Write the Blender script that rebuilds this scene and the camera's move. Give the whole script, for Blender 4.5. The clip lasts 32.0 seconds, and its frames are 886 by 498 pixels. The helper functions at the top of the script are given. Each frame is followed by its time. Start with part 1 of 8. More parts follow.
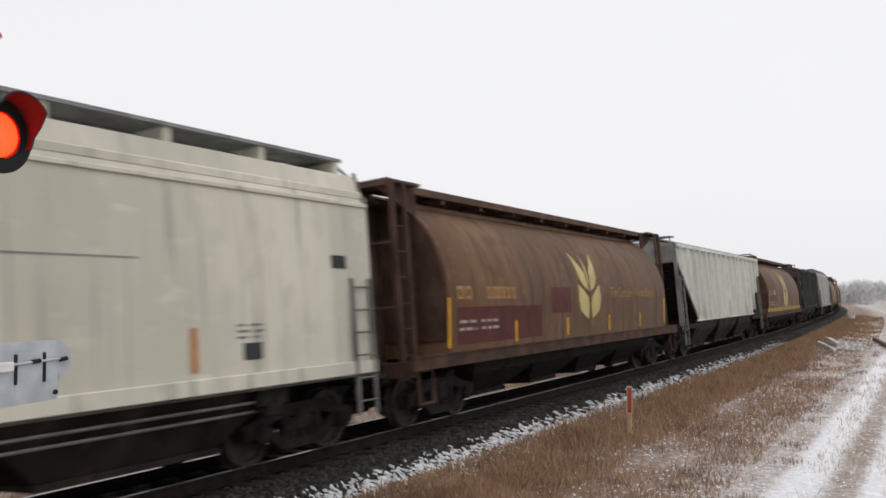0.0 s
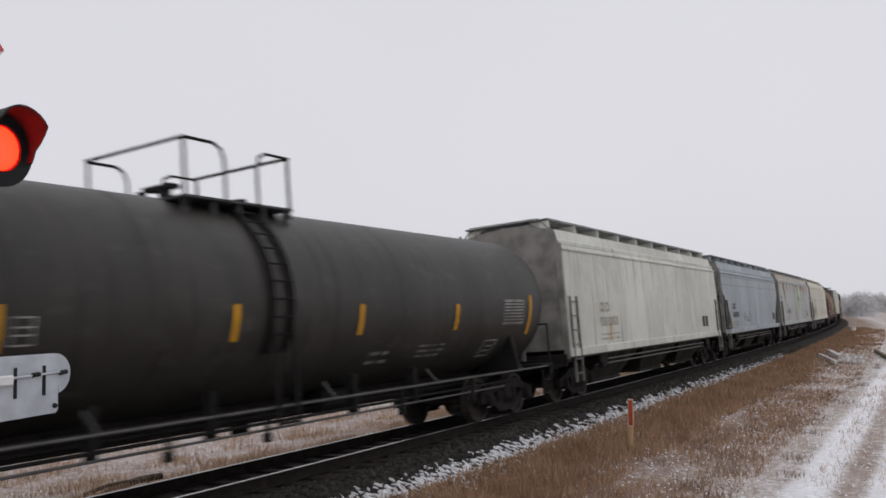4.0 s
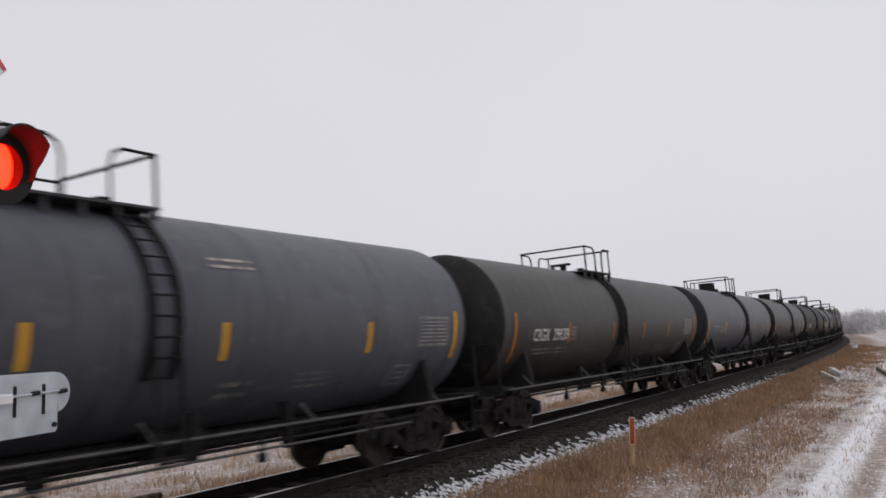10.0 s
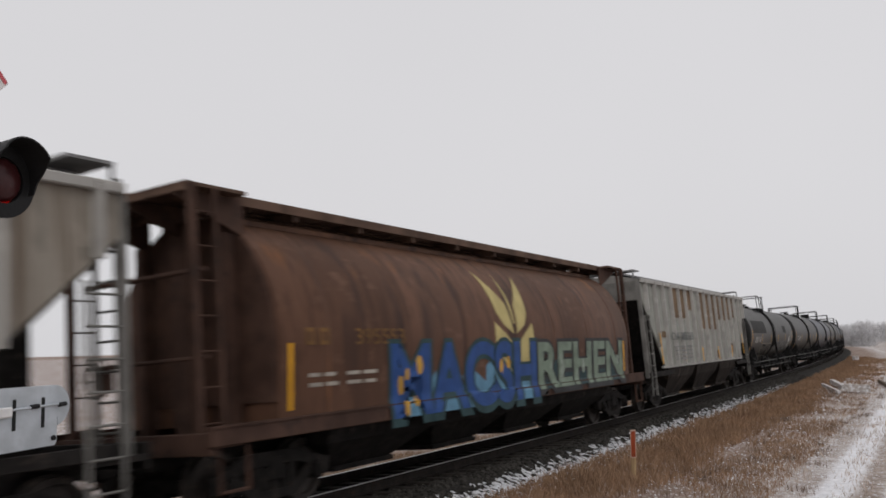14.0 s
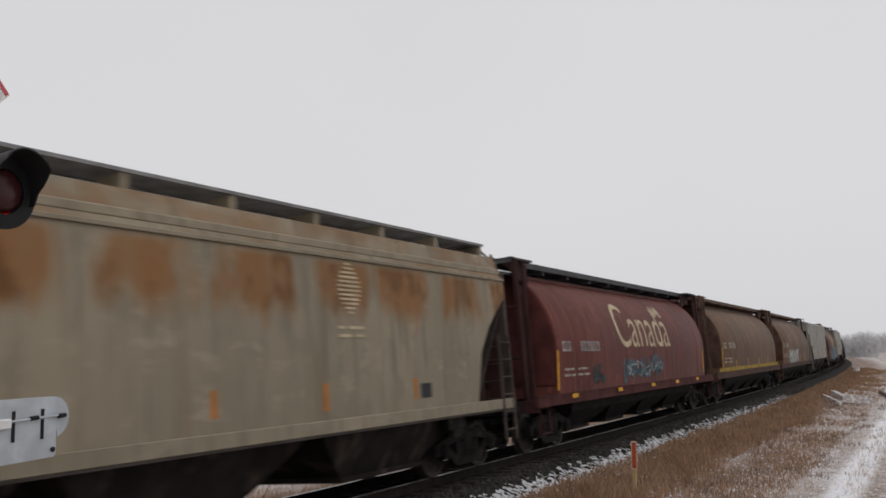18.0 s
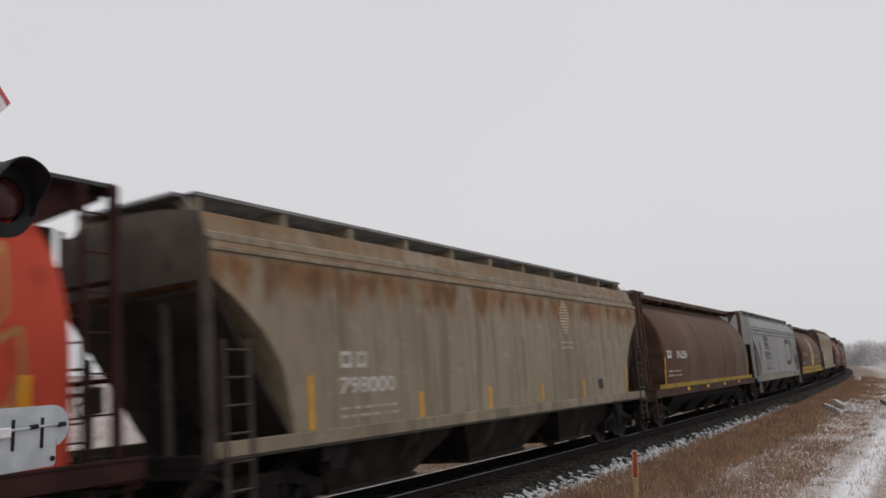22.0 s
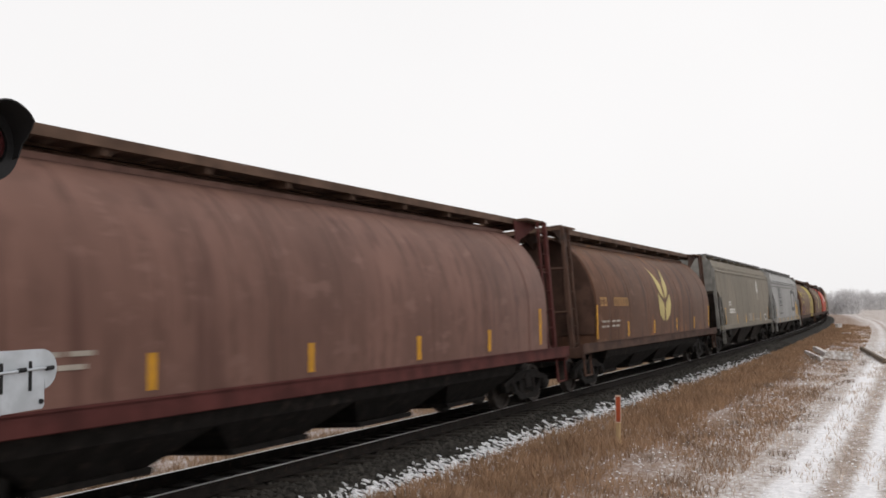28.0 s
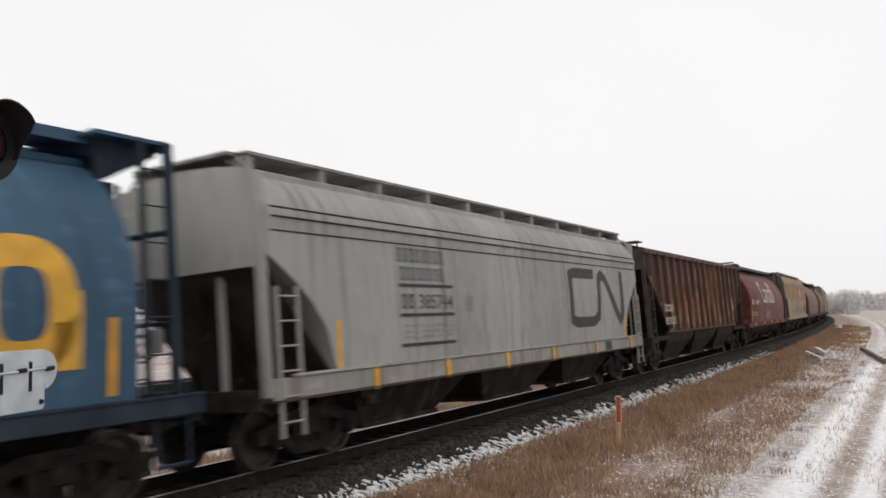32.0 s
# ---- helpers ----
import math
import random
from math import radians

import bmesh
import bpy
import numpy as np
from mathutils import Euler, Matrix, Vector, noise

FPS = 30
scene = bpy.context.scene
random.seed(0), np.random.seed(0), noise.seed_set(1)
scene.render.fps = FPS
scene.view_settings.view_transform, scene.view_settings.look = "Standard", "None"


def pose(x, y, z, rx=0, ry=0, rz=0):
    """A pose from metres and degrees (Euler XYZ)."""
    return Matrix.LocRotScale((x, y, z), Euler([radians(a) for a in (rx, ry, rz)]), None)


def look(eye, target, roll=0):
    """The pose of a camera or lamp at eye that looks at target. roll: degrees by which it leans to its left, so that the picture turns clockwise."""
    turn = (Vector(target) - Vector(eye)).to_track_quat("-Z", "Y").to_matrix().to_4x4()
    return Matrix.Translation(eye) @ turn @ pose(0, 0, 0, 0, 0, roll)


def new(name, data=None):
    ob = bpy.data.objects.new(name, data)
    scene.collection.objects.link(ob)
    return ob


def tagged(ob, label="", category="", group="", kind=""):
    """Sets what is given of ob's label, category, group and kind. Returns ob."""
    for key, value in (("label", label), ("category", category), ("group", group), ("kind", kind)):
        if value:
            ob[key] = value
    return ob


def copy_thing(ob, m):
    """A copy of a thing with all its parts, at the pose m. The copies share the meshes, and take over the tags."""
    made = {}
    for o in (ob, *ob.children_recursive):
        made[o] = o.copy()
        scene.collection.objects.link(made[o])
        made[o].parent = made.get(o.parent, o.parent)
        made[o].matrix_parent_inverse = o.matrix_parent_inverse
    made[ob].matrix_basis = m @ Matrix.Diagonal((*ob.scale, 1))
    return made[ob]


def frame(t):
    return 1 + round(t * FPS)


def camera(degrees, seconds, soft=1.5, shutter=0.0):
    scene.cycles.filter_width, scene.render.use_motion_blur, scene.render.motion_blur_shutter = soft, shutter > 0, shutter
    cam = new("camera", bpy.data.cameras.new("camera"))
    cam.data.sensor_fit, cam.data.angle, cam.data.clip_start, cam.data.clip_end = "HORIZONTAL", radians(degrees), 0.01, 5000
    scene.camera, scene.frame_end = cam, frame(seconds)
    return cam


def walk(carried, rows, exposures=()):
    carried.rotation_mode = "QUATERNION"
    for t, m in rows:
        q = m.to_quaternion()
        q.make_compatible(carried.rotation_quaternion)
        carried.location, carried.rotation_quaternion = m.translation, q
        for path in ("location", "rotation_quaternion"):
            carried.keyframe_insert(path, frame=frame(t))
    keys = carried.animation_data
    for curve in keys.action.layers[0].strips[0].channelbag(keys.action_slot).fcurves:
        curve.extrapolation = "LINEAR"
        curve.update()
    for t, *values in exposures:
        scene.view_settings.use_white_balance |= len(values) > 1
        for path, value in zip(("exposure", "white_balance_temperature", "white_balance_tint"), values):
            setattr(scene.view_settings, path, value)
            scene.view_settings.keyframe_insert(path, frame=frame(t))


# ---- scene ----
# The camera stands on the crossing's verge and looks along the curved track; it only tilts and turns.
EYE = (0.0, 0.0, 2.304)
LENS = 54.55
TILTS = [
    (0, 93.526, 1.102, 30.595), (0.5, 93.630, 1.129, 30.605), (1, 93.718, 1.129, 30.593), (1.5, 93.816, 1.140, 30.596),
    (2, 93.862, 1.143, 30.593), (2.5, 93.910, 1.137, 30.595), (4.5, 94.489, 1.190, 30.630), (5, 94.541, 1.182, 30.636),
    (5.5, 94.591, 1.178, 30.640), (6, 94.695, 1.173, 30.643), (6.5, 94.794, 1.179, 30.640), (7, 94.900, 1.190, 30.640),
    (7.5, 95.006, 1.202, 30.642), (8, 95.115, 1.214, 30.644), (8.5, 95.226, 1.220, 30.653), (9, 95.338, 1.220, 30.661),
    (9.5, 95.448, 1.232, 30.665), (10, 95.556, 1.242, 30.664), (10.5, 95.661, 1.253, 30.664), (11, 95.767, 1.265, 30.664),
    (11.5, 95.871, 1.283, 30.670), (12, 95.976, 1.294, 30.672), (12.5, 96.076, 1.294, 30.675), (13, 96.184, 1.305, 30.679),
    (13.5, 96.286, 1.311, 30.686), (14, 96.384, 1.317, 30.686), (14.5, 96.484, 1.317, 30.690), (15, 96.538, 1.328, 30.694),
    (15.5, 96.582, 1.327, 30.698), (17.5, 97.070, 1.338, 30.698), (18, 97.113, 1.336, 30.701), (18.5, 97.149, 1.332, 30.700),
    (19, 97.225, 1.338, 30.700), (19.5, 97.302, 1.337, 30.703), (20, 97.387, 1.348, 30.707), (20.5, 97.461, 1.359, 30.705),
    (21, 97.539, 1.360, 30.712), (21.5, 97.576, 1.354, 30.717), (22, 97.682, 1.326, 30.734), (22.5, 97.080, 1.052, 30.641),
    (23, 94.264, 0.522, 29.706), (23.5, 93.079, 0.244, 29.164), (24, 92.093, 0.405, 29.268), (24.5, 93.276, 0.810, 29.339),
    (25, 93.020, 0.729, 29.532), (25.5, 93.814, 0.991, 29.788), (26, 94.000, 0.989, 29.846), (26.5, 93.964, 1.010, 29.830),
    (28.5, 94.136, 1.054, 29.874), (32, 94.135, 1.054, 29.878),
]
cam = camera(LENS, 32.0, soft=1.7, shutter=0.22)
EXPOSURES = [(0, 0.30, 6650, 10), (1, 0.18, 6600, 10), (2, 0.03, 6550, 11), (4.5, -0.04, 6500, 13), (11.3, -0.04, 6500, 13), (12.2, -0.1, 6690, 12), (18, -0.1, 6680, 11), (22.4, -0.13, 6680, 11), (23.0, -0.14, 6760, 10), (24.0, 0.45, 6900, 10), (25, 0.52, 6840, 10), (26, 0.38, 6840, 10), (32, 0.36, 6840, 10)]
walk(cam, [(t, pose(*EYE, rx, ry, rz)) for t, rx, ry, rz in TILTS], EXPOSURES)

# ---- light: an overcast winter sky ----
world = bpy.data.worlds.new("overcast_sky")
scene.world = world
world.use_nodes = True
wn, wl = world.node_tree.nodes, world.node_tree.links
bg = wn["Background"]
sky = wn.new("ShaderNodeTexSky")
sky.sky_type, sky.sun_disc = "NISHITA", False
sky.sun_elevation, sky.sun_rotation = radians(28), radians(200)
sky.dust_density = 5.0
grey = wn.new("ShaderNodeHueSaturation")
grey.inputs["Saturation"].default_value = 0.1
grey.inputs["Value"].default_value = 0.1
wl.new(sky.outputs["Color"], grey.inputs["Color"])
coord = wn.new("ShaderNodeTexCoord")
split = wn.new("ShaderNodeSeparateXYZ")
wl.new(coord.outputs["Generated"], split.inputs["Vector"])
ramp = wn.new("ShaderNodeValToRGB")
stops = ((0.0, (0.58, 0.59, 0.62)), (0.5, (0.58, 0.59, 0.62)), (0.525, (0.635, 0.645, 0.68)), (0.56, (0.70, 0.708, 0.742)), (0.62, (0.772, 0.778, 0.813)), (0.70, (0.775, 0.78, 0.811)), (1.0, (0.66, 0.665, 0.69)))
while len(ramp.color_ramp.elements) < len(stops):
    ramp.color_ramp.elements.new(0.5)
for el, (pos, col) in zip(ramp.color_ramp.elements, stops):
    el.position, el.color = pos, (*col, 1)
wl.new(split.outputs["Z"], ramp.inputs["Fac"])
cloud = wn.new("ShaderNodeTexNoise")
cloud.inputs["Scale"].default_value, cloud.inputs["Detail"].default_value = 2.2, 3
wl.new(coord.outputs["Generated"], cloud.inputs["Vector"])
soft = wn.new("ShaderNodeMapRange")
soft.inputs["To Min"].default_value, soft.inputs["To Max"].default_value = 0.97, 1.03
wl.new(cloud.outputs["Fac"], soft.inputs["Value"])
mixc = wn.new("ShaderNodeMix")
mixc.data_type = "RGBA"
mixc.inputs["Factor"].default_value = 0.9
wl.new(grey.outputs["Color"], mixc.inputs["A"])
wl.new(ramp.outputs["Color"], mixc.inputs["B"])
mul = wn.new("ShaderNodeVectorMath")
mul.operation = "SCALE"
wl.new(mixc.outputs["Result"], mul.inputs[0])
wl.new(soft.outputs["Result"], mul.inputs["Scale"])
wl.new(mul.outputs["Vector"], bg.inputs["Color"])
bg.inputs["Strength"].default_value = 1.3
sun = new("sun", bpy.data.lights.new("sun", "SUN"))
sun.data.energy, sun.data.angle, sun.data.color = 0.5, radians(30), (1.0, 0.97, 0.93)
sun.matrix_world = look((30, -40, 60), (0, 20, 0))

# ---- materials ----
MATS = {}


def material(name, color, rough=0.6, metal=0.0, vary=0.15, scale=3.0, second=None, amount=0.5, sharp=0.1, grain=40.0, bump=0.15, stretch=(1, 1, 1), tint=0.06, drip=None, drip_amount=0.5, runs=None, run_amount=0.5, top=None, top_color=(0.17, 0.075, 0.035), sheet=0.0, scuff=0.0):
    """A surface with grain, blotches of a second colour, long vertical runs, fine relief and a little difference from thing to thing."""
    if name in MATS:
        return MATS[name]
    m = bpy.data.materials.new(name)
    m.use_nodes = True
    n, l = m.node_tree.nodes, m.node_tree.links
    b = n["Principled BSDF"]
    b.inputs["Roughness"].default_value, b.inputs["Metallic"].default_value = rough, metal
    b.inputs["Specular IOR Level"].default_value = 0.3 if metal or rough < 0.5 else 0.14
    tc, info = n.new("ShaderNodeTexCoord"), n.new("ShaderNodeObjectInfo")
    shift = n.new("ShaderNodeVectorMath")
    shift.operation = "MULTIPLY_ADD"
    shift.inputs[1].default_value = stretch
    l.new(tc.outputs["Object"], shift.inputs[0])
    off = n.new("ShaderNodeVectorMath")
    off.operation = "SCALE"
    off.inputs[0].default_value = (37, 53, 11)
    l.new(info.outputs["Random"], off.inputs["Scale"])
    l.new(off.outputs["Vector"], shift.inputs[2])

    def noise_at(size, detail, vec=None):
        t = n.new("ShaderNodeTexNoise")
        t.inputs["Scale"].default_value, t.inputs["Detail"].default_value = size, detail
        l.new(vec or shift.outputs["Vector"], t.inputs["Vector"])
        return t.outputs["Fac"]

    def blend(fac, a, c):
        x = n.new("ShaderNodeMix")
        x.data_type = "RGBA"
        l.new(fac, x.inputs["Factor"])
        for sock, v in (("A", a), ("B", c)):
            if isinstance(v, tuple):
                x.inputs[sock].default_value = (*v, 1)
            else:
                l.new(v, x.inputs[sock])
        return x.outputs["Result"]

    def ramped(fac, lo, hi):
        r = n.new("ShaderNodeMapRange")
        r.interpolation_type = "SMOOTHSTEP"
        r.inputs["From Min"].default_value, r.inputs["From Max"].default_value = lo, hi
        l.new(fac, r.inputs["Value"])
        return r.outputs["Result"]

    def drawn(k):
        v = n.new("ShaderNodeVectorMath")
        v.operation = "MULTIPLY_ADD"
        v.inputs[1].default_value = k
        l.new(tc.outputs["Object"], v.inputs[0])
        l.new(off.outputs["Vector"], v.inputs[2])
        return v.outputs["Vector"]

    dark = tuple(c * (1 - vary) for c in color)
    light = tuple(min(1, c * (1 + vary)) for c in color)
    col = blend(ramped(noise_at(scale, 5), 0.3, 0.7), dark, light)
    fine = noise_at(grain, 3)
    if scuff:
        # small scratches and stains, darker and paler
        col = blend(ramped(noise_at(1.0, 9, drawn((2.5, 3.4, 1.7))), 0.50, 0.64), col, tuple(c * (1 - scuff) for c in color))
        col = blend(ramped(noise_at(1.0, 9, drawn((6.0, 2.1, 4.0))), 0.56, 0.70), col, tuple(min(0.8, c * (1 + scuff) + 0.008) for c in color))
    if second:
        col = blend(ramped(noise_at(scale * 1.7, 6), 1 - amount, 1 - amount + sharp), col, second)
    if drip:
        col = blend(ramped(noise_at(1.3, 5, drawn((1.2, 2.2, 0.16))), 1 - drip_amount - 0.02, 1 - drip_amount + 0.13), col, drip)
    if runs:
        # fine upright streaks of dirt or rust
        col = blend(ramped(noise_at(1.0, 4, drawn((1.0, 7.0, 0.35))), 1 - run_amount, 1 - run_amount + 0.2), col, runs)
    if top:
        # rust blotches in the middle of each side sheet, below the roof edge, ragged downwards
        period, low, wide = top
        xyz = n.new("ShaderNodeSeparateXYZ")
        l.new(tc.outputs["Object"], xyz.inputs[0])

        def calc(op, *vals):
            q = n.new("ShaderNodeMath")
            q.operation = op
            for i, v in enumerate(vals):
                if isinstance(v, (int, float)):
                    q.inputs[i].default_value = v
                else:
                    l.new(v, q.inputs[i])
            return q.outputs[0]
        rag = noise_at(1.0, 5, drawn((1.0, 1.5, 0.5)))
        fine_rag = noise_at(1.0, 4, drawn((2.0, 3.2, 1.1)))
        to_seam = calc("ABSOLUTE", calc("SUBTRACT", calc("FRACT", calc("DIVIDE", xyz.outputs["Y"], period)), 0.5))
        inside = ramped(calc("ADD", calc("SUBTRACT", wide, to_seam), calc("MULTIPLY_ADD", rag, 0.75, -0.375)), -0.06, 0.12)
        foot = ramped(calc("ADD", xyz.outputs["Z"], calc("MULTIPLY_ADD", fine_rag, 1.0, -0.5)), low - 0.2, low + 0.35)
        head = calc("SUBTRACT", 1.0, ramped(xyz.outputs["Z"], 3.62, 3.8))
        strength = calc("MULTIPLY_ADD", fine_rag, 1.0, 0.36)
        where = calc("MULTIPLY", calc("MULTIPLY", inside, foot), calc("MULTIPLY", head, calc("MINIMUM", strength, 1.0)))
        col = blend(where, col, top_color)
        eave = calc("MULTIPLY", ramped(xyz.outputs["Z"], 3.72, 3.84), calc("MULTIPLY", ramped(noise_at(1.0, 5, drawn((1.5, 0.9, 2.0))), 0.36, 0.62), 0.6))
        col = blend(eave, col, tuple(0.9 * c for c in top_color))
        core = ramped(noise_at(1.0, 6, drawn((2.0, 1.9, 1.3))), 0.46, 0.62)
        col = blend(calc("MULTIPLY", where, core), col, tuple(0.6 * c for c in top_color))
    if sheet:
        # each welded sheet has aged a little differently
        cell = n.new("ShaderNodeSeparateXYZ")
        l.new(tc.outputs["Object"], cell.inputs[0])
        step = n.new("ShaderNodeMath")
        step.operation = "DIVIDE"
        step.inputs[1].default_value = sheet
        l.new(cell.outputs["Y"], step.inputs[0])
        whole = n.new("ShaderNodeMath")
        whole.operation = "FLOOR"
        l.new(step.outputs[0], whole.inputs[0])
        dice = n.new("ShaderNodeTexWhiteNoise")
        dice.noise_dimensions = "2D"
        both = n.new("ShaderNodeCombineXYZ")
        l.new(whole.outputs[0], both.inputs["X"])
        l.new(info.outputs["Random"], both.inputs["Y"])
        l.new(both.outputs[0], dice.inputs["Vector"])
        age = n.new("ShaderNodeMapRange")
        age.inputs["To Min"].default_value, age.inputs["To Max"].default_value = 0.90, 1.08
        l.new(dice.outputs["Value"], age.inputs["Value"])
        aged = n.new("ShaderNodeHueSaturation")
        l.new(age.outputs["Result"], aged.inputs["Value"])
        l.new(col, aged.inputs["Color"])
        col = aged.outputs["Color"]
    hsv = n.new("ShaderNodeHueSaturation")
    l.new(col, hsv.inputs["Color"])
    tone = n.new("ShaderNodeMapRange")
    tone.inputs["To Min"].default_value, tone.inputs["To Max"].default_value = 1 - tint, 1 + tint
    l.new(info.outputs["Random"], tone.inputs["Value"])
    l.new(tone.outputs["Result"], hsv.inputs["Value"])
    l.new(hsv.outputs["Color"], b.inputs["Base Color"])
    if bump:
        bp = n.new("ShaderNodeBump")
        bp.inputs["Strength"].default_value, bp.inputs["Distance"].default_value = bump, 0.02
        l.new(fine, bp.inputs["Height"])
        l.new(bp.outputs["Normal"], b.inputs["Normal"])
    MATS[name] = m
    return m


def glowing(name, color, strength):
    m = bpy.data.materials.new(name)
    m.use_nodes = True
    b = m.node_tree.nodes["Principled BSDF"]
    b.inputs["Base Color"].default_value = (*color, 1)
    b.inputs["Emission Color"].default_value = (*color, 1)
    b.inputs["Emission Strength"].default_value = strength
    return m


RUST, DIRT = (0.20, 0.085, 0.035), (0.12, 0.10, 0.085)


def paint(name, color, rust=0.0, drip=0.3, drip_color=DIRT, vary=0.22, rough=0.6, runs=None, run_amount=0.46, top=None, top_color=(0.17, 0.075, 0.035), sheet=0.0, scuff=0.14):
    runs = runs or tuple(0.58 * c for c in color)
    return material("paint_" + name, color, rough, 0, vary, 0.55, RUST if rust else None, rust, 0.12, 60, 0.08, (1, 1, 0.55), 0.03, drip_color, drip, runs, run_amount, top, top_color, sheet, scuff)



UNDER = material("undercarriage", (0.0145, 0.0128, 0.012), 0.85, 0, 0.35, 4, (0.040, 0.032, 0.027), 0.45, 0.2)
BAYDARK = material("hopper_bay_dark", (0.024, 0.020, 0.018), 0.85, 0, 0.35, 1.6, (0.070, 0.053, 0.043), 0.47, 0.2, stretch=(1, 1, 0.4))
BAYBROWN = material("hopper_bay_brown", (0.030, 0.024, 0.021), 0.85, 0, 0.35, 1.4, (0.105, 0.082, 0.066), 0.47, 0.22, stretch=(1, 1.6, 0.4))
FRAME = material("dark_frame", (0.046, 0.038, 0.034), 0.75, 0, 0.3, 2, (0.09, 0.06, 0.045), 0.4, 0.2)
WHEEL = material("wheel_steel", (0.036, 0.030, 0.027), 0.6, 0.3, 0.3, 6, (0.085, 0.062, 0.048), 0.45, 0.2)
RAILSTEEL = material("rail_web", (0.015, 0.012, 0.0105), 0.85, 0.0, 0.3, 5, (0.034, 0.022, 0.016), 0.45, 0.2)
RAILHEAD = material("rail_head", (0.52, 0.51, 0.51), 0.3, 1.0, 0.1, 9)
YELLOW = material("reflective_yellow", (0.64, 0.315, 0.016), 0.5, 0, 0.12, 4)
ORANGE = material("reflective_orange", (0.42, 0.15, 0.02), 0.5, 0, 0.12, 4)
WHITE = material("stencil_white", (0.62, 0.61, 0.58), 0.6, 0, 0.15, 3)
FADED = material("stencil_faded", (0.33, 0.30, 0.26), 0.65, 0, 0.25, 3)

# ---- building helpers ----


def part(name, bm, mat, parent, label="", smooth=False):
    """Links a bmesh (or a ready mesh) as one mesh object under a thing or a part."""
    me = bm
    if isinstance(bm, bmesh.types.BMesh):
        bmesh.ops.recalc_face_normals(bm, faces=bm.faces)
        me = bpy.data.meshes.new(name)
        bm.to_mesh(me)
        bm.free()
        if smooth:
            me.polygons.foreach_set("use_smooth", [True] * len(me.polygons))
            me.set_sharp_from_angle(angle=radians(35))
    if mat and not me.materials:
        me.materials.append(mat)
    ob = new(name, me)
    ob.parent = parent
    if label:
        ob["label"] = label
    return ob


def again(ob, m, parent=None):
    """Another part on the same mesh, at the pose m in its parent's space."""
    o = new(ob.name.split(".")[0], ob.data)
    o.parent = parent or ob.parent
    o.matrix_basis = m
    if "label" in ob:
        o["label"] = ob["label"]
    return o


def box(bm, x0, x1, y0, y1, z0, z1, bevel=0.0):
    vs = [bm.verts.new((x, y, z)) for x in (x0, x1) for y in (y0, y1) for z in (z0, z1)]
    fs = [bm.faces.new([vs[i] for i in f]) for f in ((0, 1, 3, 2), (4, 6, 7, 5), (0, 4, 5, 1), (2, 3, 7, 6), (0, 2, 6, 4), (1, 5, 7, 3))]
    if bevel:
        bmesh.ops.bevel(bm, geom=list({e for f in fs for e in f.edges}), offset=bevel, segments=1, affect="EDGES")


def rod(bm, a, b, r, n=8, r2=None):
    a, b = Vector(a), Vector(b)
    d = (b - a).normalized()
    u = d.orthogonal().normalized()
    v = d.cross(u)
    rings = []
    for c, rad in ((a, r), (b, r if r2 is None else r2)):
        rings.append([bm.verts.new(c + (u * math.cos(2 * math.pi * i / n) + v * math.sin(2 * math.pi * i / n)) * rad) for i in range(n)])
    for i in range(n):
        bm.faces.new((rings[0][i], rings[0][(i + 1) % n], rings[1][(i + 1) % n], rings[1][i]))
    bm.faces.new(rings[0][::-1])
    bm.faces.new(rings[1])


def pipe(bm, pts, r, n=6):
    """One bent tube through the points; a closed ring when the last point is the first."""
    pts = [Vector(p) for p in pts]
    shut = (pts[0] - pts[-1]).length < 1e-6
    if shut:
        pts = pts[:-1]
    m = len(pts)
    u, rings = None, []
    for i, p in enumerate(pts):
        d0 = (p - pts[i - 1]).normalized() if i or shut else (pts[1] - p).normalized()
        d1 = (pts[(i + 1) % m] - p).normalized() if i < m - 1 or shut else d0
        d = (d0 + d1).normalized() if (d0 + d1).length > 1e-4 else d0
        u = d.orthogonal().normalized() if u is None else (u - d * u.dot(d)).normalized()
        v = d.cross(u)
        k = 1 / max(0.6, d.dot(d0))
        rings.append([p + (u * math.cos(2 * math.pi * j / n) + v * math.sin(2 * math.pi * j / n)) * (r * k) for j in range(n)])
    made = loft(bm, rings, cap=not shut)
    if shut:
        for j in range(n):
            bm.faces.new((made[-1][j], made[-1][(j + 1) % n], made[0][(j + 1) % n], made[0][j]))


def loft(bm, rings, close=True, cap=True):
    made = [[bm.verts.new(p) for p in ring] for ring in rings]
    n = len(made[0])
    for a, b in zip(made, made[1:]):
        for i in range(n if close else n - 1):
            j = (i + 1) % n
            bm.faces.new((a[i], a[j], b[j], b[i]))
    if cap:
        bm.faces.new(made[0][::-1])
        bm.faces.new(made[-1])
    return made


def plate(bm, pts, thick, axis=0):
    """A flat plate: an outline of points, given thickness along an axis."""
    d = [0, 0, 0]
    d[axis] = thick
    a = [bm.verts.new(p) for p in pts]
    b = [bm.verts.new((p[0] + d[0], p[1] + d[1], p[2] + d[2])) for p in pts]
    bm.faces.new(a)
    bm.faces.new(b[::-1])
    for i in range(len(a)):
        j = (i + 1) % len(a)
        bm.faces.new((a[i], b[i], b[j], a[j]))


def BM():
    return bmesh.new()


# ---- the track: straight behind the crossing, then one long curve to the left ----
SIDE, RADIUS, BANK = 9.361, 1541.6, radians(3.77)


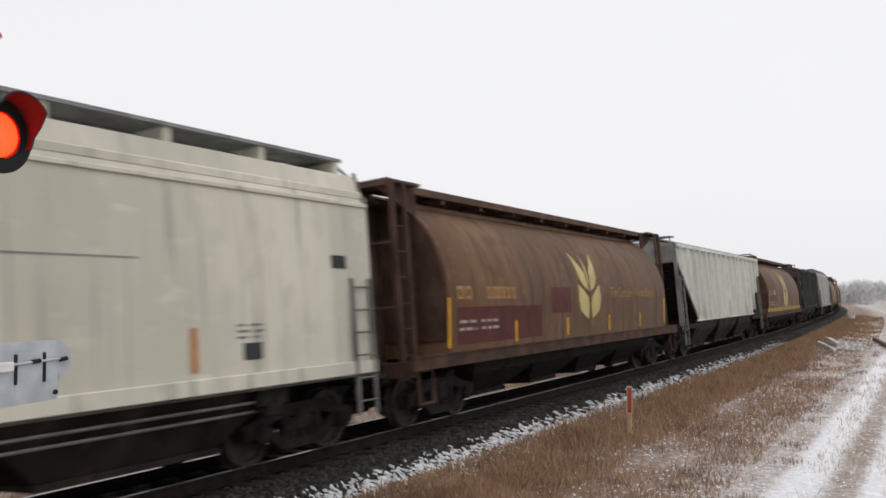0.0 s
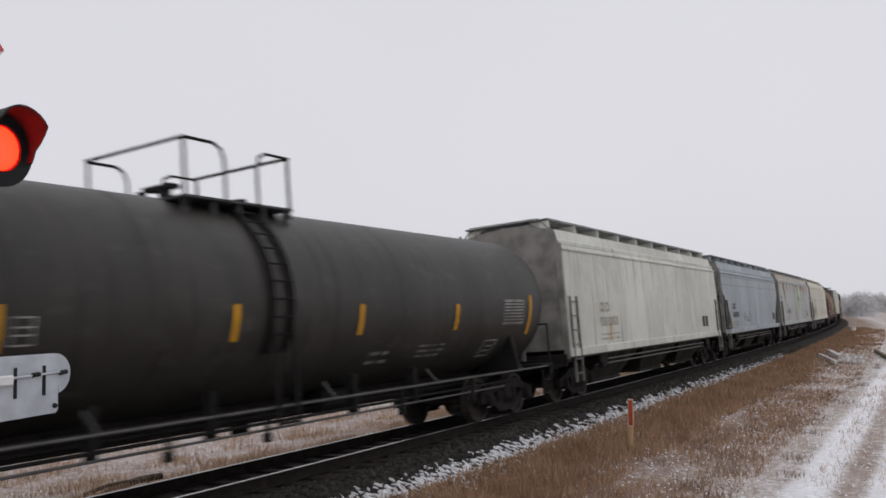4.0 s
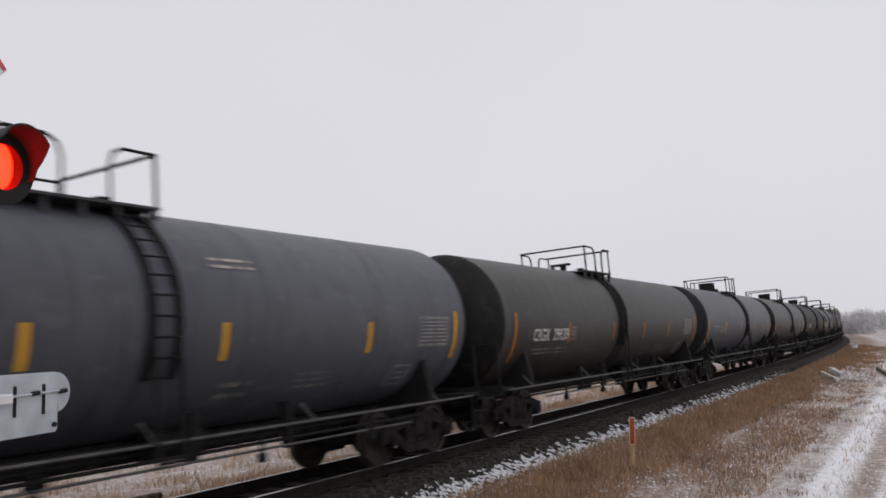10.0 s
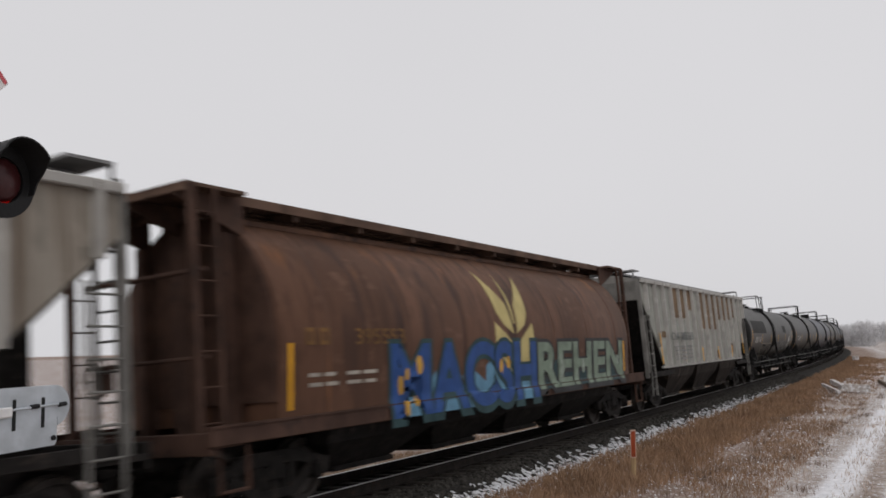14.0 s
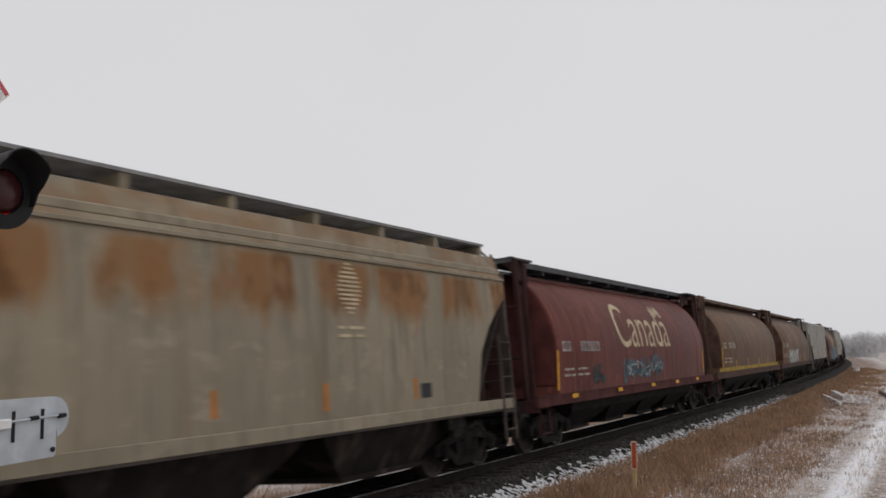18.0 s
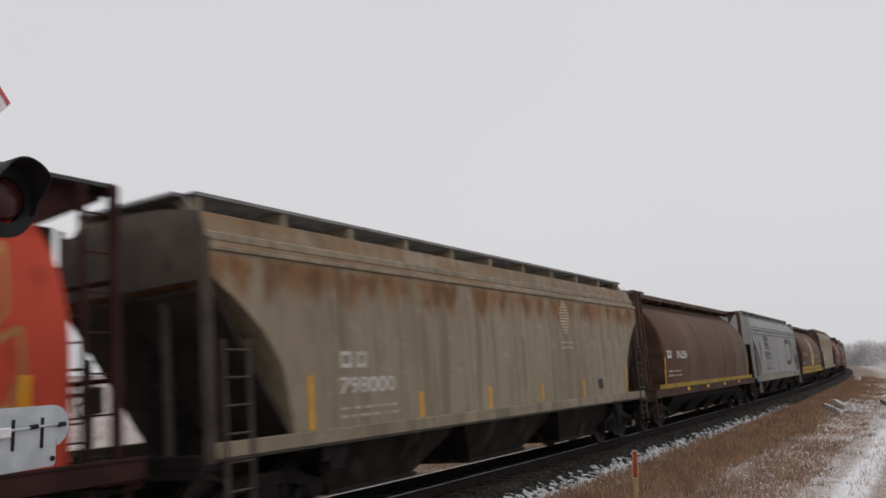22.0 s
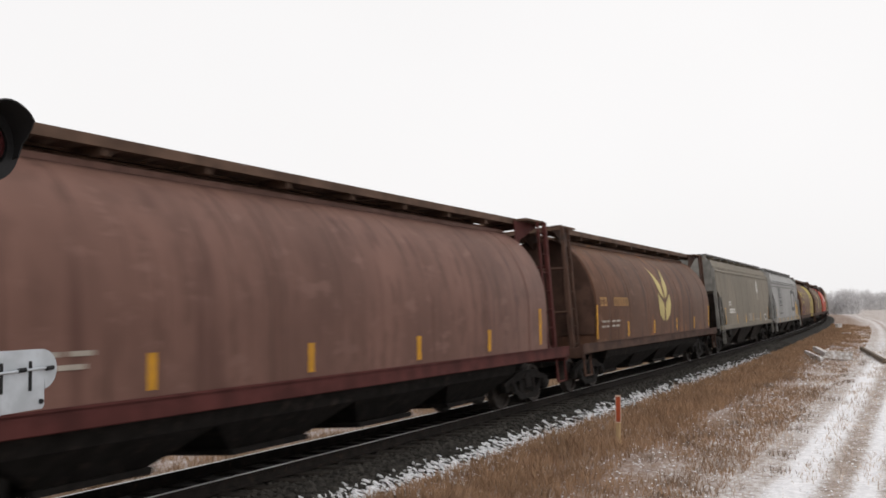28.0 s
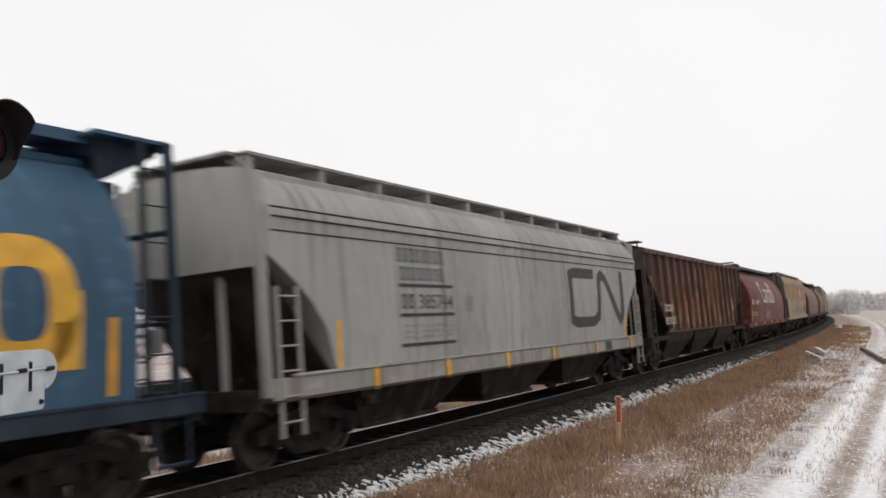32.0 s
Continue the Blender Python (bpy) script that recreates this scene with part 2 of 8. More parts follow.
def on_track(s, lat=0.0, z=0.0, banked=True):
    """The place at s metres along the track, lat metres to its right and z above the rails."""
    th = max(s, 0.0) / RADIUS
    if banked:
        lat, z = lat * math.cos(BANK) - z * math.sin(BANK), z * math.cos(BANK) + lat * math.sin(BANK)
    x = -SIDE - RADIUS * (1 - math.cos(th)) + lat * math.cos(th)
    y = (RADIUS * math.sin(th) if s > 0 else s) + lat * math.sin(th)
    return Vector((x, y, z))


def track_pose(s, banked=True):
    th = max(s, 0.0) / RADIUS
    right, ahead, up = Vector((math.cos(th), math.sin(th), 0)), Vector((-math.sin(th), math.cos(th), 0)), Vector((0, 0, 1))
    if banked:
        right, up = right * math.cos(BANK) + up * math.sin(BANK), up * math.cos(BANK) - right * math.sin(BANK)
    m = Matrix((right, ahead, up)).transposed().to_4x4()
    m.translation = on_track(s, 0, 0)
    return m


def along(s0, s1, step):
    n = max(1, round((s1 - s0) / step))
    return [s0 + (s1 - s0) * i / n for i in range(n + 1)]


def ground_height(s, lat):
    """The height of the ground beside the track."""
    a = abs(lat)
    bank = lat * math.sin(BANK)
    if a < 1.55:
        z = -0.215 + bank
    elif a < 2.7:
        z = -0.215 + math.copysign(1.55, lat) * math.sin(BANK) - (a - 1.55) * 0.25
    else:
        z = -0.215 + math.copysign(1.55, lat) * math.sin(BANK) - 0.2875 - min(a - 2.7, 3.0) * 0.03
    if a > 2.7:
        z += 0.10 * noise.noise((s * 0.12, lat * 0.2, 0)) * min(1, a - 2.7) + 0.05 * noise.noise((s * 0.6, lat * 0.7, 3))
        if lat < 0:
            z -= min(a - 2.7, 4) * 0.06
    return z

# ---- freight cars ----
# In a car's own space y points along the track the way it rolls, x to its right (the road side), z up from the rails.
MESHES = {}


def piece(key, name, mat, parent, build, m=None, label="", smooth=False):
    """A part whose mesh is built once for each key and material."""
    k = (key, mat.name)
    if k in MESHES:
        ob = part(name, MESHES[k], mat, parent, label)
    else:
        bm = BM()
        build(bm)
        ob = part(name, bm, mat, parent, label, smooth)
        MESHES[k] = ob.data
    if m is not None:
        ob.matrix_basis = m
    return ob


def wheel_mesh(bm):
    prof = [(-0.07, 0.10), (-0.05, 0.13), (-0.02, 0.16), (-0.02, 0.36), (-0.07, 0.38), (-0.07, 0.452), (0.06, 0.457), (0.065, 0.485), (0.09, 0.485), (0.09, 0.38), (0.02, 0.35), (0.02, 0.16), (0.09, 0.12), (0.09, 0.08)]
    n = 22
    loft(bm, [[(x, r * math.cos(2 * math.pi * i / n), r * math.sin(2 * math.pi * i / n)) for i in range(n)] for x, r in prof])


def side_frame_mesh(bm):
    plate(bm, [(0, y, z) for y, z in ((-1.2, 0.38), (-1.22, 0.60), (-0.8, 0.70), (-0.5, 0.81), (0.5, 0.81), (0.8, 0.70), (1.22, 0.60), (1.2, 0.38), (0.97, 0.40), (0.72, 0.56), (0.42, 0.63), (-0.42, 0.63), (-0.72, 0.56), (-0.97, 0.40))], 0.14)
    plate(bm, [(0.01, y, z) for y, z in ((-0.86, 0.47), (-0.44, 0.17), (0.44, 0.17), (0.86, 0.47), (0.72, 0.56), (0.37, 0.29), (-0.37, 0.29), (-0.72, 0.56))], 0.12)
    for y in (-0.36, 0.36):
        box(bm, 0.01, 0.13, y - 0.06, y + 0.06, 0.27, 0.66)
    for y in (-0.2, 0, 0.2):
        rod(bm, (0.07, y, 0.28), (0.07, y, 0.60), 0.075, 8)
    for y in (-0.89, 0.89):
        rod(bm, (0.0, y, 0.457), (0.2, y, 0.457), 0.135, 12)
        rod(bm, (0.2, y, 0.457), (0.235, y, 0.457), 0.085, 10)


def truck(car, y, mat):
    base = piece("bolster", "truck", mat, car, lambda bm: (box(bm, -1.12, 1.12, -0.16, 0.16, 0.42, 0.74, 0.02), rod(bm, (0, 0, 0.7), (0, 0, 0.86), 0.25, 12)), pose(0, y, 0))
    for sx in (1, -1):
        piece("side_frame", "side_frame", mat, base, side_frame_mesh, pose(0.95, 0, 0) if sx > 0 else pose(-0.95, 0, 0, 0, 0, 180), smooth=False)
        for dy in (-0.89, 0.89):
            piece("wheel", "wheel", WHEEL, base, wheel_mesh, pose(0.76 * sx, dy, 0.457, 0, 0, 180 if sx > 0 else 0), smooth=True)
    for dy in (-0.89, 0.89):
        piece("axle", "axle", mat, base, lambda bm: rod(bm, (-0.9, 0, 0), (0.9, 0, 0), 0.085, 10), pose(0, dy, 0.457))
    piece("brake_beam", "brake_beam", mat, base, lambda bm: (rod(bm, (-0.8, -0.36, 0.38), (0.8, -0.36, 0.38), 0.035, 6), rod(bm, (-0.8, 0.36, 0.38), (0.8, 0.36, 0.38), 0.035, 6)))


def coupler_mesh(bm):
    box(bm, -0.09, 0.09, -0.75, -0.12, 0.76, 0.96, 0.015)
    box(bm, -0.17, 0.14, -0.14, 0.10, 0.70, 1.02, 0.04)
    box(bm, -0.05, 0.2, 0.02, 0.14, 0.72, 1.0, 0.03)


def hose_mesh(bm):
    pts = [(0.22, -0.35 + 0.06 * i, 0.75 - 0.35 * math.sin(math.pi * i / 6)) for i in range(7)]
    pipe(bm, pts, 0.025, 6)


def ladder_mesh(w, z0, z1, n, wide=0.045):
    """A ladder in the plane x = 0, w wide along y."""
    def build(bm):
        for y in (-w / 2, w / 2):
            box(bm, -0.01, 0.01, y - wide, y + wide, z0, z1)
            box(bm, -0.05, 0.01, y - 0.006, y + 0.006, z0, z1)
        for i in range(n):
            z = z0 + (z1 - z0) * (i + 0.6) / n
            rod(bm, (0.01, -w / 2, z), (0.01, w / 2, z), 0.016, 6)
    return build


def running_gear(car, L, mat, frame_mat, sill_z=1.0, stub=False):
    for y in (L / 2 - 2.1, 2.1 - L / 2):
        truck(car, y, mat)
    if stub:
        # only short sills over the trucks, the hopper bays hang free between them
        for e in (1, -1):
            piece(f"stub_sill{L:.1f}", "stub_sill", frame_mat, car, lambda bm: box(bm, -0.32, 0.32, L / 2 - 3.6, L / 2 - 0.55, 0.72, sill_z, 0.02), pose(0, 0, 0, 0, 0, 0 if e > 0 else 180))
    else:
        piece(f"centre_sill{L:.1f}", "centre_sill", frame_mat, car, lambda bm: box(bm, -0.32, 0.32, -L / 2 + 0.55, L / 2 - 0.55, 0.72, sill_z, 0.02))
    for e in (1, -1):
        m = pose(0, (L / 2) * e, 0, 0, 0, 0 if e > 0 else 180)
        piece("coupler", "coupler", mat, car, coupler_mesh, m)
        piece("air_hose", "air_hose", mat, car, hose_mesh, m)


# the half width of each kind of body at a height
def cyl_side(z):
    if z > 2.2:
        return 1.6 * math.sqrt(max(0.0, 1 - ((z - 2.35) / 1.95) ** 2))
    return 1.595 - (2.2 - z) * 0.075


def flat_side(z):
    return 1.53 - 0.02 * abs(z - 2.5) - max(0.0, z - 3.8) * 0.6


def slab_side(z):
    if z > 3.55:
        u = (z - 3.55) / 0.75
        return 1.55 - 0.42 * u * u
    return 1.55 - 0.03 * abs(z - 2.5)


def rib_side(z):
    return 1.46


TANK_R, TANK_Z = 1.51, 2.5


def tank_side(z):
    return math.sqrt(max(0.0, TANK_R ** 2 - (z - TANK_Z) ** 2))


def ring_of(side, z0, z1, steps, y):
    zs = [z0 + (z1 - z0) * i / steps for i in range(steps + 1)]
    right = [(side(z), y, z) for z in zs]
    return right + [(-x, yy, z) for x, yy, z in reversed(right)]


def bay_mesh(w0, w1, l0, gap, z0, z1, knee=0.5, lean=0.0):
    """A hopper bay: wide above, narrow at the outlet gate."""
    def build(bm):
        loft(bm, [[(sx * w, sy * l, z) for sx, sy in ((1, 1), (-1, 1), (-1, -1), (1, -1))] for w, l, z in ((w0, l0, z1), (w0 * 0.9, l0 - lean, z0 + knee), (w1 * 1.8, l0 - gap, z0 + 0.08), (w1 * 1.8 + 0.05, l0 - gap + 0.04, z0 + 0.08), (w1 * 1.8 + 0.05, l0 - gap + 0.04, z0))])
    return build


def grating(L, wide, thick):
    """An open steel walk: edge angles, long bars and cross bars."""
    def build(bm):
        n = 15
        for i in range(n):
            x = -wide / 2 + wide * i / (n - 1)
            w = 0.02 if i in (0, n - 1) else 0.011
            box(bm, x - w, x + w, -L / 2, L / 2, -thick if i in (0, n - 1) else -0.03, 0)
        m = int(L / 0.45)
        for i in range(m + 1):
            y = -L / 2 + L * i / m
            box(bm, -wide / 2, wide / 2, y - 0.008, y + 0.008, -0.022, -0.004)
    return build


def planked(L, wide, thick):
    """Short boards laid across the roof walk with narrow gaps."""
    def build(bm):
        rnd = random.Random(int(L * 10))
        n = int(L / 0.31)
        for i in range(n):
            y, d = -L / 2 + L * i / n, rnd.uniform(-0.008, 0.006)
            e = rnd.uniform(0, 0.03)
            box(bm, -wide / 2 + e, wide / 2 + 0.02 - e, y, y + L / n - 0.035, -0.045 + d, d)
        for x in (-wide * 0.3, wide * 0.3):
            box(bm, x - 0.03, x + 0.03, -L / 2, L / 2, -thick - 0.03, -0.054)
    return build


def walkway(car, L, z, lats, wide, mat, stand, key, thick=0.05, stay=None):
    """Running boards along the roof, on small brackets."""
    for la in lats:
        piece(f"board{key}{wide}{L:.1f}{thick}", "running_board", mat, car, grating(L, wide, thick) if key == "s" else planked(L, wide, thick) if key == "c" else (lambda bm: box(bm, -wide / 2, wide / 2, -L / 2, L / 2, -thick, 0)), pose(la, 0, z))
    n = int(L // 1.7)
    for i in range(n + 1):
        y = -L / 2 + 0.1 + (L - 0.2) * i / n
        for la in lats:
            sg = 1 if la > 0 else -1
            piece(f"bracket{key}{stand}{sg}", "roof_bracket", stay or mat, car, lambda bm: plate(bm, [(-0.4 * wide * sg, -0.05, -thick), (0.48 * wide * sg, -0.05, -thick), (0.48 * wide * sg, -0.05, -stand), (0.3 * wide * sg, -0.05, -stand)], 0.1, 1), pose(la, y, z))


def end_ladder_mesh(bm):
    """The inner post of the corner ladder and its thin rungs."""
    box(bm, -0.03, 0.03, -0.46, -0.39, 1.05, 4.40, 0.008)
    for i in range(7):
        rod(bm, (0.0, -0.42, 1.3 + 0.46 * i), (0.0, 0.0, 1.3 + 0.46 * i), 0.013, 6)


def cylindrical_hopper(car, L, body, frame, board, under=None, rack=None, over=1.75):
    """A covered grain hopper with a round body, open end frames and a long roof walk."""
    under, rack = under or UNDER, rack or frame
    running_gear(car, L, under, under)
    h = L / 2 - over
    z1 = 4.22

    def shell(bm):
        rings = []
        for y, k in ((-h, 0.985), (-h + 0.04, 1.0), (-h / 2, 1), (0, 1), (h / 2, 1), (h - 0.04, 1), (h, 0.985)):
            rings.append([(x * k, yy, z) for x, yy, z in ring_of(cyl_side, 1.22, z1, 18, y)])
        loft(bm, rings)
    piece(f"cyl_shell{L:.1f}{over}", "body", body, car, shell, smooth=True)
    for i in (-3, -2, -1, 1, 2, 3):
        y = i * h / 3.5

        def seam(bm, y=y):
            loft(bm, [[(x * 1.003, yy, z) for x, yy, z in ring_of(cyl_side, 1.26, z1, 18, y + d)] for d in (-0.035, 0.035)])
        piece(f"cyl_seam{L:.1f}{over}{i}", "weld_seam", body, car, seam, smooth=True)
    for sx in (1, -1):
        piece(f"cyl_sill{L:.1f}{over}", "side_sill", rack if over < 1.7 else frame, car, lambda bm: (box(bm, -0.05, 0.05, -L / 2 + 0.45, L / 2 - 0.45, 1.02, 1.26, 0.012), box(bm, -0.05, 0.07, -L / 2 + 0.45, L / 2 - 0.45, 1.245, 1.275)), pose(1.5 * sx, 0, 0))
        piece(f"cyl_eave{L:.1f}{over}", "eave_strip", body, car, lambda bm: box(bm, -0.03, 0.03, -h, h, -0.06, 0.05, 0.01), pose((cyl_side(4.16) + 0.02) * sx, 0, 4.16))
    for y in [(-1.5 + i) * (L - 6.2) / 4 for i in range(4)]:
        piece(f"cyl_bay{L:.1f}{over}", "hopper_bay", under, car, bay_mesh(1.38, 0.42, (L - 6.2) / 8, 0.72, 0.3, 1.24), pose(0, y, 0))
    for e in (1, -1):
        m = pose(0, 0, 0) if e > 0 else pose(0, 0, 0, 0, 0, 180)
        ye = L / 2 - 0.5
        piece(f"cyl_slope{L:.1f}{over}", "slope_sheet", frame, car, lambda bm: plate(bm, [(-1.4, h - 0.02, 2.3), (-1.4, h - 1.4, 1.2), (1.4, h - 1.4, 1.2), (1.4, h - 0.02, 2.3)], -0.06, 2), m)
        piece(f"cyl_deck{L:.1f}{over}", "end_deck", rack, car, lambda bm: (box(bm, -1.5, 1.5, ye - 0.55, ye, 1.0, 1.08), box(bm, -1.5, 1.5, ye - 0.06, ye + 0.02, 0.92, 1.2, 0.01)), m)
        piece(f"cyl_bulk{L:.1f}{over}", "end_bulkhead", frame, car, lambda bm: loft(bm, [[(x * k, y, z) for x, _, z in ring_of(cyl_side, 1.5, 4.2, 14, 0)] for y, k in ((h - 0.02, 0.97), (h + 0.04, 0.95))]) or box(bm, -0.95, 0.95, h - 0.04, h + 0.02, 4.0, 4.40), m)
        for xx, ww, zz in ((0, 0.16, 4.15), (-0.84, 0.06, 3.9), (0.84, 0.06, 3.9)):
            piece(f"cyl_endpost{L:.1f}{over}{ww}", "end_post", rack, car, lambda bm: box(bm, -ww, ww, h + 0.07, h + 0.28, 1.05, zz), m @ pose(xx, 0, 0))
        piece(f"cyl_plat{L:.1f}{over}", "roof_platform", board, car, lambda bm: (box(bm, -1.2, 1.2, ye - 1.15, ye - 0.03, 4.40, 4.45), box(bm, -1.2, 1.2, ye - 0.1, ye - 0.03, 4.34, 4.46)), m)
        for xx in (-0.95, 0.0, 0.95):
            piece(f"cyl_gusset{L:.1f}{over}", "platform_bracket", rack, car, lambda bm: plate(bm, [(-0.02, h - 0.05, 3.85), (-0.02, ye - 0.05, 4.30), (-0.02, ye - 0.05, 4.40), (-0.02, h - 0.05, 4.40)], 0.04, 0), m @ pose(xx, 0, 0))
        for sx in (1, -1):
            piece("cyl_post", "corner_post", rack, car, lambda bm: box(bm, -0.05, 0.05, -0.055, 0.055, 1.05, 4.42, 0.01), m @ pose(1.22 * sx, ye - 0.08, 0))
            piece("cyl_ladder", "ladder", rack, car, end_ladder_mesh, m @ pose(1.22 * sx, ye - 0.08, 0))
            piece("cyl_step", "step", rack, car, lambda bm: pipe(bm, [(0, -0.25, 1.0), (0, -0.25, 0.45), (0, 0.25, 0.45), (0, 0.25, 1.0)], 0.025, 6), m @ pose(1.47 * sx, ye - 0.4, 0))
        piece("cyl_cross", "end_brace", rack, car, lambda bm: (rod(bm, (-1.2, ye - 0.05, 3.3), (1.2, ye - 0.05, 3.3), 0.04, 6), rod(bm, (-1.2, ye - 0.05, 2.15), (1.2, ye - 0.05, 2.15), 0.03, 6)), m)
    walkway(car, L - 2.6, 4.46, (0.5, -0.5), 0.75, board, 0.22, "c", 0.06)
    for sx in (1, -1):
        piece(f"cyl_fascia{L:.1f}{over}", "board_edge", board, car, lambda bm: box(bm, -0.012, 0.012, -L / 2 + 1.2, L / 2 - 1.2, -0.13, 0.012), pose(0.89 * sx, 0, 4.46))
    piece(f"cyl_hatch{L:.1f}{over}", "roof_hatch", board, car, lambda bm: box(bm, -0.28, 0.28, -h + 0.8, h - 0.8, 4.18, 4.38, 0.03))
    piece("brake_wheel", "brake_wheel", rack, car, brake_wheel_mesh, pose(-0.5, -L / 2 + 0.42, 2.0))


def brake_wheel_mesh(bm):
    pts = [(0.28 * math.cos(a), 0, 0.28 * math.sin(a)) for a in [2 * math.pi * i / 14 for i in range(15)]]
    pipe(bm, pts, 0.018, 5)
    for a in (0.4, 0.4 + math.pi / 2):
        c, q = 0.28 * math.cos(a), 0.28 * math.sin(a)
        rod(bm, (-c, 0, -q), (c, 0, q), 0.012, 5)
    box(bm, -0.12, 0.12, 0.02, 0.2, -0.2, 0.15, 0.02)


def slab_hopper(car, L, body, frame, board, under=None, cut=1.5, grooves=False, bays=3, deep=False):
    """A smooth curved-side covered hopper with roof walks on brackets; cut: sides cut away over the trucks."""
    under = under or UNDER
    running_gear(car, L, under, under, stub=True)
    h = L / 2 - 0.75
    side, z1 = (slab_side, 4.3) if grooves else (flat_side, 3.99)
    sheet = 1.75 if grooves else 2.1 if deep else 1.6

    def low(y):
        u = (abs(y) - h + cut) / cut if cut else 0
        return 1.3 if u <= 0 else 1.3 + sheet * min(1, u) ** (0.42 if deep else 0.5 if grooves else 0.62)

    def shell(bm):
        ys = [h, h - cut * 0.15, h - cut * 0.35, h - cut * 0.6, h - cut * 0.85, h - cut] if cut else [h]
        ys = [-y for y in ys] + [0] + ys[::-1]
        loft(bm, [ring_of(side, low(y), z1, 14, y) for y in ys])
    piece(f"slab_shell{L:.1f}{cut}{grooves}{deep}", "body", body, car, shell, smooth=True)
    ex = side(z1)
    piece(f"slab_roof{L:.1f}{grooves}", "roof", body, car, lambda bm: loft(bm, [[(x, y, z) for x, z in ((ex + 0.02, z1 - 0.03), (ex - 0.06, max(4.29, z1 + 0.04)), (0.7, 4.40), (0, 4.45), (-0.7, 4.40), (0.06 - ex, max(4.29, z1 + 0.04)), (-ex - 0.02, z1 - 0.03), (-ex + 0.1, z1 - 0.1), (ex - 0.1, z1 - 0.1))] for y in (-h + 0.02, h - 0.02)]))
    for sx in (1, -1):
        if grooves:
            piece(f"slab_sillledge{L:.1f}", "sill_ledge", body, car, lambda bm: box(bm, -0.03, 0.05, -h + 0.4, h - 0.4, -0.022, 0.022, 0.006), pose(1.545 * sx, 0, 1.345))
        piece(f"slab_sill{L:.1f}{bays}{grooves}", "side_sill", SILLGREY if grooves else body, car, lambda bm: box(bm, -0.04, 0.06, -h, h, 1.12 if not grooves else 1.02, 1.32, 0.012), pose(1.5 * sx, 0, 0))
        piece(f"slab_flange{L:.1f}{grooves}", "sill_flange", FRAME, car, lambda bm: box(bm, -0.1, 0.09, -h, h, -0.03, 0.0), pose(1.5 * sx, 0, 1.12 if not grooves else 1.02))
        piece(f"slab_eave{L:.1f}", "top_chord", body, car, lambda bm: box(bm, -0.05, 0.05, -h, h, -0.08, 0.05, 0.02), pose((ex + 0.02) * sx, 0, z1 - 0.02))
        if not grooves:
            piece(f"slab_ledge{L:.1f}", "roof_ledge", body, car, lambda bm: box(bm, -0.02, 0.035, -h, h, -0.03, 0.03, 0.008), pose(flat_side(3.78) * sx, 0, 3.78))
        for i in range(9 if not grooves else 0):
            def seam(bm, y=-h + 0.9 + (2 * h - 1.8) * i / 8):
                zs = [low(y) + 0.03 + (z1 - 0.12 - low(y)) * q / 6 for q in range(7)]
                loft(bm, [[(side(z) + d, y + w, z) for d, w in ((-0.01, -0.03), (0.006, -0.015), (0.006, 0.015), (-0.01, 0.03))] for z in zs])
            ob = piece(f"slab_seam{L:.1f}{cut}{deep}{i}", "weld_seam", body, car, seam)
            if sx < 0:
                ob.matrix_basis = pose(0, 0, 0, 0, 0, 180)
        if grooves:
            for z in (3.40, 3.60, 3.74):
                piece(f"groove{L:.1f}", "groove_strip", UNDER, car, lambda bm: box(bm, -0.012, 0.012, -h + 0.1, h - 0.1, -0.012, 0.012), pose((slab_side(z) - 0.004) * sx, 0, z))
    for zz, xx in ((0.93, 1.40), (0.80, 1.30)) if not cut or body is BLUEGREY else ():
        piece(f"slab_pipe{L:.1f}", "train_pipe", GREYPIPE, car, lambda bm: rod(bm, (0, -h + 2.2, 0), (0, h - 2.2, 0), 0.022, 6), pose(xx, 0, zz))
    for e in (1, -1):
        for sx in (1, -1):
            piece("slab_pad", "jacking_pad", under, car, lambda bm: (box(bm, -0.1, 0.06, -0.3, 0.3, 0.86, 1.12, 0.02), box(bm, -0.06, 0.08, -0.16, 0.16, 0.72, 0.88, 0.02)), pose(1.44 * sx, e * (h - 2.4), 0))
    n = bays
    for i in range(n):
        span = (L - 5.2) / n
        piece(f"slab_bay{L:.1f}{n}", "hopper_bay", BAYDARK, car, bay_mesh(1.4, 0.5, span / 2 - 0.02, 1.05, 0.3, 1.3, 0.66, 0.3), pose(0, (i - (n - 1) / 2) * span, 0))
    for e in (1, -1):
        m = pose(0, 0, 0) if e > 0 else pose(0, 0, 0, 0, 0, 180)
        ye = L / 2 - 0.45
        if cut:
            piece(f"slab_slope{L:.1f}{grooves}{deep}", "slope_sheet", FRAME, car, lambda bm: plate(bm, [(-1.44, h - 0.05, 1.2 + sheet), (-1.44, h - cut - 0.05, 1.2), (1.44, h - cut - 0.05, 1.2), (1.44, h - 0.05, 1.2 + sheet)], -0.05, 2), m)
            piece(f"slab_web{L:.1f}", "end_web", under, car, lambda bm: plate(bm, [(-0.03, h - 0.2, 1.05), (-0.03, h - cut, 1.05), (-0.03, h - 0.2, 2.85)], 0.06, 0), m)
        zb, ze = 3.38 if deep else 2.9 if cut else 1.3, max(4.29, z1 + 0.04)
        piece(f"slab_bulk{L:.1f}{cut}{grooves}{deep}", "end_sheet", frame, car, lambda bm: plate(bm, [(-1.42, h, zb), (1.42, h, zb), (1.42, h, z1 - 0.04), (ex - 0.04, h, ze), (0.7, h, 4.405), (0, h, 4.455), (-0.7, h, 4.405), (0.04 - ex, h, ze), (-1.42, h, z1 - 0.04)], 0.05, 1), m)
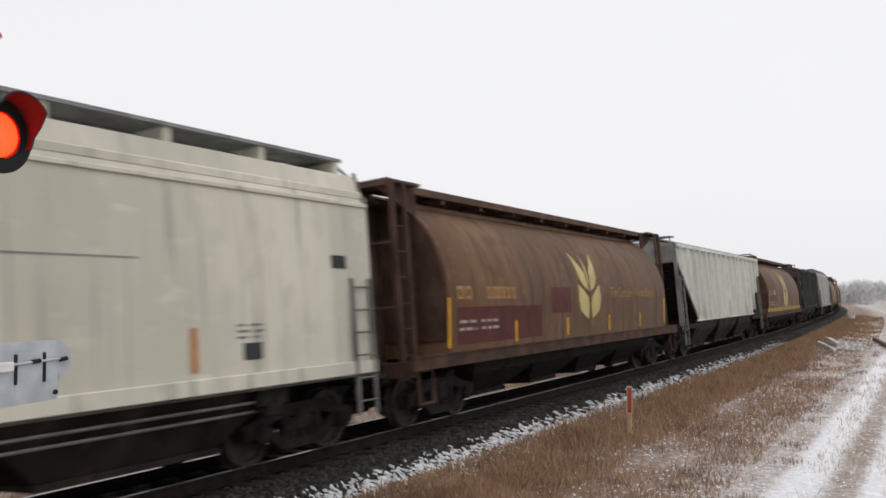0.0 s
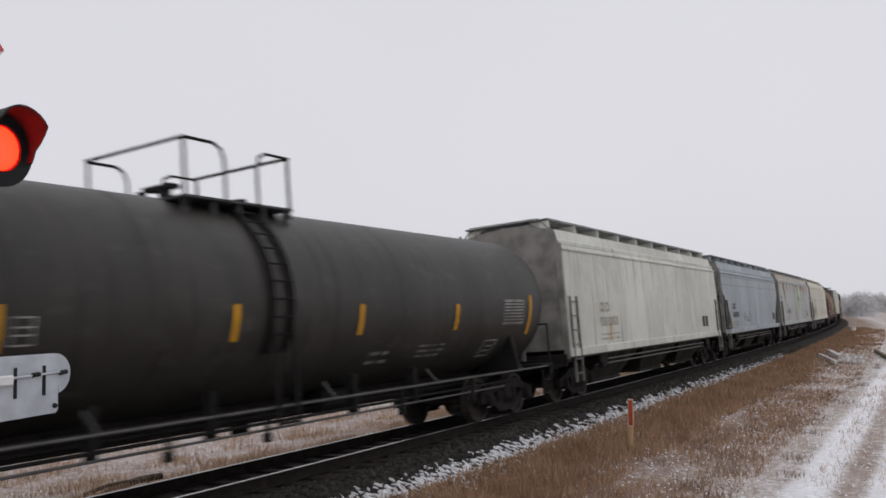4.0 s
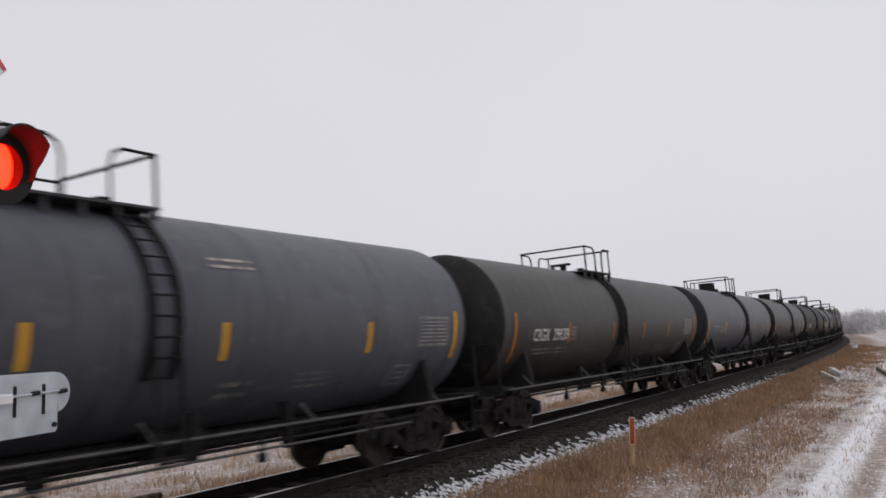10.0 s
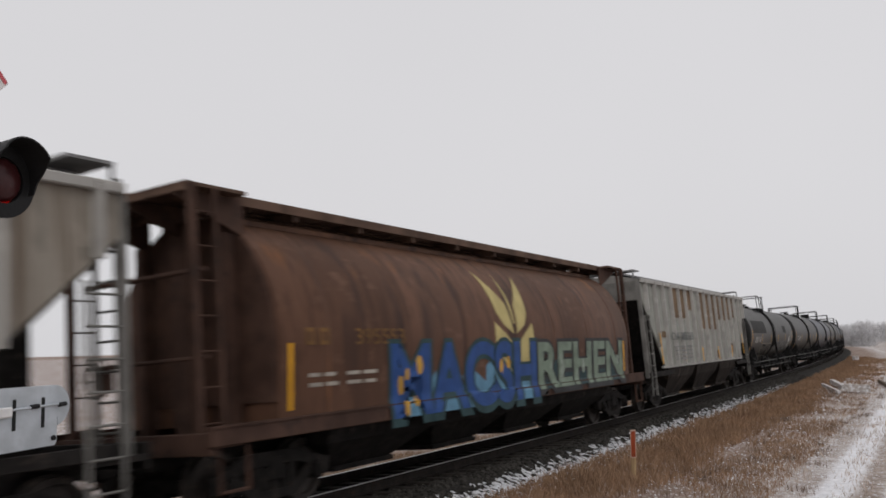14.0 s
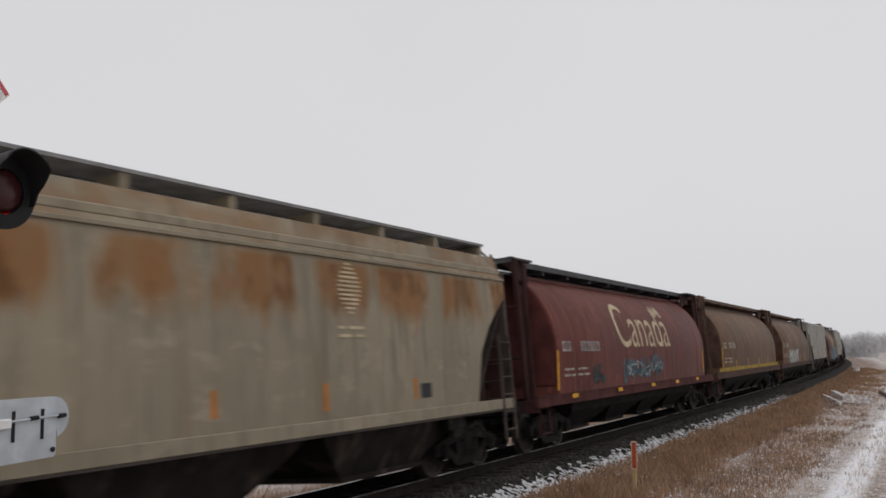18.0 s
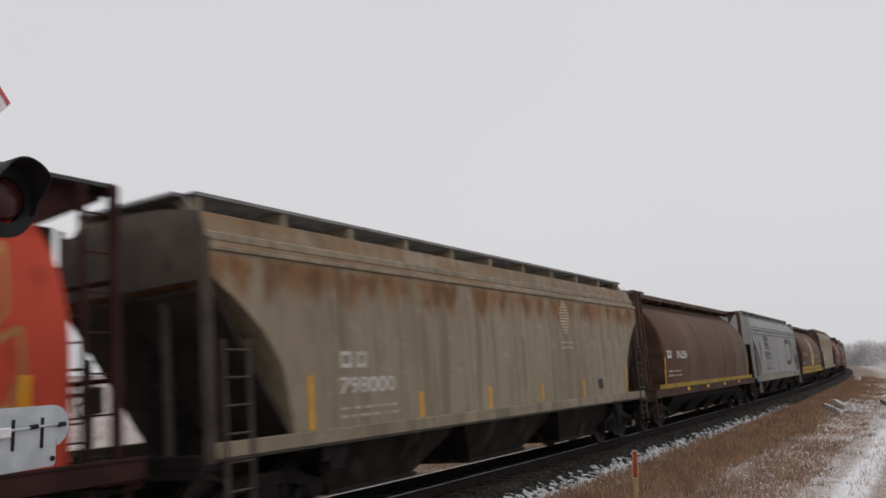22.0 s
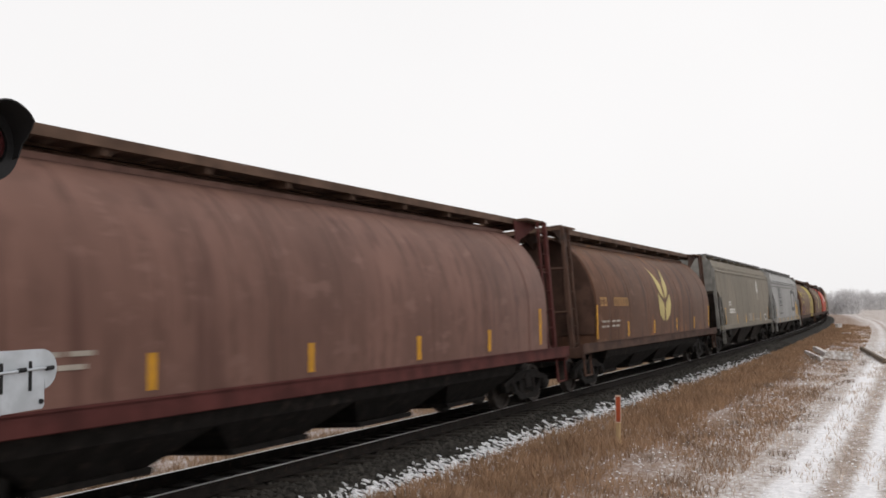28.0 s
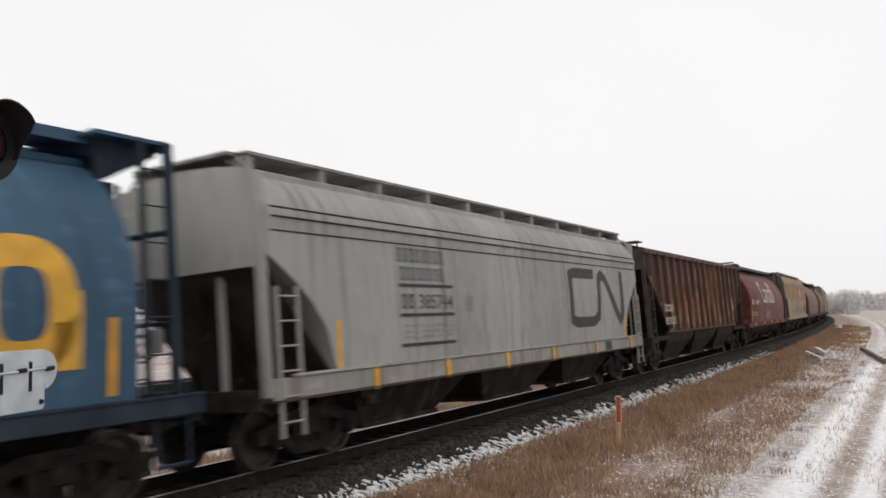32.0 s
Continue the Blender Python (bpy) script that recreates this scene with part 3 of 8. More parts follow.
        piece(f"slab_deck{L:.1f}", "end_deck", under, car, lambda bm: (box(bm, -1.5, 1.5, h - 0.6, ye, 1.0, 1.07), box(bm, -1.5, 1.5, ye - 0.06, ye, 0.9, 1.2, 0.01)), m)
        for sx in (1, -1):
            piece(f"slab_post{grooves}", "corner_post", frame, car, lambda bm: box(bm, -0.07, 0.07, -0.06, 0.06, 1.05, z1 - 0.06, 0.01), m @ pose(1.42 * sx, h + 0.02, 0))
            piece("slab_ladder", "ladder", frame, car, ladder_mesh(0.46, 0.5, 2.6, 6, 0.03), m @ pose(1.57 * sx, h - 0.33, 0, 0, 0, 0 if sx > 0 else 180))
            piece("slab_rail", "roof_handrail", board, car, lambda bm: pipe(bm, [(0, -0.9, 4.6), (0, -0.2, 4.6), (0.08, 0.0, 4.5), (0.42, 0.05, 4.15)], 0.022, 6), m @ pose(0.95 * sx, h - 0.05, 0) @ (Matrix.Identity(4) if sx > 0 else Matrix.Scale(-1, 4, (1, 0, 0))))
        for xx in (-0.5, 0.5):
            piece(f"slab_endpost{grooves}{deep}{bool(cut)}", "end_post", frame, car, lambda bm: box(bm, -0.05, 0.05, h + 0.06, h + 0.14, 1.05, 3.40 if deep else 2.95 if cut else 1.4, 0.008), m @ pose(xx, 0, 0))
        if e < 0:
            piece(f"slab_print{grooves}", "small_print", FADED, car, lambda bm: [box(bm, x, x + w, h + 0.052, h + 0.056, q, q + 0.09) for x, w, q in ((-1.25, 0.2, z1 - 0.34), (-1.0, 0.1, z1 - 0.34), (-1.25, 0.5, z1 - 0.5))], m)
        piece("slab_endladder", "ladder", frame, car, ladder_mesh(0.46, 1.1, 4.4, 9, 0.03), m @ pose(0.95, ye - 0.1, 0, 0, 0, 90))
        piece(f"slab_plat{L:.1f}", "roof_platform", board, car, lambda bm: box(bm, -0.95, 0.95, h - 0.55, h + 0.1, 4.55, 4.60), m)
    walkway(car, L - 1.7, 4.60, (0.85, -0.85), 0.6, board, 0.27, "s", stay=body)
    piece(f"slab_hatch{L:.1f}", "roof_hatch", board, car, lambda bm: box(bm, -0.38, 0.38, -h + 0.7, h - 0.7, 4.4, 4.70, 0.04))
    piece("brake_wheel", "brake_wheel", frame, car, brake_wheel_mesh, pose(-0.5, -L / 2 + 0.42, 2.0))


def ribbed_hopper(car, L, body, frame, board, under=None, bays=3, ribs=17, posts=None, bay=None, over=0.75, cut=2.6):
    """A covered hopper with outside posts along flat sides and sides cut away over the trucks."""
    under = under or UNDER
    running_gear(car, L, under, under, stub=True)
    h = L / 2 - over
    z1 = 4.15

    def low(a):
        return 1.35 if a < h - cut else 1.35 + 2.2 * (a - h + cut) / cut

    def shell(bm):
        ys = [-h, -h + cut, 0, h - cut, h]
        loft(bm, [ring_of(rib_side, low(abs(y)), z1, 3, y) for y in ys])
    piece(f"rib_shell{L:.1f}{over}{cut}", "body", body, car, shell)
    piece(f"rib_roof{L:.1f}{over}{cut}", "roof", frame, car, lambda bm: loft(bm, [[(x, y, z) for x, z in ((1.52, 4.13), (0.6, 4.34), (-0.6, 4.34), (-1.52, 4.13), (-1.4, 4.08), (1.4, 4.08))] for y in (-h - 0.02, h + 0.02)]))
    for sx in (1, -1):
        for i in range(ribs):
            y = -h + 0.35 + (2 * h - 0.7) * i / (ribs - 1)
            z0 = low(abs(y))
            piece(f"rib{z0:.2f}", "side_post", posts or body, car, lambda bm: loft(bm, [[(x, yy, z) for x, yy in ((0, -0.06), (0.13, -0.036), (0.13, 0.036), (0, 0.06))] for z in (z0, z1 - 0.04)]), pose(1.455 * sx, y, 0, 0, 0, 0 if sx > 0 else 180))
        piece(f"rib_sill{L:.1f}{over}{cut}", "side_sill", posts or body, car, lambda bm: box(bm, -0.05, 0.03, -h + cut - 0.3, h - cut + 0.3, 1.29, 1.37, 0.01), pose(1.46 * sx, 0, 0))
        for e in (1, -1):
            piece("rib_endsill", "end_sill", under, car, lambda bm: box(bm, -0.05, 0.05, -1.5, 1.5, 1.06, 1.22, 0.01), pose(1.44 * sx, e * (h - 1.5), 0))
        piece(f"rib_eave{L:.1f}{over}{cut}", "top_chord", posts or body, car, lambda bm: box(bm, -0.04, 0.06, -h, h, -0.08, 0.05, 0.015), pose(1.5 * sx, 0, 4.1))
    for i in range(bays):
        span = (L - 5.4) / bays
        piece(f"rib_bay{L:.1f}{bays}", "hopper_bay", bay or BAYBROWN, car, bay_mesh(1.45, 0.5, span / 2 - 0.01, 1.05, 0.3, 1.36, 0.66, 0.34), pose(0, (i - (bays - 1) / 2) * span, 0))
    for e in (1, -1):
        m = pose(0, 0, 0) if e > 0 else pose(0, 0, 0, 0, 0, 180)
        ye = L / 2 - 0.45
        piece(f"rib_slope{L:.1f}{over}{cut}", "slope_sheet", under, car, lambda bm: plate(bm, [(-1.42, h - 0.05, 3.5), (-1.42, h - cut - 0.05, 1.25), (1.42, h - cut - 0.05, 1.25), (1.42, h - 0.05, 3.5)], -0.05, 2), m)
        piece(f"rib_bulk{L:.1f}{over}{cut}", "end_sheet", frame, car, lambda bm: box(bm, -1.42, 1.42, h, h + 0.05, 3.5, 4.1), m)
        piece(f"rib_web{L:.1f}{over}{cut}", "end_web", under, car, lambda bm: plate(bm, [(-0.03, h - 0.2, 1.05), (-0.03, h - cut, 1.05), (-0.03, h - 0.2, 2.9)], 0.06, 0), m)
        piece(f"rib_deck{L:.1f}{over}{cut}", "end_deck", under, car, lambda bm: (box(bm, -1.48, 1.48, h - 0.6, ye, 1.0, 1.07), box(bm, -1.48, 1.48, ye - 0.06, ye, 0.9, 1.2, 0.01)), m)
        for sx in (1, -1):
            piece("rib_post", "corner_post", frame, car, lambda bm: box(bm, -0.06, 0.06, -0.06, 0.06, 1.05, 4.1, 0.01), m @ pose(1.4 * sx, h + 0.02, 0))
            piece("rib_ladder", "ladder", frame, car, ladder_mesh(0.46, 0.5, 3.0, 7, 0.03), m @ pose(1.5 * sx, h - 0.3, 0, 0, 0, 0 if sx > 0 else 180))
        piece("rib_endladder", "ladder", frame, car, ladder_mesh(0.46, 1.1, 4.3, 9, 0.03), m @ pose(0.95, ye - 0.1, 0, 0, 0, 90))
        piece(f"rib_plat{L:.1f}{over}{cut}", "roof_platform", board, car, lambda bm: (box(bm, -1.3, 1.3, h - 0.6, h + 0.05, 4.42, 4.46), box(bm, -1.3, -1.26, h, h + 0.04, 4.1, 4.42), box(bm, 1.26, 1.3, h, h + 0.04, 4.1, 4.42)), m)
    walkway(car, L - 1.7, 4.44, (0.55, -0.55), 0.45, board, 0.2, "r")
    piece("brake_wheel", "brake_wheel", frame, car, brake_wheel_mesh, pose(-0.5, -L / 2 + 0.42, 2.0))


def tank_car(car, L, body, frame, band=None, dome=True, rail=4.60, mid=-0.55, front=0.4, half=1.05, dome_at=0.1):
    """A black tank car with a domed fitting, railed platform, side ladder and hand rail."""
    running_gear(car, L, UNDER, UNDER, 1.1)
    h = L / 2 - 0.3
    n = 40

    ring = lambda y, r: [(r * math.cos(2 * math.pi * i / n), y, TANK_Z + r * math.sin(2 * math.pi * i / n)) for i in range(n)]
    piece(f"tank_shell{L:.1f}", "tank", body, car, lambda bm: loft(bm, [ring(y, TANK_R) for y in (-h + 0.62, -h / 2, 0, h / 2, h - 0.62)], cap=False), smooth=True)
    for e in (1, -1):
        piece(f"tank_head{L:.1f}", "tank_head", TANKHEADBLUE if body is TANKBLUE else TANKHEAD, car, lambda bm: loft(bm, [ring(h - 0.62 + 0.62 * math.sqrt(max(0, 1 - k * k)), TANK_R * k) for k in (1.0, 0.985, 0.95, 0.88, 0.75, 0.55, 0.3, 0.08)]), pose(0, 0, 0, 0, 0, 0 if e > 0 else 180), "grimy dished tank end, shade in its dark paint", smooth=True)
    for y in (-h * 0.62, -h * 0.3, h * 0.3, h * 0.62):
        piece("tank_seam", "weld_seam", body, car, lambda bm: loft(bm, [[((TANK_R + 0.004) * math.cos(2 * math.pi * i / n), d, TANK_Z + (TANK_R + 0.006) * math.sin(2 * math.pi * i / n)) for i in range(n)] for d in (-0.02, 0.02)], cap=False), pose(0, y, 0), smooth=True)
    arc = [radians(a) for a in range(-30, 211, 10)]
    piece("tank_strap", "ladder_strap", band or frame, car, lambda bm: (loft(bm, [[((TANK_R + r) * math.cos(a), y, TANK_Z + (TANK_R + r) * math.sin(a)) for y, r in ((0.16, 0.01), (0.16, 0.04), (0.24, 0.04), (0.24, 0.01))] for a in arc]), loft(bm, [[((TANK_R + r) * math.cos(a), y, TANK_Z + (TANK_R + r) * math.sin(a)) for y, r in ((-0.24, 0.01), (-0.24, 0.04), (-0.16, 0.04), (-0.16, 0.01))] for a in arc])), pose(0, mid, 0))
    for sx in (1, -1):
        def rungs(bm):
            for a in range(-28, 80, 9):
                c, s = math.cos(radians(a)), math.sin(radians(a))
                rod(bm, ((TANK_R + 0.08) * c, -0.2, TANK_Z + (TANK_R + 0.08) * s), ((TANK_R + 0.08) * c, 0.2, TANK_Z + (TANK_R + 0.08) * s), 0.016, 6)
            for y in (-0.2, 0.2):
                rod(bm, (TANK_R + 0.02, y, TANK_Z - 0.2), (1.56, y, 0.75), 0.03, 6)
            rod(bm, (1.56, -0.2, 0.78), (1.56, 0.2, 0.78), 0.02, 6)
            for y in (-0.2, 0.2):
                pipe(bm, [((TANK_R + 0.08) * math.cos(radians(a)), y, TANK_Z + (TANK_R + 0.08) * math.sin(radians(a))) for a in range(-28, 81, 12)], 0.014, 5)
        piece("tank_ladder", "ladder", frame, car, rungs, pose(0, mid, 0) if sx > 0 else pose(0, mid, 0, 0, 0, 180))
        piece(f"tank_rail{L:.1f}", "hand_rail", HANDRAIL, car, lambda bm: (rod(bm, (1.5, -h + 0.5, 1.0), (1.5, h - 0.5, 1.0), 0.022, 6), *[rod(bm, (1.5, y, 1.0), (1.25, y, 1.25), 0.018, 5) for y in (-h * 0.8, -h * 0.4, 0.6, h * 0.4, h * 0.8)]), pose(0, 0, 0) if sx > 0 else pose(0, 0, 0, 0, 0, 180))
    for e in (1, -1):
        # a hoop across each end of the platform, with short returns along the car that bend down to a leg
        def hoop(bm):
            for sx in (1, -1):
                rod(bm, (0.97 * sx, half, 3.75), (0.97 * sx, half, rail + 0.01), 0.026, 6)
                pipe(bm, [(1.0 * sx, half, rail - 0.01), (1.0 * sx, half - 0.52, rail - 0.01), (1.0 * sx, half - 0.66, rail - 0.08), (1.0 * sx, half - 0.72, rail - 0.23), (1.0 * sx, half - 0.72, 3.85)], 0.024, 6)
            rod(bm, (-1.0, half, rail), (1.0, half, rail), 0.026, 6)
        piece(f"tank_toprail{half}{rail}", "platform_railing", frame, car, hoop, pose(0, front - half, 0, 0, 0, 0 if e > 0 else 180))
    piece("tank_deck", "platform", BOARDDARK, car, lambda bm: (box(bm, 0.35, 1.0, -1.1, 1.1, 3.88, 3.915), box(bm, -1.0, -0.35, -1.1, 1.1, 3.88, 3.915), *[box(bm, 0.9, 0.97, -1.05 + 0.5 * i, -1.0 + 0.5 * i, 3.66, 3.88) for i in range(5)]), pose(0, front - half, 0))
    if dome:
        piece("tank_dome", "dome", frame, car, lambda bm: (rod(bm, (0, 0, 3.85), (0, 0, 4.36), 0.36, 18), rod(bm, (0, 0, 4.36), (0, 0, 4.40), 0.39, 18)), pose(0, front - half + dome_at, 0))
    for key, build in (("a", lambda bm: rod(bm, (-0.1, -0.95, 3.9), (-0.1, -0.95, 4.12), 0.07, 8)), ("b", lambda bm: (rod(bm, (0.15, -0.75, 3.9), (0.15, -0.75, 4.2), 0.09, 10), box(bm, -0.2, 0.35, -0.85, -0.65, 4.15, 4.21))), ("c", lambda bm: rod(bm, (0.1, 0.8, 3.9), (0.1, 0.8, 4.17), 0.11, 10))):
        piece("tank_valve" + key, "valve", frame, car, build, pose(0, front - half + 0.1, 0))
    head = lambda x, z: h - 0.62 + 0.62 * math.sqrt(max(0.0, 1 - (x * x + (z - TANK_Z) ** 2) / TANK_R ** 2)) + 0.012
    def print_rows(bm):
        for z, x0, x1 in ((3.02, 0.2, 1.0), (2.88, 0.25, 0.9), (2.74, 0.3, 0.8)):
            for i in range(6):
                a, b = x0 + (x1 - x0) * i / 6, x0 + (x1 - x0) * (i + 0.72) / 6
                bm.faces.new([bm.verts.new((x, head(x, q), q)) for x, q in ((a, z), (b, z), (b, z + 0.075), (a, z + 0.075))])
    piece(f"tank_headprint{L:.1f}", "small_print", FADED, car, print_rows, pose(0, 0, 0, 0, 0, 180))
    for e in (1, -1):
        m = pose(0, 0, 0) if e > 0 else pose(0, 0, 0, 0, 0, 180)
        yb = L / 2 - 2.1
        piece(f"tank_saddle{L:.1f}", "saddle", frame, car, lambda bm: (plate(bm, [(x, yb - 0.16, z) for x, z in ((-1.45, 0.95), (1.45, 0.95), (1.45, 1.15), (1.32, 1.75), (1.05, 1.40), (0.55, 1.08), (0, 1.0), (-0.55, 1.08), (-1.05, 1.40), (-1.32, 1.75), (-1.45, 1.15))], 0.14, 1),), m)
        piece(f"tank_end{L:.1f}", "end_deck", frame, car, lambda bm: (box(bm, -1.5, 1.5, L / 2 - 1.1, L / 2 - 0.5, 1.0, 1.06), box(bm, -1.5, 1.5, L / 2 - 0.56, L / 2 - 0.5, 0.9, 1.12), pipe(bm, [(1.45, L / 2 - 0.53, 1.05), (1.45, L / 2 - 0.53, 1.95), (-1.45, L / 2 - 0.53, 1.95), (-1.45, L / 2 - 0.53, 1.05)], 0.022, 6), box(bm, -0.35, 0.35, yb - 0.2, L / 2 - 0.5, 0.78, 1.12, 0.02)), m)
        piece("tank_step", "step", frame, car, lambda bm: (pipe(bm, [(1.47, L / 2 - 0.6, 1.05), (1.47, L / 2 - 0.6, 0.4), (1.47, L / 2 - 1.05, 0.4), (1.47, L / 2 - 1.05, 1.05)], 0.022, 6), rod(bm, (1.47, L / 2 - 0.6, 0.7), (1.47, L / 2 - 1.05, 0.7), 0.018, 6)), m)
    piece(f"tank_pipe{L:.1f}", "brake_rigging", frame, car, lambda bm: (rod(bm, (0.5, -h + 1.5, 0.82), (0.5, h - 1.5, 0.82), 0.03, 6), rod(bm, (1.1, -h + 1.8, 0.98), (1.1, h - 1.8, 0.98), 0.03, 6), rod(bm, (1.15, -h + 1.8, 0.78), (1.15, h - 1.8, 0.78), 0.025, 6), *[box(bm, 1.05, 1.2, y - 0.05, y + 0.05, 0.68, 1.3) for y in (-3.4, -1.6, 1.5, 3.3)], rod(bm, (0, 0.1, 0.55), (0, 0.1, 1.3), 0.14, 10), rod(bm, (0.6, 1.2, 0.9), (0.6, 2.1, 0.9), 0.2, 12)))
    for y in (-5.2, -2.6, -0.9, 2.4, 4.9):
        piece("tank_hanger", "pipe_hanger", frame, car, lambda bm: (box(bm, 1.44, 1.48, -0.025, 0.025, 0.62, 1.0), box(bm, 1.40, 1.50, -0.06, 0.06, 0.56, 0.68, 0.015)), pose(0, y, 0))
    piece(f"tank_lowpipe{L:.1f}", "train_pipe", HANDRAIL, car, lambda bm: rod(bm, (1.42, -h + 2.6, 0.72), (1.42, h - 2.6, 0.72), 0.018, 6))
    piece("brake_wheel", "brake_wheel", frame, car, brake_wheel_mesh, pose(-0.5, -L / 2 + 0.42, 1.8))





# ---- markings painted on the car sides ----
def wrap(bm, side, lift, step=0.12):
    """Lays a flat outline given in the y-z plane onto a car's curved side."""
    if side in (cyl_side, tank_side, slab_side, sill_side):
        zs = [v.co.z for v in bm.verts]
        z = math.floor(min(zs) / step) * step + step
        while z < max(zs):
            bmesh.ops.bisect_plane(bm, geom=bm.verts[:] + bm.edges[:] + bm.faces[:], plane_co=(0, 0, z), plane_no=(0, 0, 1))
            z += step
    for v in bm.verts:
        v.co.x = side(v.co.z) + lift


def marking(car, name, polys, mat, side, lift=0.008, label=""):
    if name in ("wheat_emblem", "flag_mark") and 1 < len(polys) <= 6:
        for poly in polys:
            marking(car, "wheat_leaf" if name == "wheat_emblem" else name, [poly], mat, side, lift, label)
        return None
    bm = BM()
    for poly in polys:
        bm.faces.new([bm.verts.new((0, y, z)) for y, z in poly])
    wrap(bm, side, lift)
    ob = part(name, bm, mat, car, label)
    return tagged(ob, kind="stuff") if name == "graffiti" or len(polys) > 6 else ob


def rect(y0, y1, z0, z1):
    return [(y0, z0), (y1, z0), (y1, z1), (y0, z1)]


def stripes(car, side, mat, rows, w=0.1):
    """Upright reflective strips: rows of (y, low, high)."""
    for y, z0, z1 in rows:
        marking(car, "reflective_strip", [rect(y - w / 2, y + w / 2, z0, z1)], mat, side)


def flat_strips(car, side, mat, ys, z=1.14, w=0.36, h=0.1):
    for y in ys:
        marking(car, "reflective_strip", [rect(y - w / 2, y + w / 2, z, z + h)], mat, side, 0.03)


def blocks(car, side, mat, y0, y1, z0, z1, n, lift=0.008, seed=0, skip=()):
    """A row of plain bars in place of lettering."""
    rnd = random.Random(seed + n)
    w = (y1 - y0) / n
    polys = []
    for i in range(n):
        if i in skip:
            continue
        a = y0 + w * i
        e = a + w * rnd.uniform(0.70, 0.84)
        a += 0.1 * w
        t = min(0.32 * (e - a), 0.06)
        # a narrow open frame in the place of each letter
        polys += [rect(a, a + t, z0, z1), rect(e - t, e, z0, z1), rect(a + t, e - t, z1 - t, z1), rect(a + t, e - t, z0, z0 + t)]
    tagged(marking(car, "stencil", polys, mat, side, lift), kind="stuff")


def lines(car, side, mat, y0, y1, z0, z1, n, lift=0.008, seed=0):
    """Small print as thin bars."""
    rnd = random.Random(seed + 3)
    h = (z1 - z0) / n
    polys = []
    for i in range(n):
        y = y0
        z = z0 + h * i
        while y < y1 - 0.05:
            e = min(y1, y + rnd.uniform(0.12, 0.4))
            polys.append(rect(y, e, z + 0.25 * h, z + 0.65 * h))
            y = e + 0.09
    tagged(marking(car, "small_print", polys, mat, side, lift), kind="stuff")


def data_panel(car, side, mat, y0, y1, z0, z1):
    """A block of close-set printed rows, broken where words end."""
    rnd = random.Random(int(100 * (y0 + z1)))
    polys = [rect(y0, y1, z0, z0 + 0.014), rect(y0, y1, z1 - 0.014, z1), rect(y0, y0 + 0.014, z0, z1), rect(y1 - 0.014, y1, z0, z1)]
    n = max(2, round((z1 - z0) / 0.062))
    for i in range(n):
        z, y = z0 + (z1 - z0) * (i + 0.3) / n, y0 + 0.03
        while y < y1 - 0.06:
            e = min(y1 - 0.03, y + rnd.uniform(0.1, 0.34))
            polys.append(rect(y, e, z, z + 0.027))
            y = e + 0.025
    tagged(marking(car, "data_panel", polys, mat, side), kind="stuff")


def stroke(path, w):
    """A band of width w along a path of points, as a row of four-sided pieces."""
    out = []
    pts = [Vector((a, b)) for a, b in path]
    offs = []
    for i, q in enumerate(pts):
        d0 = (q - pts[i - 1]).normalized() if i else (pts[1] - q).normalized()
        d1 = (pts[i + 1] - q).normalized() if i < len(pts) - 1 else d0
        d = d0 + d1
        d = d.normalized() if d.length > 1e-4 else d0
        nrm = Vector((-d.y, d.x))
        c = max(0.45, nrm.dot(Vector((-d0.y, d0.x))))
        offs.append(nrm * (w / 2 / c))
    for i in range(len(pts) - 1):
        a, b = pts[i], pts[i + 1]
        out.append([tuple(a - offs[i]), tuple(b - offs[i + 1]), tuple(b + offs[i + 1]), tuple(a + offs[i])])
    return out


def smooth_path(pts, k=5):
    """A rounded line through the points."""
    out = []
    for i in range(len(pts) - 1):
        p0, p1, p2, p3 = pts[max(0, i - 1)], pts[i], pts[i + 1], pts[min(len(pts) - 1, i + 2)]
        for j in range(k):
            t = j / k
            out.append(tuple(0.5 * (2 * b + (c - a) * t + (2 * a - 5 * b + 4 * c - d) * t * t + (3 * b - a - 3 * c + d) * t ** 3) for a, b, c, d in zip(p0, p1, p2, p3)))
    return out + [pts[-1]]


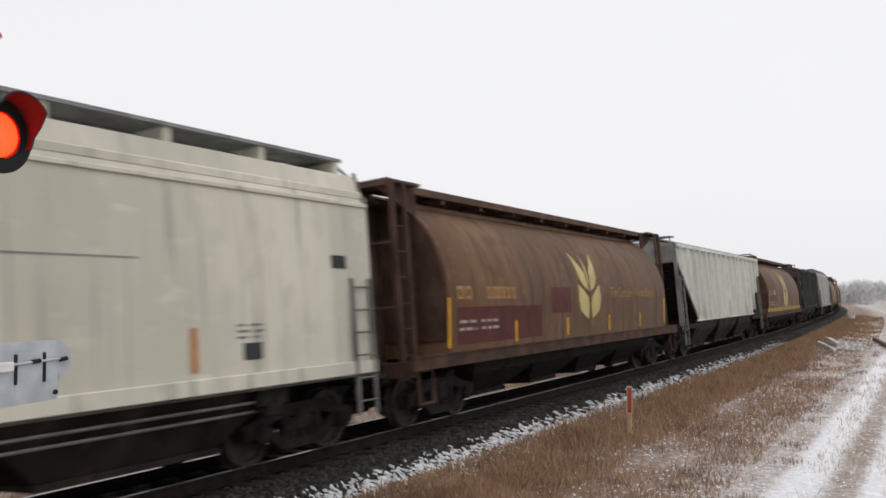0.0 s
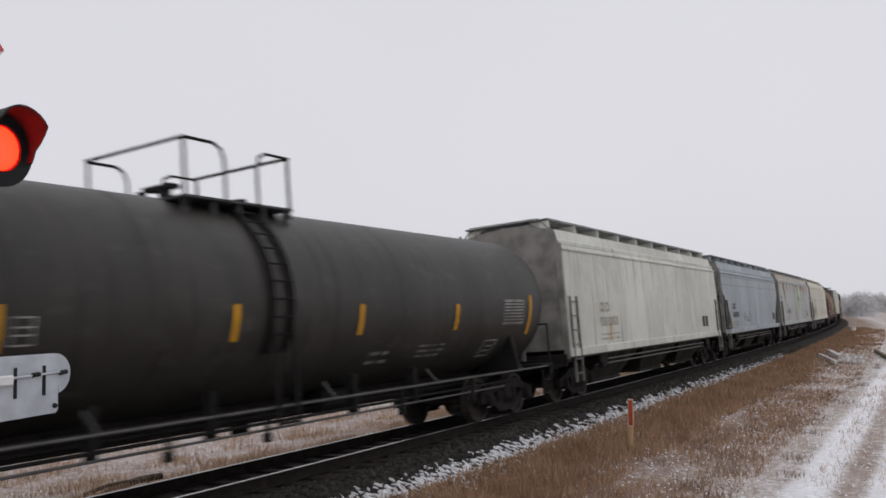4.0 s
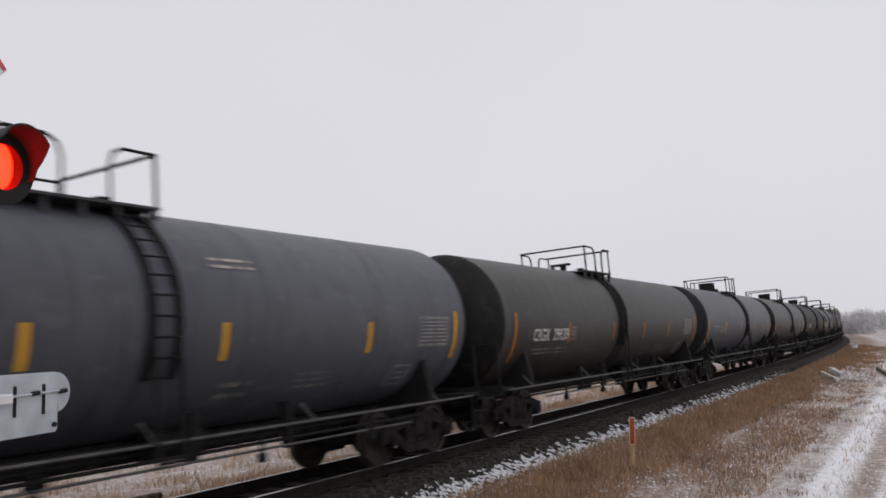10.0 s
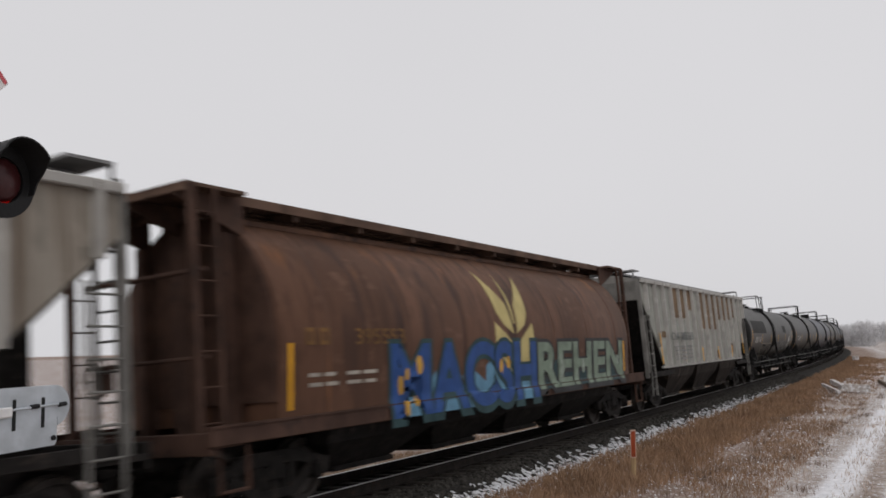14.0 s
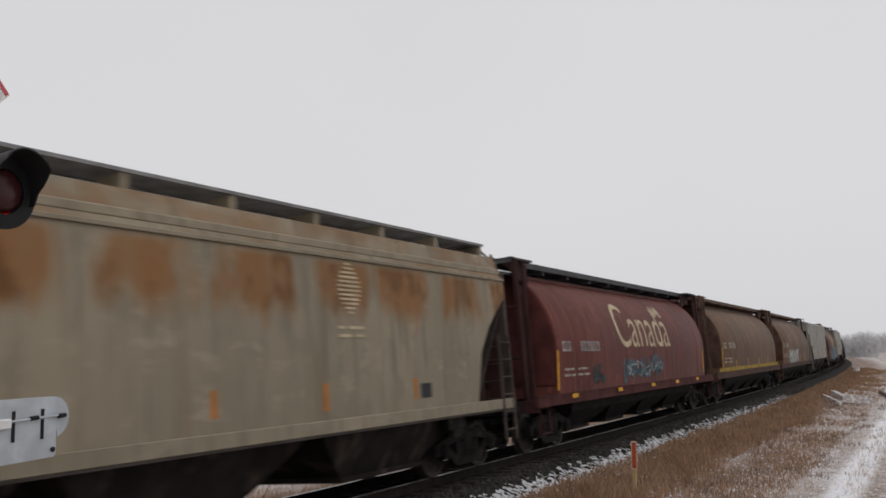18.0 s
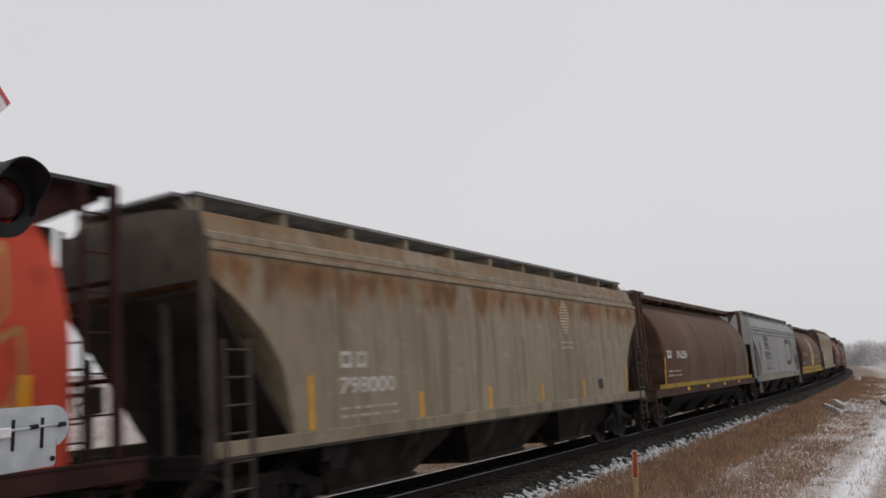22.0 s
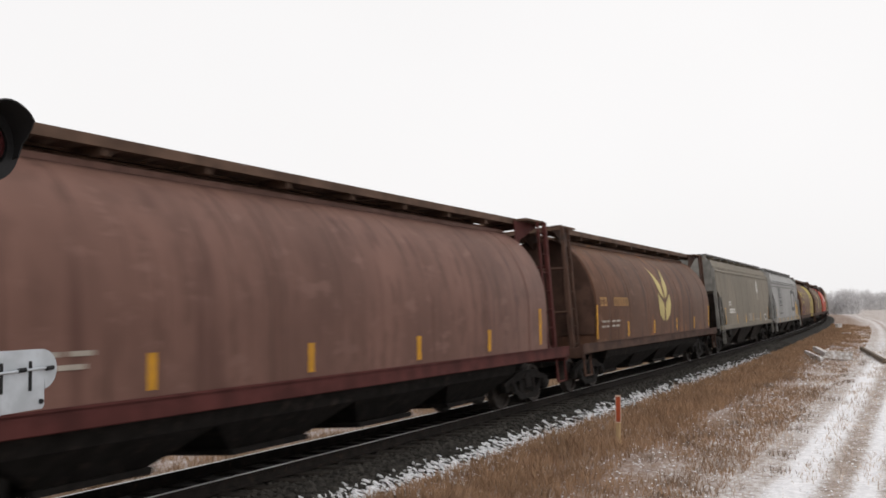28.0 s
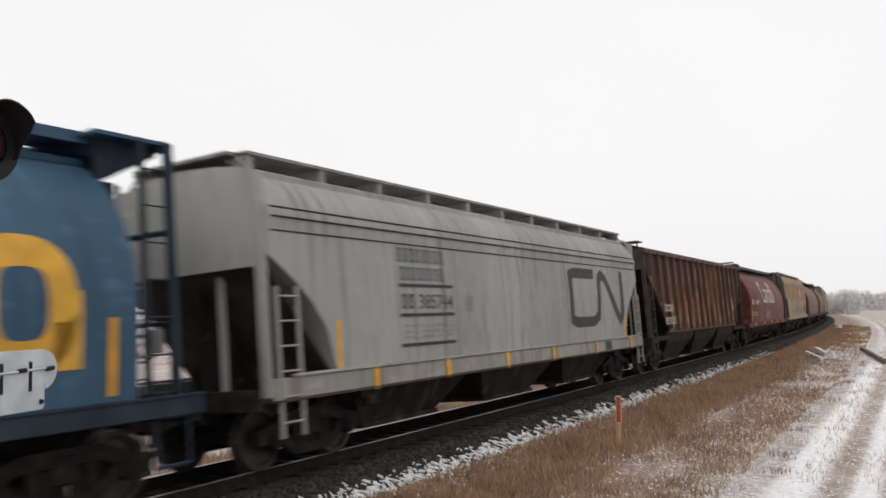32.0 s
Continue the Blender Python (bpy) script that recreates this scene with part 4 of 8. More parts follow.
def lettering(car, text, y0, y1, z0, mat, side, name="lettering", label="", lift=0.008, stretch=1.0, bold=0.0, high=0.0, lean=0.0):
    """Words in the built-in font, from y0 to y1 with their foot at z0; high: the height of the capitals."""
    cu = bpy.data.curves.new("words", "FONT")
    cu.body = text
    cu.offset = bold
    ob = bpy.data.objects.new("words", cu)
    scene.collection.objects.link(ob)
    bpy.context.view_layer.update()
    me = bpy.data.meshes.new_from_object(ob.evaluated_get(bpy.context.evaluated_depsgraph_get()))
    bpy.data.objects.remove(ob)
    bm = BM()
    bm.from_mesh(me)
    bpy.data.meshes.remove(me)
    xs = [v.co.x for v in bm.verts]
    k = (y1 - y0) / (max(xs) - min(xs))
    lo = min(xs)
    if high:
        stretch = high / (k * max(v.co.y for v in bm.verts))
    for v in bm.verts:
        v.co = (0, y0 + (v.co.x - lo) * k + lean * v.co.y * k * stretch, z0 + v.co.y * k * stretch)
    bmesh.ops.remove_doubles(bm, verts=bm.verts, dist=1e-4)
    wrap(bm, side, lift)
    if name != "lettering" or len(text) > 12:
        return tagged(part(name, bm, mat, car, label), kind="stuff")
    # each letter is a part of its own
    left = set(bm.faces)
    while left:
        seen, todo = set(), [left.pop()]
        while todo:
            f = todo.pop()
            seen.add(f)
            for e in f.edges:
                for q in e.link_faces:
                    if q in left:
                        left.discard(q)
                        todo.append(q)
        one, made = BM(), {}
        for f in seen:
            for v in f.verts:
                if v not in made:
                    made[v] = one.verts.new(v.co)
            one.faces.new([made[v] for v in f.verts])
        part("letter", one, mat, car, label)
    bm.free()


GRAINS = [
    [(-0.95, 3.85), (-0.55, 3.45), (-0.2, 3.1), (-0.07, 2.42), (-0.5, 2.62), (-0.74, 2.9), (-0.80, 3.2), (-0.86, 3.55)],
    [(-0.92, 2.68), (-0.95, 2.1), (-0.78, 1.72), (-0.16, 1.44), (-0.07, 1.95), (-0.16, 2.22), (-0.5, 2.45)],
]


LEAVES = [
    [(-0.84, 3.34), (-0.52, 3.14), (-0.22, 2.88), (-0.1, 2.55), (-0.1, 2.25), (-0.42, 2.3), (-0.68, 2.5), (-0.8, 2.9)],
    [(-0.78, 2.32), (-0.4, 2.14), (-0.14, 1.92), (-0.08, 1.45), (-0.4, 1.5), (-0.66, 1.66), (-0.77, 1.95)],
]


def wheat(car, mat, side, yc, z0=1.45, z1=3.85, wide=0.95, lift=0.008, awn=True, outline=False):
    kz, ky = (z1 - z0) / 2.4, wide / 0.95
    polys = []
    for g in GRAINS:
        for sx in (1, -1):
            pts = [(yc + sx * y * ky, z0 + (z - 1.45) * kz) for y, z in g]
            if outline:
                polys += stroke(pts + [pts[0]], 0.06)
            else:
                polys.append(pts)
    if awn:
        polys.append([(yc - 0.1 * ky, z1), (yc + 0.03, z0 + 1.85 * kz), (yc + 0.03, z0 + 1.2 * kz), (yc - 0.05, z0 + 1.2 * kz)])
    marking(car, "wheat_emblem", polys, mat, side, lift, "wheat ear emblem")


def scrawl(car, mat, side, y0, y1, z0, z1, n, w, seed, lift=0.012):
    """Looping spray-paint lines."""
    rnd = random.Random(seed)
    polys = []
    step = (y1 - y0) / n
    for i in range(n):
        c = y0 + step * (i + 0.5)
        pts = [(c + rnd.uniform(-0.75, 0.75) * step, rnd.uniform(z0, z1)) for _ in range(rnd.randint(4, 6))]
        polys += stroke(smooth_path(pts, 4), w)
    marking(car, "graffiti", polys, mat, side, lift, "spray-painted scrawl")


def graffiti_letters(car, side, y0, y1, z0, z1, n, fills, edge, seed, lean=0.15):
    """Fat angular painted letters with a dark edge; each letter a ring with an open eye or a leg."""
    rnd = random.Random(seed)
    w = (y1 - y0) / n
    back, tones = [], [[] for _ in fills]
    for i in range(n):
        a, b = y0 + w * i, y0 + w * (i + 1)
        lo, hi = z0 + rnd.uniform(0, 0.12), z1 - rnd.uniform(0, 0.16)
        h = hi - lo
        sk = rnd.uniform(-lean, lean)
        back.append([(a - 0.05, lo - 0.05), (b + 0.05, lo - 0.04), (b + 0.05 + sk, hi + 0.05), (a - 0.05 + sk, hi + 0.06)])
        t = 0.27 * w
        kind = rnd.randrange(4)
        shapes = [[(a, lo), (a + t, lo), (a + t + sk, hi), (a + sk, hi)], [(b - t, lo), (b, lo), (b + sk, hi), (b - t + sk, hi)]]
        bar = lambda f: [(a + t * 0.7, lo + h * f), (b - t * 0.7, lo + h * (f + rnd.uniform(-0.06, 0.06))), (b - t * 0.7 + sk * 0.5, lo + h * (f + 0.2)), (a + t * 0.7 + sk * 0.5, lo + h * (f + 0.2))]
        if kind == 0:
            shapes += [bar(0.8), bar(0.38)]
        elif kind == 1:
            shapes += [bar(0.8), bar(0.0)]
        elif kind == 2:
            shapes += [bar(0.4)]
        else:
            shapes += [[(a + sk * 0.8, hi), (a + t + sk * 0.8, hi), (b, lo), (b - t, lo)]]
        for sh in shapes:
            tones[rnd.randrange(len(fills))].append(sh)
    marking(car, "graffiti", back, edge, side, 0.010, "painted graffiti ground")
    for k, (f, polys) in enumerate(zip(fills, tones)):
        if polys:
            marking(car, "graffiti", polys, f, side, 0.014 + 0.003 * k, "painted graffiti letters")


def bubble_letters(car, side, y0, y1, z0, z1, n, fill, edge, w, seed):
    """Rounded letters in outline, each with an inner line."""
    rnd = random.Random(seed)
    step = (y1 - y0) / n
    fills, edges = [], []
    for i in range(n):
        c = y0 + step * (i + 0.5)
        lo, hi = z0 + rnd.uniform(0, 0.12) + 0.04 * i / n, z1 - rnd.uniform(0, 0.14)
        r = step * 0.56
        m = (lo + hi) / 2
        sk = 0.1 * step
        ring = [(c - r * rnd.uniform(0.8, 1.1), lo + 0.05), (c + r * rnd.uniform(0.5, 1.0), lo), (c + r * rnd.uniform(0.6, 1.0), m - 0.1), (c + r * rnd.uniform(0.2, 0.6), m), (c + r * rnd.uniform(0.7, 1.1) + sk, m + 0.12), (c + r * 0.8 + sk, hi), (c - r * rnd.uniform(0.4, 0.8) + sk, hi - 0.03), (c - r * rnd.uniform(0.7, 1.1), m)]
        path = smooth_path(ring + [ring[0]], 3)
        fills.append(path[:-1])
        edges += stroke(path, w)
        edges += stroke(smooth_path([(c - r * 0.4, m + rnd.uniform(0, 0.15)), (c, m + rnd.uniform(-0.1, 0.1)), (c + r * 0.2, lo + 0.15)], 3), w * 0.7)
    marking(car, "graffiti", fills, fill, side, 0.010, "painted graffiti letters")
    marking(car, "graffiti", edges, edge, side, 0.014, "sprayed outline letters")


def patches(car, side, mat, rows, lift=0.007, name="paint_patch", label=""):
    for y0, y1, z0, z1 in rows:
        marking(car, name, [rect(y0, y1, z0, z1)], mat, side, lift, label)


def sill_side(z):
    """The round body above, the side sill below."""
    return cyl_side(z) if z > 1.3 else 1.575


def painted_word(car, side, text, y0, y1, z0, high, fill, low, edge, seed):
    """A sprayed word in fat capitals: a rough coloured ground, dark edges, filled letters and drips of gold."""
    rnd = random.Random(seed)
    n = 12
    w = (y1 - y0) / n
    ground = [[(y0 + w * i, z0 - 0.05), (y0 + w * (i + 1), z0 - 0.05), (y0 + w * (i + 1), z0 + high * rnd.uniform(0.25, 0.62)), (y0 + w * (i + 0.5), z0 + high * rnd.uniform(0.3, 0.8)), (y0 + w * i, z0 + high * rnd.uniform(0.25, 0.62))] for i in range(n)]
    marking(car, "graffiti", ground, low, side, 0.008, "sprayed ground of a painted word")
    lettering(car, text, y0 - 0.08, y1 + 0.08, z0 - 0.06, edge, side, "graffiti", "dark edge of a painted word", 0.012, bold=0.075, high=high + 0.14)
    lettering(car, text, y0, y1, z0, fill, side, "graffiti", "painted capital letters", 0.016, bold=0.03, high=high)
    spots = []
    for i in range(7):
        y, z, r = rnd.uniform(y0, y1), z0 + high * rnd.uniform(0.05, 0.7), rnd.uniform(0.05, 0.12)
        spots.append([(y + r * rnd.uniform(0.6, 1.2) * math.cos(a), z + 1.6 * r * math.sin(a)) for a in [2 * math.pi * j / 7 for j in range(7)]])
    marking(car, "graffiti", spots, SPRAYGOLD if seed == 52 else SPRAYLIGHT, side, 0.02, "sprayed highlights")


def rust_runs(car, side, rows, seed):
    """Ragged rust stains that run down from the roof edge."""
    rnd = random.Random(seed)
    for y0, y1, z0, z1 in rows:
        polys = []
        for i in range(max(4, int((y1 - y0) / 0.03))):
            y, w = rnd.uniform(y0, y1), rnd.uniform(0.012, 0.06)
            foot = z1 - (z1 - z0) * rnd.uniform(0.3, 1.0)
            m = z1 - (z1 - foot) * rnd.uniform(0.3, 0.6)
            polys.append([(y - 0.5 * w, z1), (y + 0.6 * w, z1 - 0.02), (y + w, m), (y + rnd.uniform(-0.3, 0.3) * w, foot), (y - w, m + 0.04)])
        tagged(marking(car, "rust_stain", polys, RUSTRUN, side, 0.006, "rust stain running down"), kind="stuff")


def streaks(car, side, mat, y0, y1, z0, z1, n, seed, name="paint_streak", label="", lift=0.006, wide=0.07):
    """Uneven upright slivers of bare paint or rust between two heights."""
    rnd = random.Random(seed)
    polys = []
    for i in range(n):
        y = rnd.uniform(y0 + 0.02, y1 - 0.02)
        a = z0 + (z1 - z0) * rnd.uniform(0.0, 0.45)
        b = a + (z1 - a) * rnd.uniform(0.35, 1.0)
        w = rnd.uniform(0.35, 1.3) * wide
        q, m = rnd.uniform(-0.3, 0.3) * w, a + (b - a) * rnd.uniform(0.3, 0.7)
        l, r = max(y0, y - w), min(y1, y + w)
        polys.append([(l + 0.3 * w, a), (r - 0.4 * w, a + 0.04), (r, m), (y + q, b), (l, m + 0.1 * (b - a))])
    return tagged(marking(car, name, polys, mat, side, lift, label), kind="stuff")


def worm_mark(car, mat, y0, y1, z0, z1, side):
    """The railway's emblem as one bent band."""
    w = y1 - y0
    t = 0.27
    c = [(y0 + 0.44 * w, z1 - t / 2), (y0 + 0.10 * w, z1 - t / 2), (y0 + 0.035 * w, z1 - 0.2), (y0 + 0.03 * w, z0 + 0.22), (y0 + 0.10 * w, z0 + t / 2), (y0 + 0.40 * w, z0 + t / 2), (y0 + 0.49 * w, z0 + 0.3), (y0 + 0.53 * w, z1 - 0.25), (y0 + 0.58 * w, z1 - t / 2), (y0 + 0.65 * w, z1 - 0.25), (y0 + 0.86 * w, z0 + 0.3), (y0 + 0.92 * w, z0 + t / 2), (y0 + 0.965 * w, z0 + 0.35), (y0 + 0.985 * w, z1)]
    marking(car, "emblem", stroke(c, t), mat, side, 0.008, "dark bent-band emblem")


PALEYELLOW = material("emblem_yellow", (0.42, 0.33, 0.06), 0.6, 0, 0.12, 2, (0.30, 0.23, 0.06), 0.35, 0.3)
CREAMYELLOW = material("emblem_pale", (0.47, 0.39, 0.17), 0.6, 0, 0.12, 2, (0.34, 0.28, 0.14), 0.35, 0.3)
CREAMMARK = material("cream_mark", (0.45, 0.37, 0.25), 0.65, 0, 0.2, 3)
CREAMPATCH = material("cream_patch", (0.27, 0.24, 0.175), 0.7, 0, 0.25, 1.5)
MUSTARD = material("mustard_line", (0.25, 0.19, 0.085), 0.65, 0, 0.2, 2)
PANELYELLOW = paint("panel_yellow", (0.40, 0.325, 0.058), 0.0, 0.46, (0.24, 0.175, 0.045), 0.12, runs=(0.29, 0.22, 0.045), sheet=2.07)
DULLOCHRE = material("dull_ochre", (0.15, 0.08, 0.03), 0.65, 0, 0.3, 2, (0.09, 0.05, 0.02), 0.45, 0.3)
OCHRE = material("ochre", (0.34, 0.19, 0.07), 0.6, 0, 0.15, 2)
SILLYELLOW = material("sill_yellow", (0.31, 0.21, 0.03), 0.65, 0, 0.25, 1.5, (0.15, 0.10, 0.035), 0.45, 0.25)
DULLWHITE = material("dull_white", (0.50, 0.47, 0.45), 0.65, 0, 0.2, 2)
MARKBLACK = material("emblem_black", (0.035, 0.035, 0.037), 0.55, 0, 0.2, 2)
TANKPRINT = material("grimy_print", (0.17, 0.163, 0.152), 0.65, 0, 0.3, 3)
TANKPANEL = material("grimy_panel_print", (0.27, 0.262, 0.25), 0.65, 0, 0.3, 3)
GRIME = material("tank_grime", (0.017, 0.016, 0.015), 0.7, 0, 0.3, 1.5)
PATCHBLACK = material("fresh_black", (0.0135, 0.0128, 0.012), 0.62, 0, 0.2, 2)
MARKBROWN = material("emblem_brown", (0.10, 0.06, 0.03), 0.6, 0, 0.2, 2)
MAROONPATCH = material("maroon_patch", (0.085, 0.025, 0.022), 0.6, 0, 0.2, 2)
TANPATCH = material("tan_patch", (0.29, 0.215, 0.13), 0.75, 0, 0.35, 1.6, (0.10, 0.05, 0.03), 0.56, 0.25, stretch=(1, 2.5, 0.6))
RUSTORANGE = material("rust_orange", (0.20, 0.092, 0.038), 0.8, 0, 0.3, 2, (0.09, 0.042, 0.025), 0.5, 0.3)
RUSTPATCH = material("rust_panel", (0.155, 0.105, 0.065), 0.75, 0, 0.25, 1.2, (0.11, 0.066, 0.04), 0.45, 0.25)
SPRAYWHITE = material("spray_white", (0.55, 0.55, 0.53), 0.6, 0, 0.2, 3)
SPRAYGREY = material("spray_grey", (0.22, 0.22, 0.22), 0.6, 0, 0.2, 3)
SPRAYMIST = material("spray_mist_blue", (0.065, 0.105, 0.13), 0.6, 0, 0.25, 3)
SPRAYLIGHT = material("spray_light_green", (0.26, 0.31, 0.26), 0.6, 0, 0.2, 3)
SPRAYPALE = material("spray_pale_blue", (0.24, 0.285, 0.29), 0.6, 0, 0.2, 3)
PALEGREY = material("pale_grey_mark", (0.30, 0.315, 0.315), 0.6, 0, 0.2, 2)
RUSTRUN = material("rust_run", (0.27, 0.135, 0.052), 0.75, 0, 0.3, 2, (0.15, 0.075, 0.035), 0.48, 0.2)
SPRAYDARK = material("spray_dark", (0.07, 0.08, 0.085), 0.6, 0, 0.2, 3)
SPRAYBLUE = material("spray_blue", (0.022, 0.07, 0.23), 0.5, 0, 0.15, 3)
SPRAYSKY = material("spray_sky", (0.11, 0.25, 0.37), 0.5, 0, 0.15, 3)
SPRAYGREEN = material("spray_green", (0.17, 0.22, 0.17), 0.55, 0, 0.2, 3)
SPRAYTEAL = material("spray_teal", (0.025, 0.055, 0.06), 0.55, 0, 0.2, 3)
SPRAYLIME = material("spray_lime", (0.34, 0.48, 0.06), 0.55, 0, 0.15, 3)
SPRAYRED = material("spray_red", (0.40, 0.12, 0.10), 0.55, 0, 0.15, 3)
SPRAYGOLD = material("spray_gold", (0.55, 0.31, 0.05), 0.55, 0, 0.15, 3)
CYL_STRIPS = [(-7.3, 1.36, 2.28), (-4.4, 1.35, 1.78), (-1.45, 1.35, 1.77), (1.6, 1.35, 1.77), (4.4, 1.36, 1.79), (7.05, 1.38, 2.2)]
SLAB_STRIPS = [(-6.9, 1.33, 2.1), (-3.9, 1.33, 1.76), (-1.3, 1.33, 1.76), (1.25, 1.33, 1.76), (3.85, 1.33, 1.76), (7.2, 1.33, 2.1)]
TANK_STRIPS = {5: (-7.8, -4.7, -1.4, 1.4, 4.5, 7.8), 9: (-7.7, -4.6, -1.4, 1.5, 4.5, 7.45), 7: (-8.15, -4.84, -1.46, 1.4, 4.3, 7.9), 6: (-7.7, -4.65, -1.71, 1.34, 4.31, 7.62), 8: (-7.75, -4.6, -1.5, 4.73, 7.85), 10: (-7.8, -4.4, -0.9, 2.73, 5.66, 7.9), 11: (-7.8, -4.65, -1.28, 1.6, 4.4, 8.0), 12: (-7.8, -4.66, -1.0, 1.8, 5.0, 7.75), 13: (-7.65, -4.1, -0.55, 1.9, 4.8, 7.6), 14: (-7.7, -4.6, -1.4, 1.4, 4.48, 7.63)}


# the fleet numbers that can be read, by place in the train
NUMBERS = {5: ("TIMX", "29059"), 6: ("UTLX", "672521"), 7: ("CRGX", "29152"), 8: ("TILX", "250702"), 9: ("UTLX", "672524"), 10: ("GATX", "200014"), 11: ("CRGX", "29139"), 12: ("GATX", "26091"), 13: ("CRGX", "8150"), 14: ("CRGX", "7611"), 15: ("CNA", "385535"), 16: ("", "395553"), 22: ("", "396967"), 23: ("", "388214"), 24: ("", "396255"), 25: ("", "798000"), 26: ("", "111949"), 34: ("", "109679"), 36: ("", "385744")}


def number(car, side, mat, k, y0, y1, z0, z1, lift=0.008):
    """A fleet number, or plain bars where it cannot be read."""
    if k in NUMBERS:
        lettering(car, NUMBERS[k][1], y0, y1, z0, mat, side, "fleet_number", "painted fleet number", lift, bold=0.012, high=z1 - z0)
    else:
        blocks(car, side, mat, y0, y1, z0, z1, 6, lift, k)


def cyl_marks(car, L, mark=FADED, strips=CYL_STRIPS, numbers=True, seed=0):
    stripes(car, cyl_side, YELLOW, strips)
    if numbers:
        blocks(car, cyl_side, mark, -7.0, -6.35, 2.25, 2.5, 2, seed=seed)
        number(car, cyl_side, mark, seed, -5.75, -4.35, 2.25, 2.5)
    lines(car, cyl_side, FADED, -6.9, -6.2, 1.62, 1.9, 2, seed=seed)
    lines(car, cyl_side, FADED, -6.0, -5.2, 1.62, 1.9, 2, seed=seed + 1)


def tank_marks(car, L, mark=WHITE, strip=ORANGE, seed=0, big=True):
    ys = TANK_STRIPS.get(seed, TANK_STRIPS[11])
    stripes(car, tank_side, strip, [(y, 1.55 if y < -7 else 1.75 if y > 7 else 1.92, 2.6 if abs(y) > 7 else 2.4) for y in ys])
    if big:
        if seed == 7:
            mark = DULLWHITE
        code, digits = NUMBERS[seed]
        d = -0.33 if seed == 7 else 0.0
        lettering(car, code, d - 6.8, d - 5.9, 1.98, mark, tank_side, "fleet_code", bold=0.012, high=0.27)
        lettering(car, digits, d - 5.65, d - 5.65 + 0.185 * len(digits), 1.98, mark, tank_side, "fleet_number", "painted fleet number", bold=0.012, high=0.27)
        q = ys[1] + 0.16
        marking(car, "class_box", [rect(q, q + 0.26, z, z + 0.02) for z in (1.98, 2.08, 2.16, 2.26)] + [rect(q, q + 0.02, 1.98, 2.28), rect(q + 0.24, q + 0.26, 1.98, 2.28)], TANKPANEL, tank_side)
    lines(car, tank_side, TANKPRINT, -6.8, -4.5, 1.66, 1.84, 2, seed=seed)
    lines(car, tank_side, TANKPRINT, 3.4, 4.3, 1.45, 1.72, 3, seed=seed + 1)
    lines(car, tank_side, TANKPRINT, 1.9, 2.5, 1.4, 1.68, 2, seed=seed + 2)
    data_panel(car, tank_side, TANKPANEL, 6.5, 7.48, 1.98, 2.5)
    marking(car, "test_panel", [rect(5.9, 6.45, 1.36, 1.39), rect(5.95, 6.5, 1.66, 1.69), rect(5.9, 5.94, 1.36, 1.69), rect(6.44, 6.48, 1.36, 1.69), rect(6.05, 6.35, 1.46, 1.49), rect(6.05, 6.35, 1.55, 1.58)], TANKPANEL, tank_side)


def hopper_marks(car, L, side, mark=FADED, strip=YELLOW, strips=SLAB_STRIPS, seed=0, seal=True):
    stripes(car, side, strip, strips)
    blocks(car, side, mark, -6.2, -5.4, 2.2, 2.45, 2, seed=seed)
    number(car, side, mark, seed, -6.2, -4.7, 1.82, 2.06)
    lines(car, side, FADED, -6.2, -4.6, 1.42, 1.66, 2, seed=seed)
    if seal:
        marking(car, "notice_panel", [rect(5.5, 5.9, 1.55, 1.95)], MARKBLACK, side)
        marking(car, "notice_panel", [rect(6.0, 6.4, 1.55, 1.95)], MARKBLACK, side)


def canada_words(car, y0, y1, z0, mat):
    lettering(car, "Canada", y0, y1, z0, mat, cyl_side, "lettering", "white painted country name", stretch=1.02, bold=-0.004)
    f = y1 - 0.8
    marking(car, "flag_mark", [rect(f, f + 0.2, z0 + 0.98, z0 + 1.34), rect(f + 0.62, f + 0.82, z0 + 0.98, z0 + 1.34), [(f + 0.27, z0 + 1.14), (f + 0.41, z0 + 1.0), (f + 0.55, z0 + 1.14), (f + 0.41, z0 + 1.35)]], mat, cyl_side, label="small flag mark")


